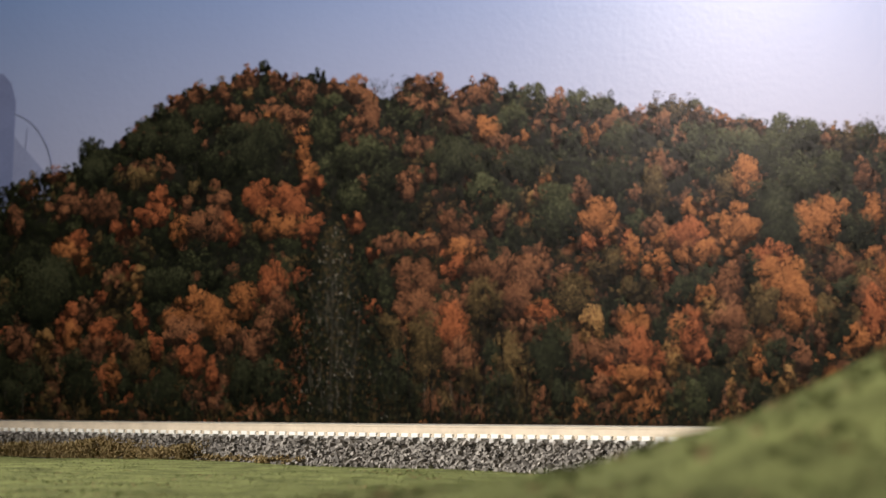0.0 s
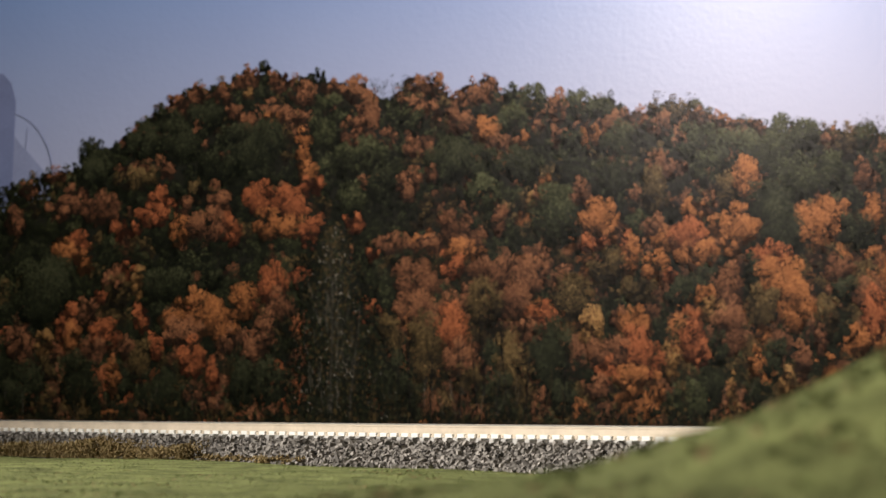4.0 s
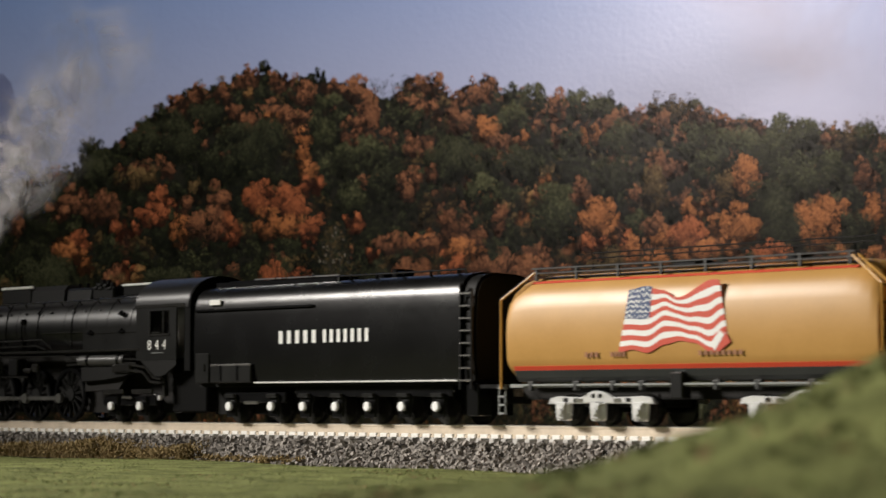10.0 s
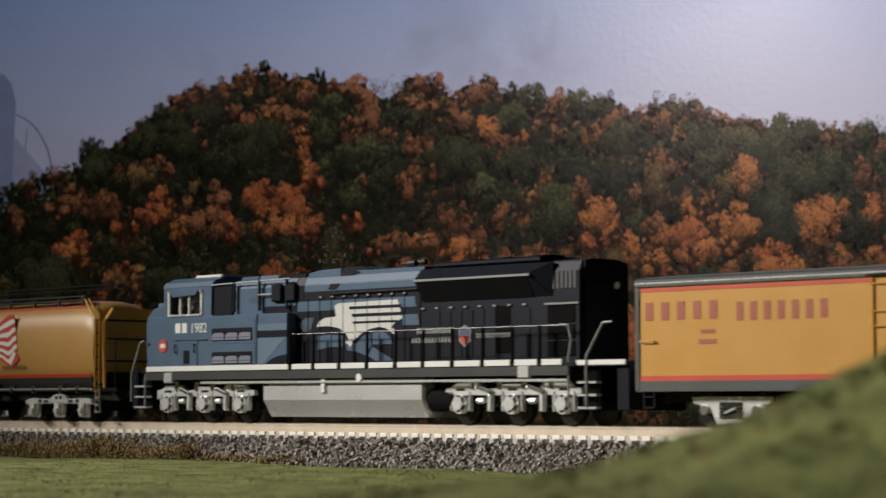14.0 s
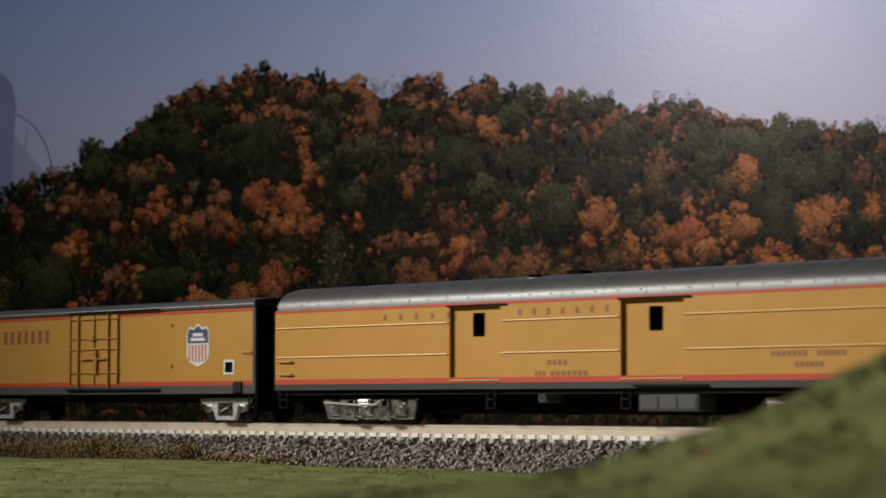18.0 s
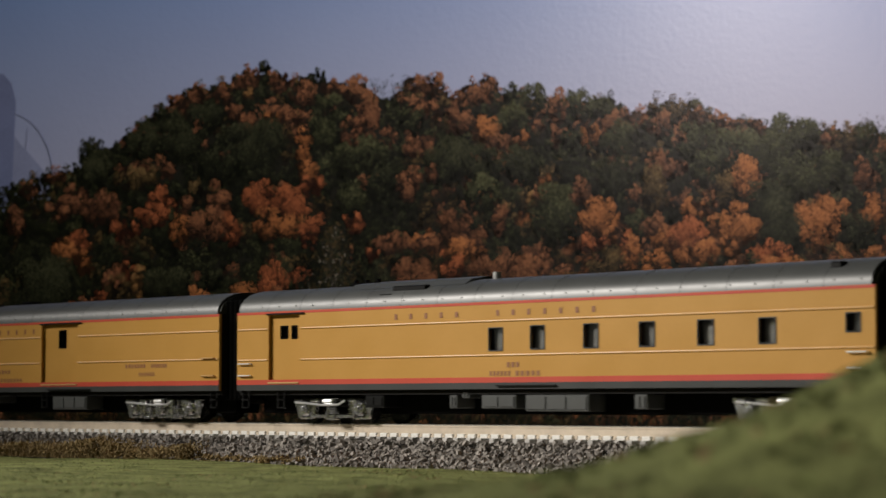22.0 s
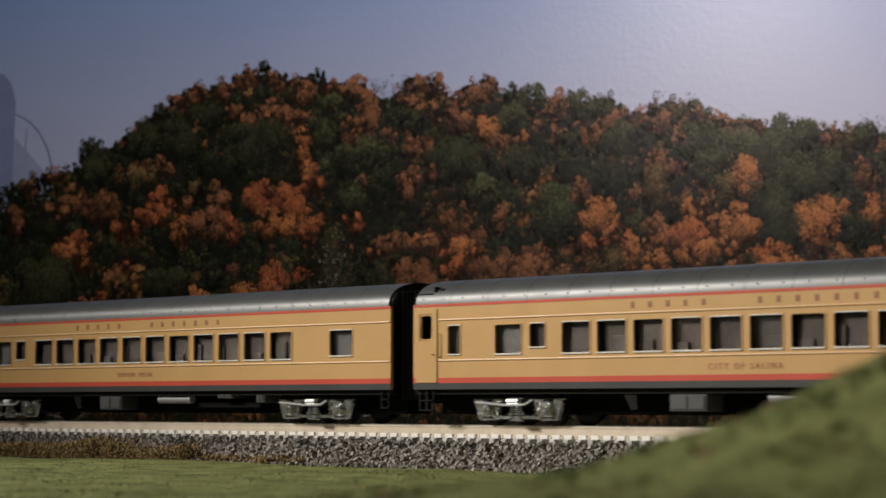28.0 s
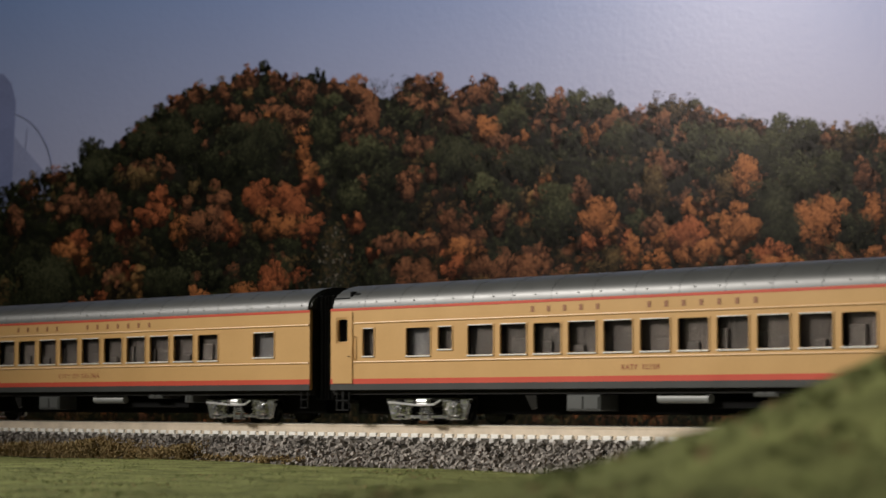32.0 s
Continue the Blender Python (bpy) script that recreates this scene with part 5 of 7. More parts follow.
def water_tender():
    car = vehicle("water_tender", 518.6, "yellow rounded water tender car with a striped flag on its side", "tender", "engines of the train")
    # tank: rounded section, drawn in at both ends
    sec = [(-12.2, 15.8), (-14.9, 18.4), (-16.2, 22.0), (-16.6, 30.0), (-16.3, 38.0), (-15.2, 42.5), (-13.0, 46.4), (-9.5, 48.6), (-4, 49.6), (4, 49.6), (9.5, 48.6), (13.0, 46.4),
           (15.2, 42.5), (16.3, 38.0), (16.6, 30), (16.2, 22), (14.9, 18.4), (12.2, 15.8)]

    def tank(lo, hi, xs, mat, name):
        bm = bmesh.new()
        rows = []
        for x, k in xs:
            row = []
            for y, z in sec:
                zz = 20 + (z - 20) * k
                row.append(bm.verts.new((x * MM, y * (0.93 + 0.07 * k) * MM, max(lo, min(hi, zz)) * MM)))
            rows.append(row)
        m = len(sec)
        for a, b in zip(rows, rows[1:]):
            for i in range(m):
                j = (i + 1) % m
                bm.faces.new((a[i], a[j], b[j], b[i]))
        bm.faces.new(rows[0][::-1])
        bm.faces.new(rows[-1])
        bmesh.ops.recalc_face_normals(bm, faces=bm.faces)
        return part(name, bm, mat, car, smooth=True)
    ends = [(3.4, 0.84), (4.0, 0.89), (6.4, 0.95), (10.5, 0.985), (15, 1.0), (140, 1.0), (144.6, 0.985), (148.7, 0.95), (151.2, 0.89), (151.8, 0.84)]
    tank(15.8, 60, ends, BUFF, "tank")
    part("tank_skirt", X([(-12.0, 15.6), (-14.7, 18.2), (-15.2, 18.0), (-14.2, 15.8), (-13.0, 14.4), (13.0, 14.4), (14.2, 15.8), (15.2, 18.0), (14.7, 18.2), (12, 15.6)], 6, 149), SILL, car)
    part("stripe", X([(-14.7, 18.1), (-15.0, 17.9), (-15.55, 19.4), (-15.2, 19.5)], 6, 149), RED, car)
    part("stripe", X([(-12.0, 47.4), (-12.5, 47.2), (-13.0, 46.6), (-12.6, 46.4)], 12, 143), RED, car)
    # end frames and ladders
    for x, d in ((1.2, 1), (153.6, -1)):
        e = part("end_frame", L([(x, -16.6, 12), (x, -16.6, 41.5), (x + d * 12.5, -13.2, 50.2)], 0.38, None, 8), YELLOW, car)
        part("end_ladder", L([(x - d * 1.4, -15.6, 8), (x - d * 1.4, -15.6, 42), (x + d * 11, -12.4, 50.4)], 0.35), YELLOW if d < 0 else DARK, car)
        for i in range(6):
            z = 16 + i * 5
            part("rung", R((x, -16.2, z), (x - d * 1.4, -15.6, z), 0.3, None, 6), GUNMETAL, e)
        part("end_platform", B(min(x - d * 1, x - d * 13), max(x - d * 1, x - d * 13), -15, 15, 12.2, 13.6, 0.2), SATIN, car)
    # upright end at the rear: plated bulkhead with braces
    bk = part("rear_bulkhead", X([(-13.5, 13.6), (-14.5, 40), (-10, 46), (10, 46), (14.5, 40), (13.5, 13.6)], 154.5, 157.0, 0.3), YELLOW, car)
    part("lower_panel", B(156.8, 157.6, -13.4, 13.4, 13.6, 20.0), SATIN, bk)
    for z in (24.5, 33.5, 41):
        part("brace", B(156.8, 157.5, -13.6, 13.6, z - 0.4, z + 0.4), SATIN, bk)
    part("end_rail", L([(164, 14, 13), (164, 14, 42), (157, 12, 52)], 0.35), GUNMETAL, car)
    part("end_rail", L([(164, -14, 13), (164, -14, 33), (164, 14, 33)], 0.35), GUNMETAL, car)
    # walkway and rails on top
    wk = part("roof_walk", B(12, 142, -12.5, -8.5, 49.6, 50.3), SATIN, car)
    for z in (49.9, 51.5):
        part("roof_rail", L([(12, -13.0, z), (142, -13.0, z - 0.2)], 0.30), GREYIRON, car)
    for i in range(8):
        x = 14 + i * 18
        part("rail_post", B(x - 0.5, x + 0.5, -13.3, -12.3, 47.6, 51.8, 0.1), GREYIRON, wk)
    part("roof_rail", L([(18, 10.5, 49), (18, 10.5, 57.6), (134, 10.5, 57.6), (150, 11.5, 52)], 0.24), GUNMETAL, car)
    part("roof_rail", L([(18, 9.5, 55.8), (134, 9.5, 55.8)], 0.22), GUNMETAL, car)
    part("hatch", B(66, 76, -5, 5, 49.2, 52.2, 0.8), SATIN, car)
    part("hatch", R((112, 0, 49), (112, 0, 52.6), 4, None, 18), SATIN, car)
    # side sill and pipework
    part("side_sill", B(4, 150, -15.4, -13.8, 12.4, 13.6, 0.2), SIDEGREY, car)
    part("sill_pipe", L([(10, -15.7, 13.2), (148, -15.7, 13.2)], 0.4), SIDEGREY, car)
    for x in (14, 34, 50, 62, 92, 108, 128, 140):
        part("pipe_bracket", merge(B(x - 1.6, x + 1.6, -16.0, -13.8, 13.3, 14.5, 0.4), B(x - 0.7, x + 0.7, -16.3, -14, 11.4, 13.6, 0.2)), SILL, car)
    part("valve", B(74, 79.5, -16.6, -12, 8.5, 17.0, 0.6), SATIN, car)
    part("underframe", B(3, 166, -8, 8, 8.5, 13), DARK, car)
    for x in (0.5, 154):
        st = part("step", merge(B(x - 1.7, x - 1.2, -15.6, -15, 3.4, 13.6, 0.1), B(x + 1.2, x + 1.7, -15.6, -15, 3.4, 13.6, 0.1)), SIDEGREY, car)
        for z in (3.6, 6.4, 9.2, 12.0):
            part("step_tread", B(x - 1.5, x + 1.5, -16.0, -14.6, z, z + 0.7, 0.1), SIDEGREY, st)
    three_axle_truck(car, (26.2, 41.3, 59.2))
    three_axle_truck(car, (105.7, 123.8, 141.3))
    blocks(spread(39, 44.5, 3) + spread(50, 56, 4), 22.0, 23.6, -16.72, OCHRE, car)
    blocks(spread(86, 103, 8), 22.0, 23.4, -16.72, OCHRE, car)
    flag(car)
    for x, d in ((-2, -1), (168, 1)):
        part("coupler", B(min(x, x + d * 8), max(x, x + d * 8), -1.5, 1.5, 7.2, 9.6, 0.3), DARK, car)


# ---- the diesel locomotive ----
def diesel_locomotive():
    car = vehicle("diesel_locomotive", 700.8, "blue and navy six-axle diesel locomotive with silver trucks and fuel tank", "locomotive", "engines of the train")
    # frame, walkway and its pale edge
    part("frame", B(4, 236, -9, 9, 12, 19.6), DARK, car)
    part("walkway", B(4, 236, -16.2, 16.2, 19.2, 20.6, 0.1), NAVY, car)
    part("side_sill", B(5, 233, -16.3, -15.0, 16.4, 19.4), SILL, car)
    part("tank_cradle", B(79, 163, -14.4, 14.4, 13.6, 16.2, 0.2), SIDEGREY, car)
    xs = [5.6, 94.6, 107.5, 121.8, 136.6, 151.5, 165.5, 180.0, 194.5, 208.6, 221.0, 232.0]
    for a, b in zip(xs, xs[1:]):
        part("sill_edge", B(a + 0.4, b - 1.6, -16.6, -16.1, 19.7, 21.7, 0.1), WHITE, car)
    part("sill_pipe", L([(40, -15.6, 15.2), (232, -15.6, 14.8)], 0.5), SILVER, car)
    part("sill_pipe", L([(60, -15.6, 17.6), (165, -15.6, 17.4)], 0.4), GUNMETAL, car)
    for x, h in ((20, 17.8), (213, 18.2)):
        part("jacking_pad", B(x - 2.7, x + 2.7, -16.6, -15.2, h - 2.6, h + 1.4, 0.3), SILVER, car)
    # nose
    nose = bmesh.new()
    out = [(0.6, 20.6), (0.2, 38.5), (1.2, 41.5), (5.0, 44.6), (13.6, 46.0), (13.6, 20.6)]
    SL(out, -12.6, 12.6, nose, 0.5)
    part("nose", nose, BLUE, car, smooth=True)
    part("sand_hatch", B(6.4, 11.6, -11.4, -6, 44.8, 46.8, 0.4), PALEBLUE, car)
    part("nose_side", B(3.4, 45.2, -14.2, 14.2, 20.6, 41.2, 0.5), BLUE, car)
    # cab with side windows
    part("cab_side", columns(13.4, 43.4, 40.8, 52.8, [(17.0, 37.4, 41.6, 50.6)], -13.6, -12.6), BLUE, car)
    part("cab_side", B(13.4, 43.4, 12.6, 13.6, 40.8, 52.8), BLUE, car)
    part("cab_front", SL([(12.2, 43), (13.4, 53), (14.6, 53), (13.6, 43)], -12.6, 12.6), BLUE, car)
    part("windshield", B(12.4, 12.9, -11.5, 11.5, 46.4, 52.4), GLASS, car)
    part("cab_rear", B(42.4, 43.4, -12.6, 12.6, 40.8, 54), NAVY, car)
    roof = part("cab_roof", X([(-13.8, 52.4), (-12.8, 54.2), (-8, 56.2), (8, 56.2), (12.8, 54.2), (13.8, 52.4)], 12.6, 44.4, 0.5), BLUE, car, smooth=True)
    part("air_conditioner", B(25, 42, -7.5, 7.5, 55.2, 57.2, 0.6), WHITE, roof)
    w = part("cab_window", merge(B(16.6, 37.8, -14.2, -13.4, 41.0, 41.8), merge(B(16.6, 37.8, -14.4, -13.4, 50.4, 51.2), merge(B(16.4, 17.4, -14, -13.4, 41, 51), B(37, 38, -14, -13.4, 41, 51)))), TRIM, car)
    part("window_rail", B(16.8, 37.6, -14.5, -13.9, 41.0, 41.7, 0.15), SILVER, w)
    part("pane", B(17.2, 37.2, -13.3, -13.0, 41.6, 50.6), GLASS, w).visible_shadow = False
    for x in (23.6, 29.2):
        part("mullion", B(x, x + 0.8, -13.9, -13.2, 41.6, 50.6), TRIM, w)
    part("sun_visor", SL([(17, 51.2), (37, 51.2), (35, 49.2), (21, 48.6)], -15.0, -14.5), BLUE, w)
    part("cab_interior", B(16, 40, -8, -7, 41, 52), SIDEGREY, car)
    part("cab_seat", merge(B(20, 25, -12.2, -9.5, 41, 45.5, 0.6), B(30, 35, -12.2, -9.5, 41, 46.4, 0.6)), SATIN, car)
    dr = part("nose_door", B(24, 36, -14.45, -14.1, 21.6, 31.6, 0.1), BLUE, car)
    part("vent", B(27.4, 31.0, -14.7, -14.3, 22.6, 27.8, 0.1), NAVY, dr)
    part("nose_rail", B(21, 43, -14.8, -14.1, 31.8, 32.4), BLUE, car)
    for x in (22.2, 34.4):
        part("grab_iron", L([(x, -14.2, 27), (x, -15, 27), (x, -15, 30), (x, -14.2, 30)], 0.25), BLACK, car)
    rd = part("emblem", R((14.0, -14.2, 29.8), (14.0, -14.5, 29.8), 2.6, None, 28), RED, car, "small round red emblem")
    part("emblem_bar", B(12.6, 15.4, -14.6, -14.4, 29.0, 30.6), WHITE, rd)
    blocks([(21.8, 25.0), (26.0, 29.0)], 34.6, 38.4, -14.25, WHITE, car)
    lettering("1982", 31.2, 34.6, 3.8, -14.28, WHITE, car)
    # equipment cabinets behind the cab
    cab = part("equipment_cabinet", B(44.6, 74.4, -16.2, 16.2, 20.6, 40.6, 0.4), BLUE, car)
    for z0, z1 in ((22.0, 26.8), (30.8, 35.8)):
        part("cabinet_door", B(45.8, 73.4, -16.34, -16.1, z0 - 1.0, z1 + 3.0, 0.15), BLUE, cab)
        # raised navy plate: the recess's shade is only its colour
        part("recess_shade", B(47.4, 72.0, -16.42, -16.0, z0, z1, 0.1), NAVY, cab)
        for i in range(3):
            x = 47.9 + i * 8
            part("louvre", SL([(x, z0 + 0.4), (x + 7.5, z0 + 0.4), (x + 7.5, z0 + 2.6), (x + 6.2, z0 + 3.2), (x + 1.6, z0 + 3.2), (x + 0.2, z0 + 2.4)], -16.8, -16.3, None, 0.15), LAVENDER, cab)
            part("louvre_slot", B(x + 0.6, x + 6.9, -16.86, -16.7, z0 + 1.3, z0 + 1.6), SLATE, cab)
    # a second cabinet with a dark band and a dark curve at its foot
    cab2 = part("equipment_cabinet", B(74.7, 92.0, -16.2, 16.2, 20.6, 40.6, 0.4), BLUE, car)
    part("paint_panel", B(74.9, 91.8, -16.32, -16.1, 31.8, 34.2), NAVY, cab2)
    part("paint_panel", SL([(78, 21.6), (80.4, 22.4), (83.4, 23.9), (87, 24.8), (91.9, 25.4), (91.9, 21.6)], -16.32, -16.1), NAVY, cab2)
    part("paint_panel", SL([(74.9, 21.8), (78, 21.8), (91.0, 31.6), (74.9, 31.6)], -16.3, -16.1), PALEBLUE, cab2)
    part("paint_panel", B(74.9, 91.8, -16.3, -16.1, 34.4, 36.8), PALEBLUE, cab2)
    # navy sheet across the gap behind the cab, in place of its shade
    part("gap_shade", B(43.4, 55, -12.8, -12.2, 40, 52), NAVY, car)
    # long hood
    hood = [(-12.0, 20.6), (-12.0, 50.6), (-10.6, 53.6), (-6, 54.6), (6, 54.6), (10.6, 53.6), (12.0, 50.6), (12.0, 20.6)]
    part("hood", X(hood, 55, 92, 0.2), BLUE, car)
    # navy paint, which from 92 to 103 also stands for the cabinet's shadow
    part("hood", X(hood, 92, 159, 0.2), NAVY, car)
    part("hood", X(hood, 159, 234.5, 0.4), NAVY, car)
    for a, b, mat in ((58, 68.6, BLUE), (69, 80.6, PALEBLUE), (81, 96.4, NAVY)):
        part("roof_hatch", B(a, b, -10.6, 10.6, 53.2, 55.2, 0.5), mat, car)
    part("blower_housing", SL([(97, 52), (97.6, 55.0), (104, 55.9), (116, 56.2), (116, 52)], -10.9, 10.9, None, 0.4), BLUE, car)
    part("exhaust_hatch", SL([(116.1, 52), (114.4, 54.6), (117.4, 56.8), (126, 56.6), (133.6, 55.2), (136, 52)], -10.4, 10.4, None, 0.4), NAVY, car)
    part("hood_top", B(112, 160, -10.8, 10.8, 52.6, 55.0, 0.4), BLUE, car)
    for x in (84, 92):
        part("blower_duct", B(x - 5, x + 1, -13.6, -11.8, 45.0, 51.6, 0.5), NAVY, car)
    hn = part("horn", merge(R((139, -2, 57), (146, -2, 57), 0.6, None, 8, 1.2), R((140, 2, 57.6), (147, 2, 57.6), 0.6, None, 8, 1.2)), GUNMETAL, car)
    part("horn_post", B(141, 142.4, -1.5, 1.5, 54.5, 57), GUNMETAL, hn)
    # paint shapes on the hood side
    def patch(pts, mat, y=-12.12):
        part("paint_panel", SL(pts, y, -11.95), mat, car)
    patch([(74, 40.8), (92, 40.8), (92, 43.4), (74, 43.4)], NAVY)
    patch([(80.6, 44.6), (96.6, 44.6), (96.6, 50.4), (78.4, 50.4), (77.2, 47.4)], NAVY, -12.1)
    patch([(63.4, 46.2), (66, 45.0), (70.6, 44.6), (74.4, 45.4), (72.0, 47.0), (67.6, 47.2)], SLATE, -12.1)
    patch([(93, 41.0), (157, 41.0), (156.2, 44.6), (93, 44.6)], BLUE)
    patch([(97, 48.1), (157.5, 48.1), (157.5, 50.4), (97, 50.4)], BLUE)
    patch([(150, 34.6), (158.6, 34.6), (157.6, 38.4), (150, 38.4)], BLUE)
    patch([(104.6, 26.8), (110, 27.6), (118.2, 27.8), (118.2, 31.6), (111, 32.2), (104.6, 31.8)], BLUE)
    patch([(119.4, 30.6), (120.6, 26.4), (126, 25.7), (130.6, 24.4), (133.4, 27.8), (133.0, 32.2), (129.4, 31.4), (125.6, 28.6)], BLUE)
    patch([(134.2, 28.2), (144.9, 28.2), (144.2, 30.0), (141.2, 32.2), (137.6, 32.8), (134.2, 32.4)], BLUE)
    patch([(134.2, 27.4), (139, 25.2), (145.6, 22.4), (136.2, 22.2), (132.0, 24.2)], BLUE)
    patch([(93, 36.4), (97.5, 38.6), (102.2, 38.6), (100.4, 34.0), (96.4, 33.4)], SLATE)
    # the white bird-like shape with dark bars across its wing
    patch([(113.8, 42.4), (115.6, 43.4), (131, 43.6), (147.5, 43.8), (149.9, 37.2), (146.2, 35.8), (144.4, 34.2), (146.4, 32.8), (146.2, 31.2), (141.2, 33.9), (137.6, 34.3), (133.4, 33.8), (128.6, 32.3),
           (124.6, 30.0), (122.4, 27.4), (121.4, 28.4), (119.6, 29.2), (121.6, 30.2), (120.2, 32.2), (116.4, 34.4), (110.3, 35.3), (103.9, 35.2), (105.0, 36.9), (108.2, 38.3), (114.6, 38.6)], GULL, -12.2)
    for z, x0, x1, w in ((41.5, 122.2, 149.6, 0.55), (38.8, 123.6, 150.2, 0.6), (36.2, 124.0, 147.5, 0.4)):
        patch([(x0, z - w), (x1, z - w), (x1, z + w), (x0 - 0.6, z + w)], NAVY, -12.26)
    # seams between the engine doors
    for x in (99, 105.5, 112, 118.5, 125, 131.5, 138, 144.5, 151):
        part("door_seam", B(x - 0.08, x + 0.08, -12.3, -11.9, 22, 45.5), NAVY, car)
    for i in range(8):
        part("latch", B(106 + i * 6.4, 107.1 + i * 6.4, -12.7, -12, 45.6, 46.2), SIDEGREY, car)
    part("roof_paint", X([(-12.08, 50.4), (-10.70, 53.62), (-10.6, 53.5), (-11.9, 50.4)], 97, 157.5), BLUE, car)
    part("roof_paint", SL([(112.2, 52.7), (113.2, 55.05), (124, 55.05), (127, 54.2), (121, 52.7)], -10.86, -10.7), NAVY, car)
    patch([(110, 48.6), (111.4, 50.5), (117.2, 50.5), (114.6, 48.3)], NAVY, -12.16)
    blocks(spread(157.6, 176, 12, 0.62), 31.4, 33.4, -12.35, SIDEGREY, car)
    blocks(spread(155, 176, 13, 0.62), 28.2, 30.1, -12.35, SIDEGREY, car)
    em = part("emblem", SL([(178.6, 32.5), (181.4, 34), (184.2, 32.5), (184.2, 28.5), (181.4, 26.4), (178.6, 28.5)], -12.42, -12), SIDEGREY, car, "small shield emblem")
    part("emblem_field", SL([(179.2, 32.2), (181.4, 33.3), (183.6, 32.2), (183.6, 30.6), (179.2, 30.6)], -12.5, -12.3), FLAGBLUE, em)
    part("emblem_field", SL([(179.2, 30.0), (183.6, 30.0), (183.6, 28.8), (181.4, 27.2), (179.2, 28.8)], -12.5, -12.3), RED, em)
    blocks(spread(187, 203, 11, 0.72), 29.4, 30.9, -12.35, SIDEGREY, car)
    # doors, hatches and grab bars
    for i in range(9):
        x = 164 + i * 5.4
        if not 193 < x < 205:
            part("hood_door", B(x, x + 5.0, -12.25, -11.9, 23.0, 39.0, 0.1), NAVY, car)
    part("hood_door", B(196, 203, -12.1, -11.9, 24, 40), BLACK, car)
    for x0, z0, z1 in ((220, 33.6, 39.4), (220, 28.2, 33.0), (220, 22.6, 27.6)):
        part("screen", B(x0, x0 + 12.5, -12.3, -11.8, z0, z1, 0.2), BLACK, car)
    part("body_rail", B(219, 234, -12.5, -11.8, 39.6, 40.2), SIDEGREY, car)
    part("body_rail", L([(112, -12.6, 46.9), (158, -12.6, 47.0)], 0.35), GUNMETAL, car)
    for i in range(8):
        part("latch", B(160 + i * 7, 161.4 + i * 7, -12.6, -12, 39.8, 40.4), SIDEGREY, car)
    bm = bmesh.new()
    for i in range(8):
        B(218.5 + i * 1.9, 219.4 + i * 1.9, -12.2, -11.7, 44.8, 50.6, 0, bm)
    part("rear_grille", bm, ROOFGREY, car)
    # flared radiators
    wing = [(-11.6, 53.8), (-12.8, 53.6), (-16.0, 50.0), (-16.0, 49.2), (-12.0, 42.4), (-11.6, 42.4)]
    for s in (1, -1):
        bm = X([(y * s, z) for y, z in wing], 160, 217, 0.2)
        for v in bm.verts:
            if v.co.x > 0.2165 and abs(v.co.y) > 0.014:
                v.co.x -= 0.002
            if v.co.x > 0.2165 and abs(v.co.y) < 0.0135:
                v.co.x += 0.006
        wg = part("radiator", bm, NAVY, car)
        if s == 1:
            part("radiator_lip", B(160, 215.5, -16.4, -15.8, 49.2, 50.0, 0.1), SIDEGREY, wg)
            # intake screen in flat black, which also carries the overhang's shade
            part("radiator_screen", X([(-16.05, 49.0), (-15.7, 49.1), (-11.9, 42.5), (-12.2, 42.3)], 161, 214), BROWN, wg, "black intake screen")
    part("radiator_roof", B(164, 216, -11, 11, 54.2, 56.0, 0.5), NAVY, car)
    for x in (176, 192, 208):
        part("fan", R((x, 0, 55.6), (x, 0, 56.8), 6.5, None, 24), NAVY, car)
    # rear end, number box, lamps
    part("rear_wall", B(234.5, 235.6, -10.5, 10.5, 20.6, 53.6, 0.3), NAVY, car)
    part("number_box", B(235.4, 236.2, -7, 1, 45, 47.2, 0.1), SATIN, car)
    part("rear_lamp", R((235.5, 4, 46), (236.4, 4, 46), 1.2, None, 12), LENS, car)
    part("rear_platform", B(235.6, 257, -15.4, 15.4, 19.2, 20.8, 0.2), NAVY, car)
    part("platform_edge", B(236, 257, -15.7, -15.2, 19.6, 21.2), WHITE, car)
    part("rear_pilot", B(252, 257.5, -14, 14, 5, 19.2, 0.4), NAVY, car)
    part("front_platform", B(-6, 4, -14, 14, 19.2, 20.8, 0.2), NAVY, car)
    part("front_pilot", B(-6.5, -2, -14, 14, 5, 19.2, 0.4), NAVY, car)
    for x, d in ((-5.5, -1), (256, 1)):
        part("coupler", B(min(x, x + d * 7), max(x, x + d * 7), -1.6, 1.6, 7, 9.8, 0.3), DARK, car)
    # steps and handrails
    for x0 in (-3, 236.5):
        st = part("step_well", B(x0, x0 + 8, -13.2, -8, 5, 19, 0.2), BLACK, car)
        for z in (5.5, 9.6, 13.7):
            part("tread", B(x0, x0 + 8, -15.6, -13, z, z + 0.7), SILVER, st)
    part("handrail", L([(3.6, -15.8, 32.0), (1.0, -15.8, 31.2), (-4.6, -15.8, 19.0), (-4.6, -15.8, 8.0)], 0.45, None, 8), SIDEGREY, car)
    part("handrail", L([(6.0, -15.8, 23), (4.4, -15.8, 17.4), (4.4, -15.8, 6)], 0.35, None, 8), SIDEGREY, car)
    part("handrail", L([(229, -15.8, 32.8), (232.6, -15.8, 32.6), (234.0, -15.8, 28), (232.8, -15.8, 22), (232.8, -15.8, 6)], 0.38, None, 8), SIDEGREY, car)
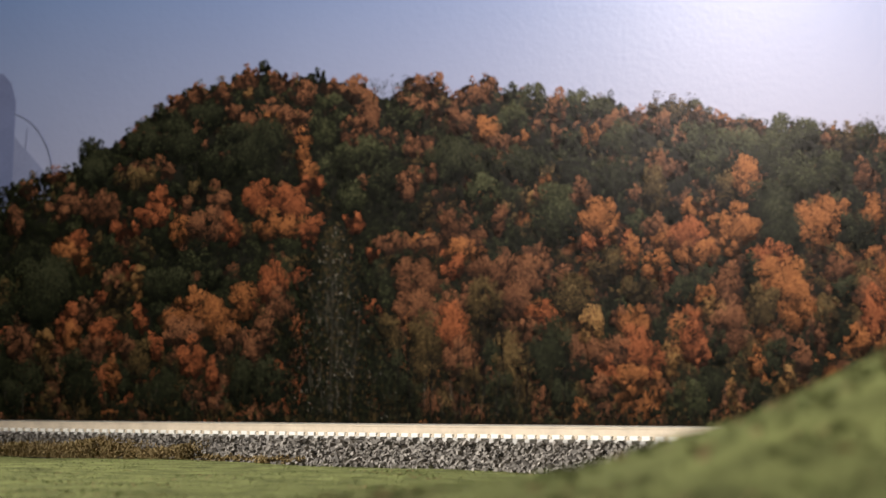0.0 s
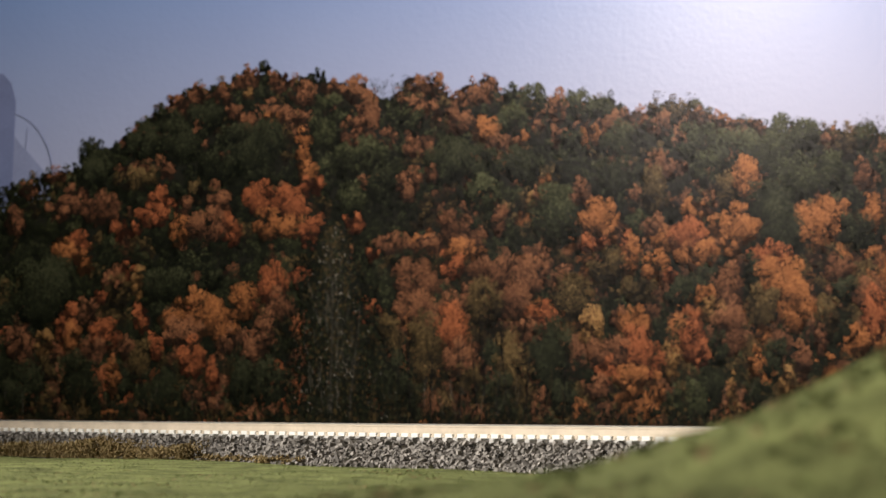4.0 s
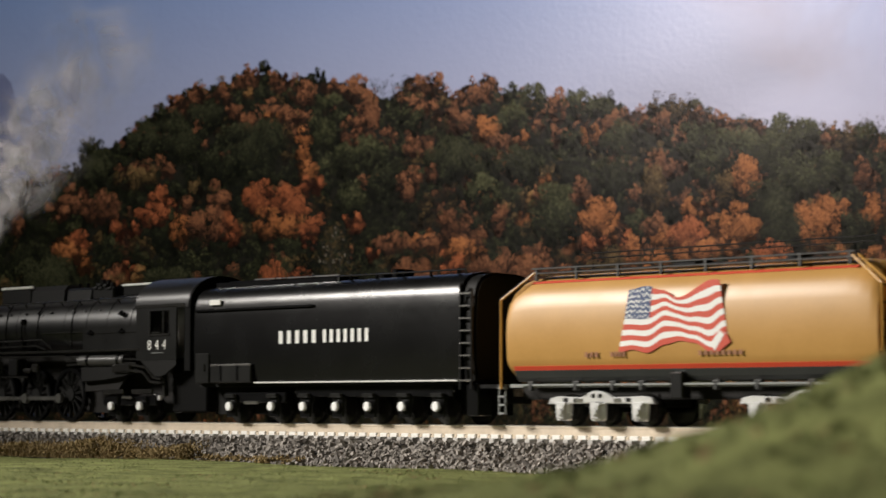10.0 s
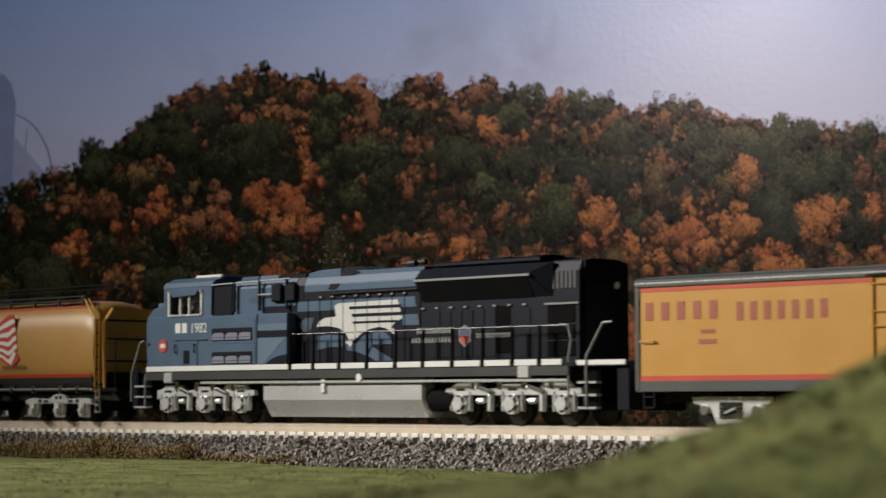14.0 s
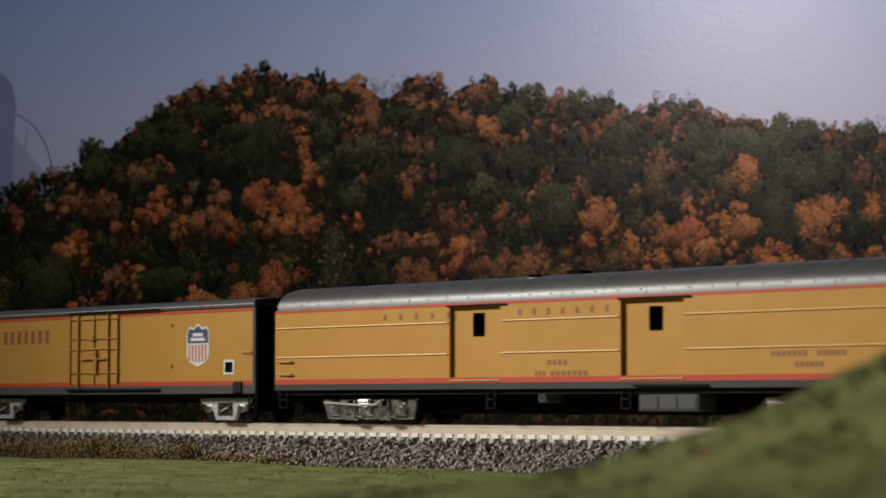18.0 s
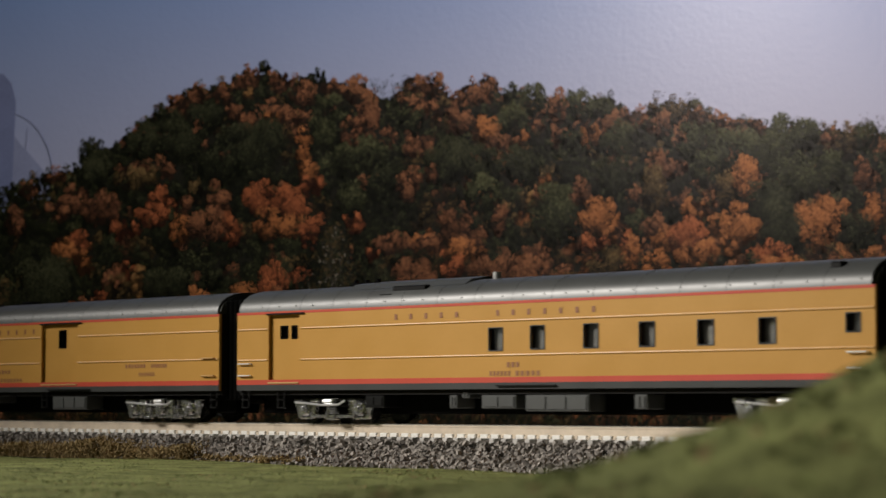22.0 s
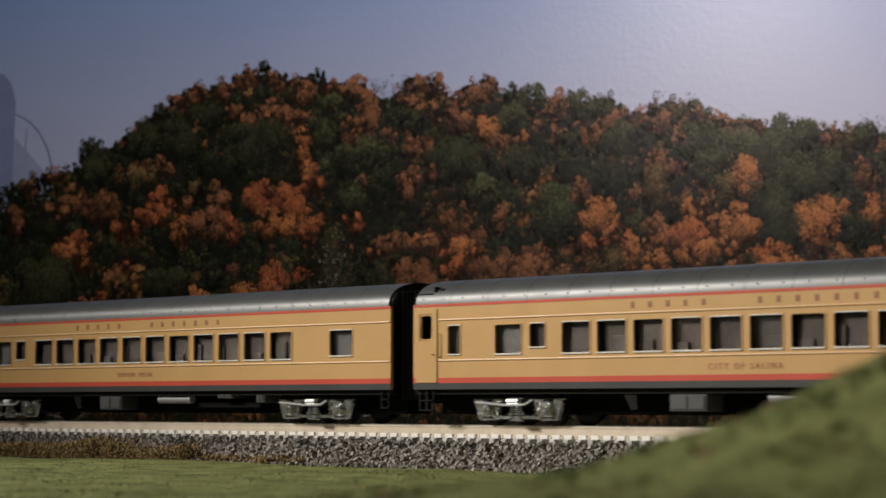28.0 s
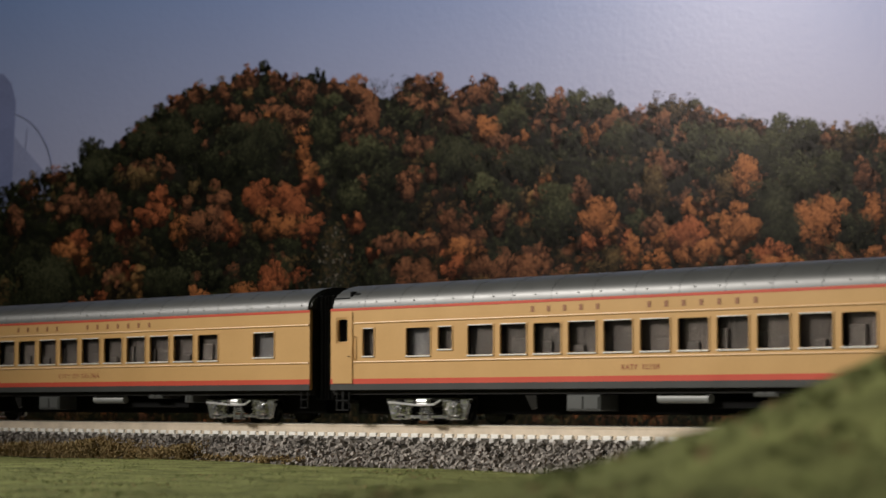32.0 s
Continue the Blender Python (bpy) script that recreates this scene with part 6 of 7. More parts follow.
    part("handrail", L([(251.6, -15.8, 33.2), (247.8, -15.8, 33.0), (240.6, -15.8, 22.5), (240.6, -15.8, 6)], 0.40, None, 8), SIDEGREY, car)
    hr = part("handrail", L([(93, -15.8, 32.6), (230, -15.8, 32.6)], 0.22, None, 8), GUNMETAL, car)
    for x in (93.5, 106.5, 120.8, 135.6, 150.5, 164.5, 179.0, 193.5, 207.6, 220.0):
        part("stanchion", B(x - 0.55, x + 0.55, -16.2, -15.4, 16.5, 32.8, 0.15), BLACK, hr)
    hr2 = part("handrail", L([(43.6, -13.5, 52.6), (60, -13.2, 53.0), (90, -13.2, 53.4)], 0.3), SILVER, car)
    for x in (57, 72, 88):
        part("stanchion", B(x - 0.5, x + 0.5, -13.6, -12.6, 42, 53.4, 0.1), NAVY, hr2)
    part("grab_iron", L([(72, -13.4, 48), (80, -13.4, 48)], 0.3), SILVER, car)
    # fuel tank
    ft = part("fuel_tank", X([(-14.8, 13.7), (-14.8, 8.6), (-11.0, 2.4), (11, 2.4), (14.8, 8.6), (14.8, 13.7)], 76, 163.4, 0.8), SILVER, car)
    part("filler", B(110, 112.4, -15.6, -14.4, 11.0, 16.4, 0.3), WHITE, ft)
    part("gauge", R((131.6, -15.2, 16.4), (131.6, -16.4, 16.4), 1.5, None, 16), WHITE, car)
    part("gauge", R((127, -15.2, 17.2), (127, -16.2, 17.2), 1.0, None, 14), RED, car)
    # coloured black: it stands in for the dark gap behind the tank
    part("air_reservoir", R((164, -9.5, 8.5), (176, -9.5, 8.5), 4.2, None, 20), BROWN, car, smooth=True)
    # trucks
    for ax in ((15.7, 38.8, 61.0), (179.8, 204.5, 228.0)):
        tr = part("truck", B(ax[0] - 5, ax[2] + 5, -8, 8, 6, 12.5, 0.4), DARK, car, "silver six-wheel truck with round bearing caps")
        for a in ax:
            wheelset(tr, a, 5.8)
        for s in (-1, 1):
            y0, y1 = sorted((s * 11.0, s * 12.8))
            bm = bmesh.new()
            SL([(ax[0] - 7.5, 8.8), (ax[0] - 7.5, 12.4), (ax[0] - 4, 13.0), (ax[0] - 2, 14.4), (ax[0] + 9, 14.4), (ax[0] + 11, 12.4), (ax[1] - 8, 12.4), (ax[1] - 4, 13.8), (ax[1] + 4, 13.8),
                (ax[1] + 8, 12.4), (ax[2] - 12, 12.4), (ax[2] - 9, 14.6), (ax[2] + 2, 14.6), (ax[2] + 4, 12.6), (ax[2] + 8, 12.4), (ax[2] + 8, 10.4), (ax[2] + 4, 10.0),
                (ax[0] + 4, 10.0), (ax[0] - 4, 10.0)], y0, y1, bm, 0.25)
            part("side_frame", bm, POLISHED, tr)
            for a in ax:
                bm = bmesh.new()
                R((a, s * 11.6, 7.0), (a, s * 13.6, 7.0), 3.3, bm, 20)
                part("bearing_housing", bm, POLISHED, tr, smooth=True)
                bm = bmesh.new()
                R((a, s * 13.6, 7.2), (a, s * 14.6, 7.2), 2.2, bm, 16)
                for k in range(6):
                    q = k * 1.047
                    R((a + 2.7 * math.cos(q), s * 13.5, 7.2 + 2.7 * math.sin(q)), (a + 2.7 * math.cos(q), s * 14.1, 7.2 + 2.7 * math.sin(q)), 0.5, bm, 6)
                part("bearing_cap", bm, POLISHED, tr)
                # flat dark disc around the cap, not a hollow
                part("dark_ring", R((a, s * 13.55, 7.2), (a, s * 13.66, 7.2), 2.9, None, 20), DARK, tr)
                bm = bmesh.new()
                B(a - 5.0, a - 4.0, min(s * 11.4, s * 13.2), max(s * 11.4, s * 13.2), 4.6, 11.5, 0.3, bm)
                B(a + 4.0, a + 5.0, min(s * 11.4, s * 13.2), max(s * 11.4, s * 13.2), 4.6, 11.5, 0.3, bm)
                part("pedestal", bm, POLISHED, tr)
                # slot drawn as a dark plate, its shade in the colour
                part("slot_shade", B(a - 2.2, a + 2.2, min(s * 12.6, s * 12.95), max(s * 12.6, s * 12.95), 11.5, 12.4, 0.1), DARK, tr)
            for a, b in zip(ax, ax[1:]):
                m = (a + b) / 2
                part("brake_cylinder", merge(R((m - 3.4, s * 13.2, 8.2), (m - 0.4, s * 13.2, 8.2), 1.0, None, 12), B(m + 1.5, m + 3.4, min(s * 12, s * 14), max(s * 12, s * 14), 4.6, 10.4, 0.3)), POLISHED, tr)
                part("damper", R((m - 3, s * 13.4, 13), (m + 3, s * 13.4, 11), 0.9, None, 10), STEEL, tr)
                bm = bmesh.new()
                for dx in (-6.2, 6.2):
                    R((m + dx, s * 12.2, 12.2), (m + dx, s * 12.2, 15.6), 1.3, bm, 10)
                part("coil_spring", bm, STEEL, tr)


SIDE_ROD, MAIN_ROD, CROSSHEAD = steam_locomotive()
tender()
water_tender()
diesel_locomotive()
refrigerator_car()
baggage_car()
mail_car()
coaches()


# ---- the backdrop: a printed autumn hill on an upright board ----
BOARD = 1.25
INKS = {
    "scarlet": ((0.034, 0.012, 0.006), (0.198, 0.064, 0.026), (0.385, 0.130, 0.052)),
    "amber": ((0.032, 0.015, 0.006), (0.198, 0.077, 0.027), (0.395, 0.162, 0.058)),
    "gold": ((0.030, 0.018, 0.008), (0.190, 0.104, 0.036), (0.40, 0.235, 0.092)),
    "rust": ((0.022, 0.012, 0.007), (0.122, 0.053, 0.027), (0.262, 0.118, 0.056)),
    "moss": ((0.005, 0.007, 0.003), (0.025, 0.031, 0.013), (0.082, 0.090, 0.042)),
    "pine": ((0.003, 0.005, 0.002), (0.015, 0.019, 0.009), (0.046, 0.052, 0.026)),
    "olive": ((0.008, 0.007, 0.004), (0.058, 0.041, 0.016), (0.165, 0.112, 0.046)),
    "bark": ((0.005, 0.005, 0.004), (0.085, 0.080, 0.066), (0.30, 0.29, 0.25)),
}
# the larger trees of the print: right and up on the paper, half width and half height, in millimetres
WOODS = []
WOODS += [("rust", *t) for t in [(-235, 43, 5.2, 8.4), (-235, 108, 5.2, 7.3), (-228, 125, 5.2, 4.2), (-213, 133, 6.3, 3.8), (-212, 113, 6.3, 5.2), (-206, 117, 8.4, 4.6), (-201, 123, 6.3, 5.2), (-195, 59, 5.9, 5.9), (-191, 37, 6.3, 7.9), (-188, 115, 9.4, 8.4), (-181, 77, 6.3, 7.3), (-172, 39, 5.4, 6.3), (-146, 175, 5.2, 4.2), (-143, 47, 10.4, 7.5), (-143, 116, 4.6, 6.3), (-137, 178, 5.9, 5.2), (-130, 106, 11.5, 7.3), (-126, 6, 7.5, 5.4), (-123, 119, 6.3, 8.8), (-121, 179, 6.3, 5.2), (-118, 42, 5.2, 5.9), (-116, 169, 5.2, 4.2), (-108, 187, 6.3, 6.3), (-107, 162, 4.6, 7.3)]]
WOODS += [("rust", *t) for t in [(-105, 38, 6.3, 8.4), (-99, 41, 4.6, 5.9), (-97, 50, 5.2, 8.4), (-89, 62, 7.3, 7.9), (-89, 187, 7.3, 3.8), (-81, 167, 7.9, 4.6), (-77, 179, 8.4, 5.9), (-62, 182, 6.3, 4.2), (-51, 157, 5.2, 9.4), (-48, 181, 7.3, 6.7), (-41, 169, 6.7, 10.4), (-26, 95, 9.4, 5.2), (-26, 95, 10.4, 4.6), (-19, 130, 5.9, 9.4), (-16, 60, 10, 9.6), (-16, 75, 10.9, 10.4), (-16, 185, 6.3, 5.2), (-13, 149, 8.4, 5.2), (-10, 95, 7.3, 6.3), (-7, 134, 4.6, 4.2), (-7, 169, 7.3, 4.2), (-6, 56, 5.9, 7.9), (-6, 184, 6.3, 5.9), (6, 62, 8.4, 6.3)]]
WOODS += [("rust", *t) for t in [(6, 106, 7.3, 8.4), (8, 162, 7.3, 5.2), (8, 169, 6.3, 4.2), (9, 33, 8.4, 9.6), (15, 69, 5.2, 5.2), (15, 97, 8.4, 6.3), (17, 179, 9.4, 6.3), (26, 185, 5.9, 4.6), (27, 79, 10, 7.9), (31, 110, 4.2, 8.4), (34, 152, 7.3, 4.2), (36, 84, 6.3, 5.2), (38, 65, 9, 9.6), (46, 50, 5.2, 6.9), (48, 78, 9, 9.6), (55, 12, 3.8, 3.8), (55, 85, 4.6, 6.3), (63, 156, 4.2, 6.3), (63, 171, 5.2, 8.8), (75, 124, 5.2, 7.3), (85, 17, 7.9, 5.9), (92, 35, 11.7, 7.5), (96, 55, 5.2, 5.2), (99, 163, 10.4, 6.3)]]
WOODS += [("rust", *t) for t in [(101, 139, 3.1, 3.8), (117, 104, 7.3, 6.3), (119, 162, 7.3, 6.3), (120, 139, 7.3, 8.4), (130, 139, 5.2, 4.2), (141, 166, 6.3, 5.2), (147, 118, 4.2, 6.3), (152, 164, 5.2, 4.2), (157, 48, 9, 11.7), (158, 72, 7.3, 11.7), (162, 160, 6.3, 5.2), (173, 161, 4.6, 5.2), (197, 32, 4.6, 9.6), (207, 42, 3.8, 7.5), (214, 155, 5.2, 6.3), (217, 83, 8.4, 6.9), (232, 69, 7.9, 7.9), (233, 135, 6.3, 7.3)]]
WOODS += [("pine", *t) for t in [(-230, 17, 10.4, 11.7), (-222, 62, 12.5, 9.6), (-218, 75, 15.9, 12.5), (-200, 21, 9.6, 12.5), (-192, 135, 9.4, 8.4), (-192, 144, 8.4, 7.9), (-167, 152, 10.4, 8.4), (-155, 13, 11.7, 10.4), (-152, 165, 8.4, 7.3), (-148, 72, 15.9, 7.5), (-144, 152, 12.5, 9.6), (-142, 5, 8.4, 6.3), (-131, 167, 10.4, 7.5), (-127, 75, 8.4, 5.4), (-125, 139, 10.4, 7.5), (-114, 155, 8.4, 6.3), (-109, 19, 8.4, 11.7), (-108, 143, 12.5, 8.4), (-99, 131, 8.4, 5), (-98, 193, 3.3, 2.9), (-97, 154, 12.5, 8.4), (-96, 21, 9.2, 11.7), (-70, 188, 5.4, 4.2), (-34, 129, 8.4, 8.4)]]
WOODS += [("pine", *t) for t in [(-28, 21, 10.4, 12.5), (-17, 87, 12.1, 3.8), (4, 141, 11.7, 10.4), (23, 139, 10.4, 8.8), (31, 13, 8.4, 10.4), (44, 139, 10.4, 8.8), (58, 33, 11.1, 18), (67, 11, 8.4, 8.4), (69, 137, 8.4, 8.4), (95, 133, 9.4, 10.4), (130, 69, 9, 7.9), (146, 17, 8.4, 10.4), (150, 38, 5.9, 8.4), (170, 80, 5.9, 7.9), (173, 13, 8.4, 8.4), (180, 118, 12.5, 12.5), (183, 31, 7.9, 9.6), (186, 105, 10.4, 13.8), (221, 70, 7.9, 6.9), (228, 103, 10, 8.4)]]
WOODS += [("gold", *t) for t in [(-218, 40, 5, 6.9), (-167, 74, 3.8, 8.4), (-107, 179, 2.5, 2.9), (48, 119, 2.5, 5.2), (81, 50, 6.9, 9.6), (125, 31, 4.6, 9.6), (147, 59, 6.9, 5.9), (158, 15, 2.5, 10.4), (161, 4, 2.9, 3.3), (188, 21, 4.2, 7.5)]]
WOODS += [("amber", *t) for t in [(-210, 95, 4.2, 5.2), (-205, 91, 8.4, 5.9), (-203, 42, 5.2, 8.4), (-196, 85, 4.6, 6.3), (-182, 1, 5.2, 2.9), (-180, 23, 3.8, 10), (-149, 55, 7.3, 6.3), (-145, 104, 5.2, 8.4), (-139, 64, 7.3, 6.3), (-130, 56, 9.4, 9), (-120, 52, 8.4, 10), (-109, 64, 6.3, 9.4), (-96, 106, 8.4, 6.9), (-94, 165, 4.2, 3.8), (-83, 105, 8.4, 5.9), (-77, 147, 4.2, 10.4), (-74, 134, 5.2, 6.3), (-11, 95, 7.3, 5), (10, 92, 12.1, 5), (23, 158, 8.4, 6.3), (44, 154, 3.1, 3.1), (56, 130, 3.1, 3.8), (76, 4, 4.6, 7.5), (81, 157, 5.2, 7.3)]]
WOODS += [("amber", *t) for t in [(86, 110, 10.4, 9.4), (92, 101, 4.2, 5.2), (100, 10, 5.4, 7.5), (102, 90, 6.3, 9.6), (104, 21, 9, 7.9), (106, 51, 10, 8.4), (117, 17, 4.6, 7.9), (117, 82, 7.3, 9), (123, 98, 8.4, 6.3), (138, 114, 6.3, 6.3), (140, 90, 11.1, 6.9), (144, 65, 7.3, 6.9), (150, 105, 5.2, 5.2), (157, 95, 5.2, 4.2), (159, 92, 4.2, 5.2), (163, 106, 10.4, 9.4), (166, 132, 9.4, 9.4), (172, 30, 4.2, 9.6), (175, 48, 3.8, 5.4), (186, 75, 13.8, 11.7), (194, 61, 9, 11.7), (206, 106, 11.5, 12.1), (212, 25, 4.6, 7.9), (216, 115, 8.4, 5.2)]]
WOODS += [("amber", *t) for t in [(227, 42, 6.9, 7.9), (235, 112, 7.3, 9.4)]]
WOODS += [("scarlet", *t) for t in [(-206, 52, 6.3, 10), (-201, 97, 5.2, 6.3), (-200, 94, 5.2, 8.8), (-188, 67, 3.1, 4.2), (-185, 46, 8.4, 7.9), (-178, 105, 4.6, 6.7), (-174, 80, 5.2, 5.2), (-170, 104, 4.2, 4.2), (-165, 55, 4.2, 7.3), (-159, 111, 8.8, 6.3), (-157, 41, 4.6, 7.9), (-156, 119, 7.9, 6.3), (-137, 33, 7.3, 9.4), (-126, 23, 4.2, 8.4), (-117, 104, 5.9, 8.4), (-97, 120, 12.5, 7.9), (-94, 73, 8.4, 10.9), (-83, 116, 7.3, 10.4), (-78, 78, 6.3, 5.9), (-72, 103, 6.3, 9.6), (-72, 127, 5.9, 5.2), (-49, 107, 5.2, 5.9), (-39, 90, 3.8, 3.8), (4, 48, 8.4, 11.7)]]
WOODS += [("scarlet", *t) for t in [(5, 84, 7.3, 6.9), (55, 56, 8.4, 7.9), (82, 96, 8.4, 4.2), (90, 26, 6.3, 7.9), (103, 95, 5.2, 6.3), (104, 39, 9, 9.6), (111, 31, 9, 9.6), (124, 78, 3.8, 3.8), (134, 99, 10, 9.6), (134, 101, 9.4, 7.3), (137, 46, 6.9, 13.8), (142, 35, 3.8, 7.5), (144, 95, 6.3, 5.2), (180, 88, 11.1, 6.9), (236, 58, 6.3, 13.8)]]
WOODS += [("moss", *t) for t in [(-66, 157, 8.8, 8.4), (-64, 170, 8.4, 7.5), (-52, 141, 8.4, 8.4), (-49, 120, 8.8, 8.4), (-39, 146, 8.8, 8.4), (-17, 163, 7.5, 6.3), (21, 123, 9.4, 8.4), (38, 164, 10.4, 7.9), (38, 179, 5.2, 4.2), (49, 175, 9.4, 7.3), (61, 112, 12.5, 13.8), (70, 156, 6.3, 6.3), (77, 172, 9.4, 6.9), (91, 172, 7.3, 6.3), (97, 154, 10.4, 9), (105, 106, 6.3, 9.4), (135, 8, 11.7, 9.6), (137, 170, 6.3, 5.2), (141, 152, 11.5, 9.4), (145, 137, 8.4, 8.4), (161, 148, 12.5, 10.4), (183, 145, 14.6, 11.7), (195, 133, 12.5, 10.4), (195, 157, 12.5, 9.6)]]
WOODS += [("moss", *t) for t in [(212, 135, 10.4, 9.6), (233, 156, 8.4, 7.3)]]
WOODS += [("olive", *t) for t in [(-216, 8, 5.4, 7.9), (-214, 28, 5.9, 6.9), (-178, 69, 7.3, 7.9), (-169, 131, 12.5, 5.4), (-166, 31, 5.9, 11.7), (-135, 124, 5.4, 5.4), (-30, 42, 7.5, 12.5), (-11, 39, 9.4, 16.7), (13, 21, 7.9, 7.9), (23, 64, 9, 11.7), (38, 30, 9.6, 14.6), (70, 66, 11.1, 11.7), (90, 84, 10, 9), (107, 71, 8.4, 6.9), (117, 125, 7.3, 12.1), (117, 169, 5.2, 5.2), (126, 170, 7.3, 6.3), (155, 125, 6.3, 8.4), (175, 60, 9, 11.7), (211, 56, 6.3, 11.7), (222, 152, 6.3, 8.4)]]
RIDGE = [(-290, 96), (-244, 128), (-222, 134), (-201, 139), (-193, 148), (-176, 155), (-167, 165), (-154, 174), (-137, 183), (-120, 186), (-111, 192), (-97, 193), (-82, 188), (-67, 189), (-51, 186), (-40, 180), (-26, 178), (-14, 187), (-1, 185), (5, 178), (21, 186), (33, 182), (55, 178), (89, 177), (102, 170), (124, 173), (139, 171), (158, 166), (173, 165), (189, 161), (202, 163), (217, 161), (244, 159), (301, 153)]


def ink(name, colour, island=True):
    m = material(name, colour, 0.40, spec=0.19, vary=0.16, scale=60, island=island, bump=0.00012, bscale=420)
    return m


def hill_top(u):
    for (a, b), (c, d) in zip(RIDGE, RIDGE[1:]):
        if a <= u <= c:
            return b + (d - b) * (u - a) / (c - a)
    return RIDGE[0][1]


def which_tree(u, v, rng):
    """The dim wood between the larger trees."""
    k = rng.random()
    if u > -20 and v < 120:
        return "rust" if k < 0.24 else "amber" if k < 0.34 else "olive" if k < 0.60 else "moss" if k < 0.70 else "pine"
    if v < 62:
        return "rust" if k < 0.26 else "scarlet" if k < 0.34 else "olive" if k < 0.48 else "moss" if k < 0.56 else "pine"
    if v > 150:
        return "rust" if k < 0.30 else "olive" if k < 0.48 else "moss" if k < 0.74 else "pine"
    if u > -20:
        return "pine" if k < 0.30 else "moss" if k < 0.66 else "olive" if k < 0.84 else "rust"
    return "pine" if k < 0.55 else "moss" if k < 0.84 else "olive" if k < 0.93 else "rust"


class Dabs:
    """Collects small flat four-cornered flecks of ink."""

    def __init__(self):
        self.verts, self.index = [], []
        self.names, self.mats = {}, []

    def slot(self, kind, level):
        """The ink of a kind at one of seven tones from dark to light."""
        key = (kind, level)
        if key not in self.names:
            self.names[key] = len(self.mats)
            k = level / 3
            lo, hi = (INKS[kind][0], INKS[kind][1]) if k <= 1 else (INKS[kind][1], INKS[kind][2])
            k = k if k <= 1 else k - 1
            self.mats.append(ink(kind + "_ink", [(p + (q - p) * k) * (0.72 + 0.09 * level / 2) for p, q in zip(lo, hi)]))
        return self.names[key]

    def dabs(self, u, v, lift, ru, rv, kind, tone, rng):
        """Flecks at u, v (arrays) with half sizes ru, rv and a tone from 0 to 2 each."""
        n = len(u)
        turn = rng.uniform(0, 6.283, n)
        quad = np.empty((n, 4, 3))
        for i in range(4):
            a = turn + i * math.pi / 2 + rng.uniform(-0.4, 0.4, n)
            k = rng.uniform(0.65, 1.15, n)
            quad[:, i, 0] = u + ru * k * np.cos(a)
            quad[:, i, 1] = v + rv * k * np.sin(a)
            quad[:, i, 2] = lift
        self.verts.append(quad.reshape(-1, 3))
        level = np.clip(np.rint(np.asarray(tone) * 3), 0, 6).astype(int) * np.ones(n, int)
        table = np.array([self.slot(kind, j) for j in range(7)])
        self.index.append(table[level])

    def stroke(self, u0, v0, u1, v1, w, lift, kind, tone, rng):
        """A thin stem or branch."""
        n = max(4, int(math.hypot(u1 - u0, v1 - v0) / 0.9))
        k = np.linspace(0, 1, n)
        wob = np.cumsum(rng.normal(0, 0.10, n))
        self.dabs(u0 + (u1 - u0) * k + wob, v0 + (v1 - v0) * k, lift, w * (1.2 - 0.7 * k), 0.9, kind, tone + rng.normal(0, 0.1, n), rng)


def place_on_board(verts):
    """Print millimetres (right, up, lift off the paper) to world places."""
    o = at(0, BOARD, 0)
    return np.array(o) + (verts[:, :1] * np.array(AX) - verts[:, 2:] * np.array(FW) + verts[:, 1:2] * np.array((0, 0, 1.0))) * 0.001


def crown(d, u, v, a, b, kind, lift, rng, dense=1.0, mood=0.0):
    """A tree's crown: round tufts of fine leaf over a dark heart, each paler on top and dark below."""
    # the heart and the shade that the crown drops at its foot
    n = int(a * b * 0.42 * dense) + 6
    t, q = rng.uniform(0, 6.283, n), np.sqrt(rng.random(n))
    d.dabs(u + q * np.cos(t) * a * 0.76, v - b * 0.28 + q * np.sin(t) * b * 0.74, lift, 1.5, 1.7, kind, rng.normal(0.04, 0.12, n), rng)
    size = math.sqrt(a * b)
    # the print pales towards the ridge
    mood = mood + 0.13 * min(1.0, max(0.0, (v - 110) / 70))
    n = int(min(26, max(4, a * b / 6.5)))
    ang, rad = rng.uniform(0, 6.283, n), np.sqrt(rng.random(n)) * 0.92
    tx, ty = rad * np.cos(ang), rad * np.sin(ang) + 0.06
    order = np.argsort(-ty)
    slant = rng.uniform(-0.15, 0.30)
    green = kind in ("moss", "pine", "olive")
    for m, i in enumerate(order):
        tr = max(1.3, size * rng.uniform(0.15, 0.40) * (1.15 - 0.35 * rad[i]))
        k = int(tr * tr * 3.6 * dense) + 5
        t, q = rng.uniform(0, 6.283, k), np.sqrt(rng.random(k)) * rng.uniform(0.9, 1.12, k)
        x, y = q * np.cos(t), q * np.sin(t)
        keep = (y > -0.5) | (rng.random(k) < 0.45)
        x, y, q = x[keep], y[keep], q[keep]
        k = len(x)
        hu, hv = tx[i] * (a - tr * 0.55) + x * tr, ty[i] * (b - tr * 0.55) + y * tr * 1.12
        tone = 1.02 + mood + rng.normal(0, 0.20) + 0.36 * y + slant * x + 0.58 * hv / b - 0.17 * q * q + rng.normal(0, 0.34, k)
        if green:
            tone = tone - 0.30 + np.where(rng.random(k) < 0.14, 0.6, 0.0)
        s = rng.uniform(0.30, 0.62, k)
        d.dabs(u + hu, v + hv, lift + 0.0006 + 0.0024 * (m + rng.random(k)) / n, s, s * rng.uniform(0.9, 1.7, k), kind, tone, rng)


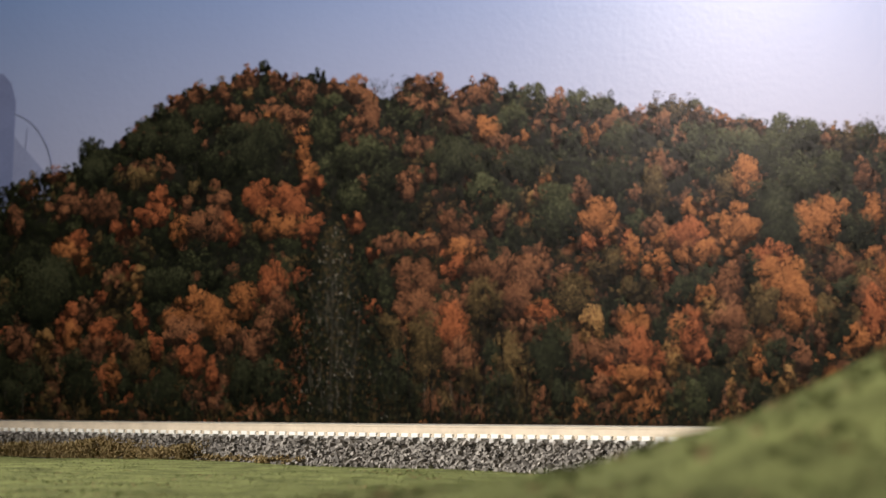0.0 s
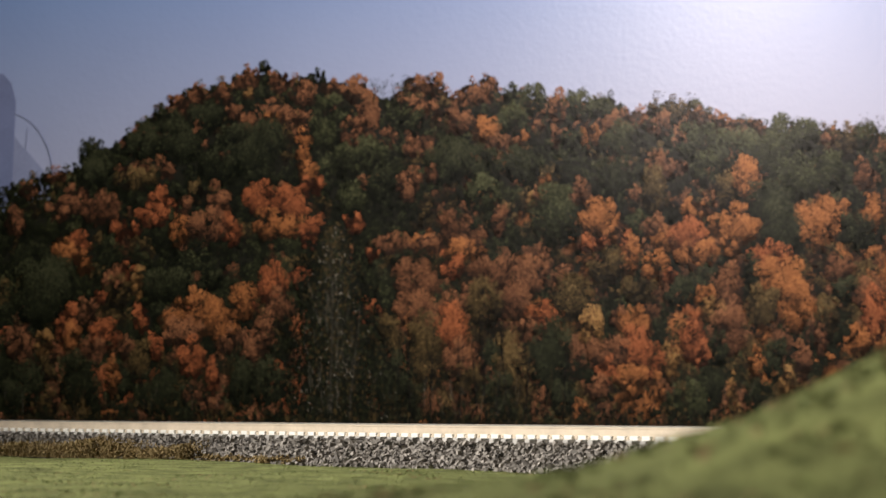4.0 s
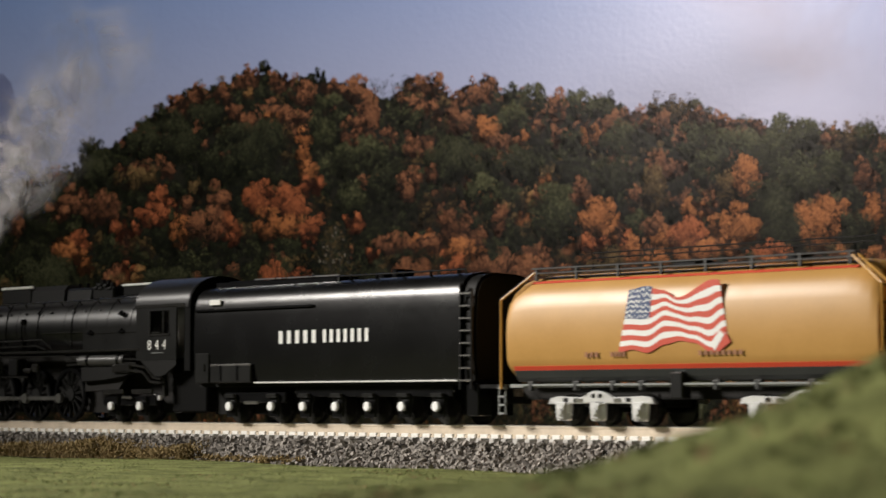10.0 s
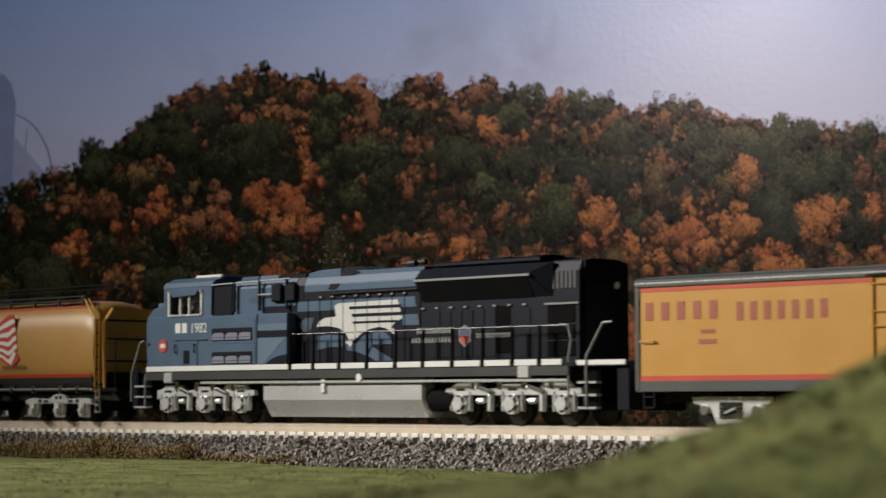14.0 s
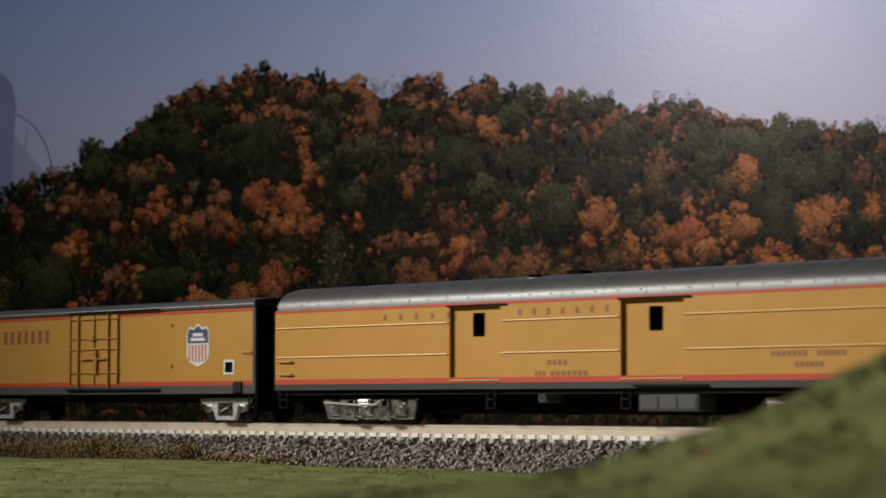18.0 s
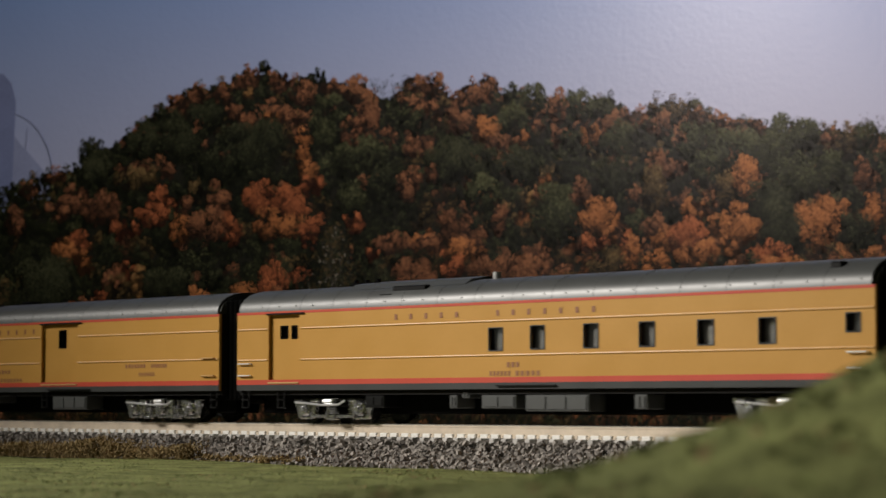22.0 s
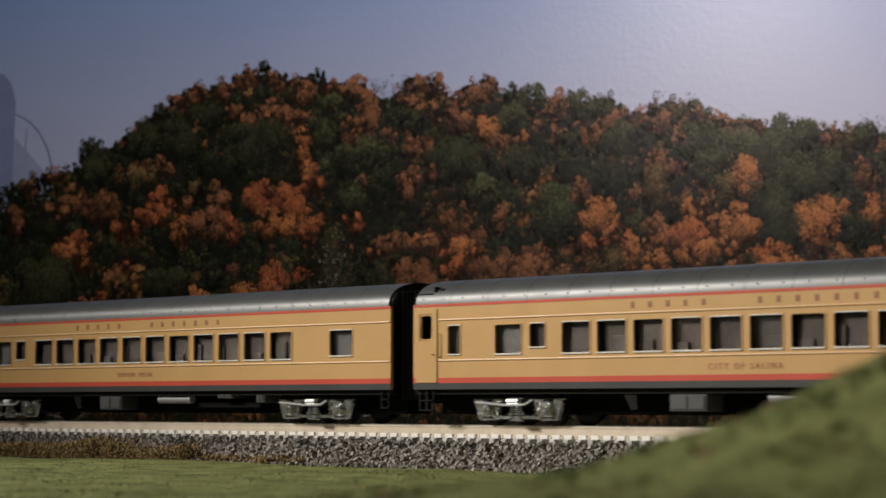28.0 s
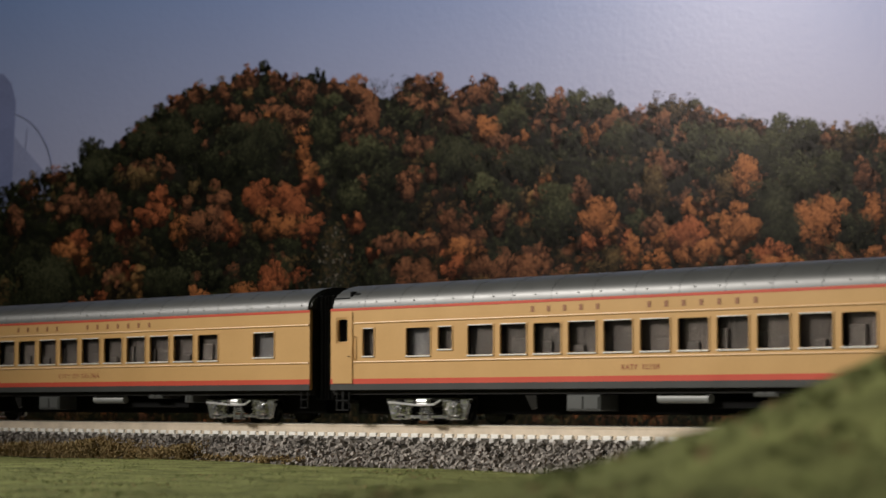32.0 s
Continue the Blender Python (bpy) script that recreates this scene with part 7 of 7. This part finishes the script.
def backdrop():
    sky = bpy.data.materials.new("printed_sky")
    sky.use_nodes = True
    nt = sky.node_tree
    b = nt.nodes["Principled BSDF"]
    co = nt.nodes.new("ShaderNodeTexCoord")
    sep = nt.nodes.new("ShaderNodeSeparateXYZ")
    nt.links.new(co.outputs["Generated"], sep.inputs[0])
    ramp = nt.nodes.new("ShaderNodeValToRGB")
    e = ramp.color_ramp.elements
    e[0].position, e[0].color = 0.30, (0.370, 0.398, 0.530, 1)
    e[1].position, e[1].color = 0.80, (0.092, 0.200, 0.450, 1)
    mixed = nt.nodes.new("ShaderNodeMath")
    mixed.operation = "MULTIPLY_ADD"
    mixed.inputs[1].default_value = -0.30
    nt.links.new(sep.outputs[0], mixed.inputs[0])
    nt.links.new(sep.outputs[2], mixed.inputs[2])
    nt.links.new(mixed.outputs[0], ramp.inputs[0])
    n = nt.nodes.new("ShaderNodeTexNoise")
    n.inputs["Scale"].default_value, n.inputs["Detail"].default_value = 5, 4
    nt.links.new(co.outputs["Object"], n.inputs["Vector"])
    mx = nt.nodes.new("ShaderNodeMix")
    mx.data_type, mx.blend_type = "RGBA", "SOFT_LIGHT"
    mx.inputs[0].default_value = 0.25
    nt.links.new(ramp.outputs[0], mx.inputs[6])
    nt.links.new(n.outputs["Fac"], mx.inputs[7])
    nt.links.new(mx.outputs[2], b.inputs["Base Color"])
    b.inputs["Roughness"].default_value = 0.40
    b.inputs["Specular IOR Level"].default_value = 0.36
    g = nt.nodes.new("ShaderNodeTexNoise")
    g.inputs["Scale"].default_value, g.inputs["Detail"].default_value = 430, 5
    nt.links.new(co.outputs["Object"], g.inputs["Vector"])
    bp = nt.nodes.new("ShaderNodeBump")
    bp.inputs["Distance"].default_value, bp.inputs["Strength"].default_value = 0.00007, 1.0
    nt.links.new(g.outputs["Fac"], bp.inputs["Height"])
    rip = nt.nodes.new("ShaderNodeTexNoise")
    rip.inputs["Scale"].default_value, rip.inputs["Detail"].default_value = 230, 3
    nt.links.new(co.outputs["Object"], rip.inputs["Vector"])
    bp2 = nt.nodes.new("ShaderNodeBump")
    bp2.inputs["Distance"].default_value, bp2.inputs["Strength"].default_value = 0.00013, 1.0
    nt.links.new(rip.outputs["Fac"], bp2.inputs["Height"])
    nt.links.new(bp.outputs[0], bp2.inputs["Normal"])
    nt.links.new(bp2.outputs[0], b.inputs["Normal"])
    # the board, turned to face the layout's front corner
    bm = box(-0.335, 0.42, 0.0, 0.006, -0.040, 0.33, 0.0008)
    bo = finish("backdrop", bm, sky)
    bo.matrix_world = Matrix.Translation(at(0, BOARD, 0)) @ Matrix.Rotation(radians(YAW), 4, "Z")
    tagged(bo, "glossy printed backdrop board of a blue sky over an autumn hill", "backdrop", kind="structure")
    rng = np.random.default_rng(21)
    d = Dabs()
    # flat grey-blue silhouette and thin lines at the board's left edge
    slate = ink("slate_tone", (0.130, 0.165, 0.300), False)
    haze = ink("pale_slate_tone", (0.185, 0.225, 0.365), False)
    for nm, pts, mat, lift in (("printed_tank", [(-330, 196), (-243, 189), (-238.5, 184), (-235.8, 174), (-237.2, 132), (-238, 112), (-330, 112)], slate, 0.00022),
                               ("printed_tank", [(-330, 156), (-237.3, 156), (-233, 150), (-227, 143.5), (-221, 136.5), (-217.5, 130), (-216, 118), (-330, 110)], haze, 0.00016)):
        bm = bmesh.new()
        slab([(x * MM, z * MM) for x, z in pts], -lift, 0.0002, bm)
        finish(nm, bm, mat, bo)
    arc = [(-240 + 25 * math.sin(a), -0.0002 / MM, 131 + 36 * math.cos(a)) for a in [0.15 + 1.38 * i / 12 for i in range(13)]]
    finish("printed_rail", bars([[c * MM for c in p] for p in arc], 0.0004, None, 5), haze, bo)
    finish("printed_rail", bars([[c * MM for c in p] for p in [(-229, -0.2, 159), (-230, -0.2, 147)]], 0.00035, None, 5), haze, bo)
    # the hill's dark ground tone under the trees
    bm = bmesh.new()
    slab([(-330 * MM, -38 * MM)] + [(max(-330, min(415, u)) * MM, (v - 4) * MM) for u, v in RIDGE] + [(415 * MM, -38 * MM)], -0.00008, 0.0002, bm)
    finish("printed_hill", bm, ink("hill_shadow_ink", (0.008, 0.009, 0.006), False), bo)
    # rows of dim crowns from the ridge down; lower trees overlap higher ones
    step = 7.0
    rows = int((205 + 24) / step)
    for k in range(rows):
        v0 = 205 - k * step
        near = 1 - max(0, v0) / 205
        u = -345.0
        while u < 425:
            size = 5.2 + 3.2 * near
            uu, vv = u + rng.uniform(-3, 3), v0 + rng.uniform(-3.2, 3.2)
            if vv < hill_top(uu) + 3:
                r = size * rng.uniform(0.7, 1.25)
                tall = rng.uniform(0.9, 1.3) if near < 0.6 else rng.uniform(1.0, 1.7)
                vv = min(vv, hill_top(uu) - r * tall * 0.92 + rng.uniform(-0.5, 2.0))
                shown = -262 < uu < 262 and vv > -14
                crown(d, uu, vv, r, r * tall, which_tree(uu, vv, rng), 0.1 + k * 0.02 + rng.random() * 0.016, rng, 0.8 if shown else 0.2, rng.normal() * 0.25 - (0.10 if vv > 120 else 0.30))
            u += size * rng.uniform(0.9, 1.45)
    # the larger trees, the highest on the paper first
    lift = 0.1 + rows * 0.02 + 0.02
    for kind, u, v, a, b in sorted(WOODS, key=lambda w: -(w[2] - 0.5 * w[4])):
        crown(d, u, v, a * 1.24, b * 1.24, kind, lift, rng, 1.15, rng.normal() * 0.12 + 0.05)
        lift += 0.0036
    # bare wispy tops on the skyline
    for u in (-38, -33, -27, -22, 118, 137, 232, 240):
        n = 26
        d.dabs(u + rng.normal(0, 2.0, n), hill_top(u) + rng.uniform(-6, 7.5, n), lift, 0.45, 0.45, "olive" if u > 0 else "moss", 1, rng)
        d.stroke(u, hill_top(u) - 9, u + rng.uniform(-1, 1), hill_top(u) + 4, 0.25, lift, "olive", 0, rng)
    # the tall dark poplar with pale flecks: dark mass, leaf, then rising pale twigs
    lift += 0.02
    for kind, n, tone, small, large, wide in (("pine", 5200, 0.05, 0.6, 1.4, 1.0), ("moss", 900, 0.8, 0.35, 0.7, 0.95), ("olive", 800, 0.9, 0.35, 0.7, 1.1), ("bark", 240, 0.8, 0.22, 0.40, 1.0), ("bark", 150, 1.9, 0.22, 0.42, 0.8)):
        v = rng.uniform(-6, 104, n)
        w = (4.0 + 31 * (1 - np.maximum(0, v) / 104) ** 0.7) * wide
        s = rng.uniform(small, large, n)
        d.dabs(-60 + rng.normal(0, 0.46, n) * w + np.where(v < 40, 4, 0), v, lift + rng.random(n) * 0.01, s, s * rng.uniform(0.9, 2.0, n), kind, tone + rng.normal(0, 0.2, n), rng)
        lift += 0.012
    for i in range(46):
        v = rng.uniform(-4, 84)
        w = 2.0 + 15 * (1 - max(0, v) / 104) ** 0.6
        u = -60 + rng.normal() * w * 0.5
        d.stroke(u, v, u + (u + 58) * 0.12 + rng.normal() * 1.2, v + rng.uniform(5, 13), 0.20, lift, "bark", rng.uniform(0.6, 1.3), rng)
    # thin dark stems low on the slope, pale wisps between them
    for u, v1, lean in ((-7, 48, 2), (24, 62, -3), (29, 52, 4), (20, 42, -4), (-62, 96, 2), (-52, 60, 6), (44, 34, 3), (66, 40, 2), (10, 44, -2), (-26, 52, 3), (-17, 40, -2), (36, 56, -5)):
        d.stroke(u, -8, u + lean, v1, 0.55, lift + 0.004, "bark", 0.05 if u > -50 else 0.5, rng)
        for j in range(5):
            k = rng.uniform(0.4, 0.95)
            d.stroke(u + lean * k, -8 + (v1 + 8) * k, u + lean * k + rng.normal() * 5, -8 + (v1 + 8) * k + rng.uniform(5, 12), 0.25, lift + 0.005, "bark", 0.05, rng)
    for i in range(150):
        u = rng.uniform(-30, 60) if i % 2 else rng.uniform(-240, 235)
        v = rng.uniform(-8, 14)
        d.stroke(u, v, u + rng.normal() * 1.5, v + rng.uniform(4, 13), 0.16, lift + 0.006, "olive" if i % 3 else "bark", rng.uniform(0.5, 1.1), rng)
    # dark brush along the foot of the hill
    lift += 0.01
    for kind, n, tone in (("pine", 1700, 0.1), ("olive", 700, 0.2), ("moss", 400, 0.3), ("olive", 260, 0.9)):
        s = rng.uniform(0.6, 1.6, n)
        d.dabs(rng.uniform(-262, 262, n), -11 + np.abs(rng.normal(0, 9, n)), lift + rng.random(n) * 0.01, s * 0.8, s * 1.4, kind, tone, rng)
    verts = place_on_board(np.concatenate(d.verts))
    index = np.concatenate(d.index)
    me = bpy.data.meshes.new("printed_trees")
    n = len(index)
    me.vertices.add(n * 4)
    me.vertices.foreach_set("co", verts.ravel())
    me.loops.add(n * 4)
    me.loops.foreach_set("vertex_index", np.arange(n * 4))
    me.polygons.add(n)
    me.polygons.foreach_set("loop_start", np.arange(0, n * 4, 4))
    for one in d.mats:
        me.materials.append(one)
    me.polygons.foreach_set("material_index", index)
    me.update(calc_edges=True)
    o = new("printed_trees", me)
    o.parent = bo
    o.matrix_parent_inverse = bo.matrix_world.inverted()
    tagged(o, "printed autumn woods in orange, rust and dark green", kind="stuff")


backdrop()


# ---- smoke from the stack: wavy translucent wisps ----
def smoke_material(name, colour, thick, scale, lo, hi):
    m = bpy.data.materials.new(name)
    m.use_nodes = True
    nt = m.node_tree
    nt.nodes.clear()
    out = nt.nodes.new("ShaderNodeOutputMaterial")
    uv = nt.nodes.new("ShaderNodeTexCoord")
    sub = nt.nodes.new("ShaderNodeVectorMath")
    sub.operation = "SUBTRACT"
    sub.inputs[1].default_value = (0.5, 0.5, 0)
    nt.links.new(uv.outputs["UV"], sub.inputs[0])
    ln = nt.nodes.new("ShaderNodeVectorMath")
    ln.operation = "LENGTH"
    nt.links.new(sub.outputs[0], ln.inputs[0])
    edge = nt.nodes.new("ShaderNodeMapRange")
    edge.interpolation_type = "SMOOTHSTEP"
    for k, v in (("From Min", 0.5), ("From Max", 0.12), ("To Min", 0.0), ("To Max", 1.0)):
        edge.inputs[k].default_value = v
    n1 = nt.nodes.new("ShaderNodeTexNoise")
    n1.inputs["Scale"].default_value, n1.inputs["Detail"].default_value, n1.inputs["Distortion"].default_value = scale, 6, 1.1
    n1.noise_dimensions = "4D"
    which = nt.nodes.new("ShaderNodeObjectInfo")
    apart = nt.nodes.new("ShaderNodeMath")
    apart.operation = "MULTIPLY"
    apart.inputs[1].default_value = 40.0
    nt.links.new(which.outputs["Random"], apart.inputs[0])
    nt.links.new(apart.outputs[0], n1.inputs["W"])
    nt.links.new(uv.outputs["Object"], n1.inputs["Vector"])
    wisps = nt.nodes.new("ShaderNodeMapRange")
    for k, v in (("From Min", lo), ("From Max", hi), ("To Min", 0.0), ("To Max", thick)):
        wisps.inputs[k].default_value = v
    nt.links.new(n1.outputs["Fac"], wisps.inputs["Value"])
    nt.links.new(ln.outputs["Value"], edge.inputs["Value"])
    mul = nt.nodes.new("ShaderNodeMath")
    mul.operation = "MULTIPLY"
    nt.links.new(edge.outputs[0], mul.inputs[0])
    nt.links.new(wisps.outputs[0], mul.inputs[1])
    d = nt.nodes.new("ShaderNodeBsdfDiffuse")
    d.inputs[0].default_value = (*colour, 1)
    tl = nt.nodes.new("ShaderNodeBsdfTranslucent")
    tl.inputs[0].default_value = (*colour, 1)
    both = nt.nodes.new("ShaderNodeMixShader")
    nt.links.new(d.outputs[0], both.inputs[1])
    nt.links.new(tl.outputs[0], both.inputs[2])
    tr = nt.nodes.new("ShaderNodeBsdfTransparent")
    mix = nt.nodes.new("ShaderNodeMixShader")
    nt.links.new(mul.outputs[0], mix.inputs[0])
    nt.links.new(tr.outputs[0], mix.inputs[1])
    nt.links.new(both.outputs[0], mix.inputs[2])
    nt.links.new(mix.outputs[0], out.inputs[0])
    return m


def wisp(parent, w, h, mat, seed, bend=0.0):
    """A rippled sheet of smoke w by h millimetres, centred on its origin, its face turned to -y."""
    nx, nz = 14, 18
    me = bpy.data.meshes.new("wisp")
    verts = []
    for j in range(nz + 1):
        for i in range(nx + 1):
            u, v = i / nx - 0.5, j / nz - 0.5
            dx = bend * (v + 0.5) ** 2 + 0.16 * w * noise.noise(Vector((u * 1.5, v * 4, seed))) * (0.4 + v + 0.5)
            dy = 0.10 * w * noise.noise(Vector((u * 3, v * 3, seed + 7.3)))
            verts.append(((u * w * (0.75 + 0.5 * (v + 0.5)) + dx) * MM, dy * MM, v * h * MM))
    faces = [(j * (nx + 1) + i, j * (nx + 1) + i + 1, (j + 1) * (nx + 1) + i + 1, (j + 1) * (nx + 1) + i) for j in range(nz) for i in range(nx)]
    me.from_pydata(verts, [], faces)
    layer = me.uv_layers.new(name="UVMap")
    for lp in me.loops:
        k = lp.vertex_index
        layer.data[lp.index].uv = ((k % (nx + 1)) / nx, (k // (nx + 1)) / nz)
    me.polygons.foreach_set("use_smooth", [True] * len(me.polygons))
    me.materials.append(mat)
    me.update()
    ob = new("wisp", me)
    ob.parent = parent
    return ob


PLUME = tagged(new("smoke_plume"), "pale grey smoke plume above the steam locomotive's stack", "smoke")
S_DENSE = smoke_material("dense_pale_smoke", (0.88, 0.87, 0.92), 0.92, 90, 0.42, 0.60)
S_MID = smoke_material("pale_smoke", (0.87, 0.86, 0.91), 0.80, 60, 0.42, 0.64)
S_THIN = smoke_material("thin_smoke", (0.90, 0.88, 0.87), 0.46, 40, 0.42, 0.70)
S_DARK = smoke_material("dark_smudge", (0.16, 0.15, 0.15), 0.34, 14, 0.42, 0.72)
S_PINK = smoke_material("hanging_haze", (0.50, 0.42, 0.39), 0.46, 16, 0.38, 0.66)
# puffs from the stack's mouth upwards: thing, height, offset to the side, offset in depth
WISPS = []
for i in range(18):
    k = i / 17
    size = 19 + 48 * k
    side = ((i * 0.618) % 1 - 0.5) * size * 0.55
    WISPS.append((wisp(PLUME, size * (1.0 if i % 3 else 0.7), 22 + 44 * k, S_DENSE if k < 0.62 else S_MID if k < 0.82 else S_THIN, 1.0 + 3.7 * i, 0.15 * size), 11 + 96 * k ** 1.2, side, ((i * 0.382) % 1 - 0.5) * 16))
HAZE = tagged(new("smoke_haze"), "thin drifting smoke and dark smudges before the backdrop", "smoke")
# one pale haze sheet and three dark grey ones
DRIFT = [(wisp(HAZE, 150, 110, S_PINK, 31.0), 1), (wisp(HAZE, 110, 80, S_DARK, 37.0), 2), (wisp(HAZE, 60, 74, S_DARK, 41.0), 3), (wisp(HAZE, 70, 70, S_DARK, 47.0), 4)]
HAZE.matrix_world = Matrix.Translation(at(0, 1.12, 0)) @ Matrix.Rotation(radians(YAW), 4, "Z")


def smoke_runs():
    stack = (118.4 + 44) * MM
    walk(PLUME, [(t / 4, pose(stack - travel(t / 4), 0, 0.0575, 0, 0, YAW)) for t in range(0, 129)])
    # the plume trails back at first and stands up later
    slopes = ((0, 1.0), (5.5, 0.95), (6.4, 0.92), (7.0, 0.90), (7.5, 0.70), (8.0, 0.52), (8.5, 0.40), (9.0, 0.42), (10, 0.5), (32, 0.5))
    for i, (ob, z, side, away) in enumerate(WISPS):
        rows = []
        for k in range(0, 65):
            t = k / 2
            q = t * (1.5 + 0.11 * i) + i * 1.7
            far = 0.3 + z / 60
            lean = float(np.interp(t, [p for p, v in slopes], [v for p, v in slopes]))
            x = lean * z * (0.14 + 0.64 * min(1.4, z / 60)) - 1 + side + 2.0 * far * math.sin(q)
            tilt = math.degrees(math.atan(lean)) * 0.8 + 6 * math.sin(q * 0.9)
            rows.append((t, pose(x * MM, away * MM, (z + 1.6 * far * math.sin(q * 1.3 + 1)) * MM, 5 * math.sin(q * 0.7), tilt, -20 + 14 * math.sin(q * 0.6))))
        walk(ob, rows)
    paths = {1: [(0, 700, 210), (5.5, 480, 215), (7.5, 330, 222), (9, 205, 222), (10.5, 205, 236), (12.5, 190, 275), (15, 180, 380), (32, 180, 620)],
             2: [(0, 700, 200), (9, 420, 190), (10.5, 210, 185), (12, 120, 190), (13, 66, 196), (14.5, 20, 210), (17.5, -30, 370), (32, -30, 620)],
             3: [(0, 720, 260), (9, 420, 215), (11.5, 140, 205), (13, 27, 205), (14.5, -10, 220), (17.5, -40, 370), (32, -30, 640)],
             4: [(0, 560, 420), (8, 120, 390), (11, -60, 270), (12, -110, 232), (13, -128, 205), (14.5, -150, 190), (17.5, -180, 380), (32, -150, 640)]}
    for ob, k in DRIFT:
        walk(ob, [(t, pose(x * 0.9 * MM, 0.01 * k, z * 0.9 * MM, 0, 8 * math.sin(t + k), 0)) for t, x, z in paths[k]])


# ---- how far the train has come, time by time ----
TRAVEL = [(0.0, -0.5604), (5.5, 0.0055), (6.5, 0.1083), (7.5, 0.2135), (8.5, 0.3202), (9.5, 0.4237), (10.5, 0.5253), (11.5, 0.6259), (12.5, 0.7218),
          (13.5, 0.8121), (14.5, 0.9069), (16.5, 1.1078), (17.5, 1.2075), (18.0, 1.2572), (18.5, 1.3062), (19.0, 1.3510), (19.5, 1.3912), (20.0, 1.4270),
          (20.5, 1.4614), (21.0, 1.4984), (21.5, 1.5383), (22.0, 1.5804), (22.5, 1.6240), (23.0, 1.6685), (23.5, 1.7134), (24.0, 1.7582), (24.5, 1.8015),
          (25.0, 1.8401), (25.5, 1.8779), (27.5, 2.0413), (28.5, 2.1349), (29.5, 2.2200), (30.5, 2.3088), (31.5, 2.3940), (32.0, 2.4334)]


def travel(t):
    """Smooth run between the known places (Hermite slopes)."""
    n = len(TRAVEL)
    for i in range(n - 1):
        (t0, a), (t1, b) = TRAVEL[i], TRAVEL[i + 1]
        if t <= t1 or i == n - 2:
            m0 = (b - TRAVEL[i - 1][1]) / (t1 - TRAVEL[i - 1][0]) if i else (b - a) / (t1 - t0)
            m1 = (TRAVEL[i + 2][1] - a) / (TRAVEL[i + 2][0] - t0) if i < n - 2 else (b - a) / (t1 - t0)
            k, h = (t - t0) / (t1 - t0), t1 - t0
            return (2 * k ** 3 - 3 * k * k + 1) * a + (k ** 3 - 2 * k * k + k) * h * m0 + (3 * k * k - 2 * k ** 3) * b + (k ** 3 - k * k) * h * m1


def turning(t):
    """Angle of the driving wheels; the train runs towards -x."""
    return -travel(t) / 0.0111


def motions():
    for car, s0 in CARS:
        walk(car, [(t / 4, pose(s0 - travel(t / 4), 0, 0)) for t in range(0, 129)])
    # driving wheels, rods and crosshead while the engine is near; then they stand, out of sight
    times = [0.0] + [4 + i / 10 for i in range(0, 91)] + [32.0]
    crank = 4.6 * MM
    last = turning(13.0)

    def angle(t):
        if t <= 4:
            return turning(4.0)
        return turning(t) if t <= 13 else last
    pins = {t: (crank * -math.sin(angle(t)), -crank * math.cos(angle(t))) for t in times}
    for e, x, r in SPIN:
        walk(e, [(t, Matrix.Translation((x * MM, 0, r * MM)) @ Matrix.Rotation(angle(t), 4, "Y")) for t in times])
    z0 = 11.1 * MM
    walk(SIDE_ROD, [(t, pose(64.9 * MM + pins[t][0], 0, z0 + pins[t][1])) for t in times])
    rows, slides = [], []
    for t in times:
        px, pz = 90.8 * MM + pins[t][0], z0 + pins[t][1]
        dz = pz - 14.2 * MM
        far = math.sqrt((40 * MM) ** 2 - dz * dz)
        rows.append((t, Matrix.Translation((px, 0, pz)) @ Matrix.Rotation(math.atan2(14.2 * MM - pz, far), 4, "Y")))
        slides.append((t, pose(px - far, 0, 14.2 * MM)))
    walk(MAIN_ROD, rows)
    walk(CROSSHEAD, slides)
    smoke_runs()


motions()
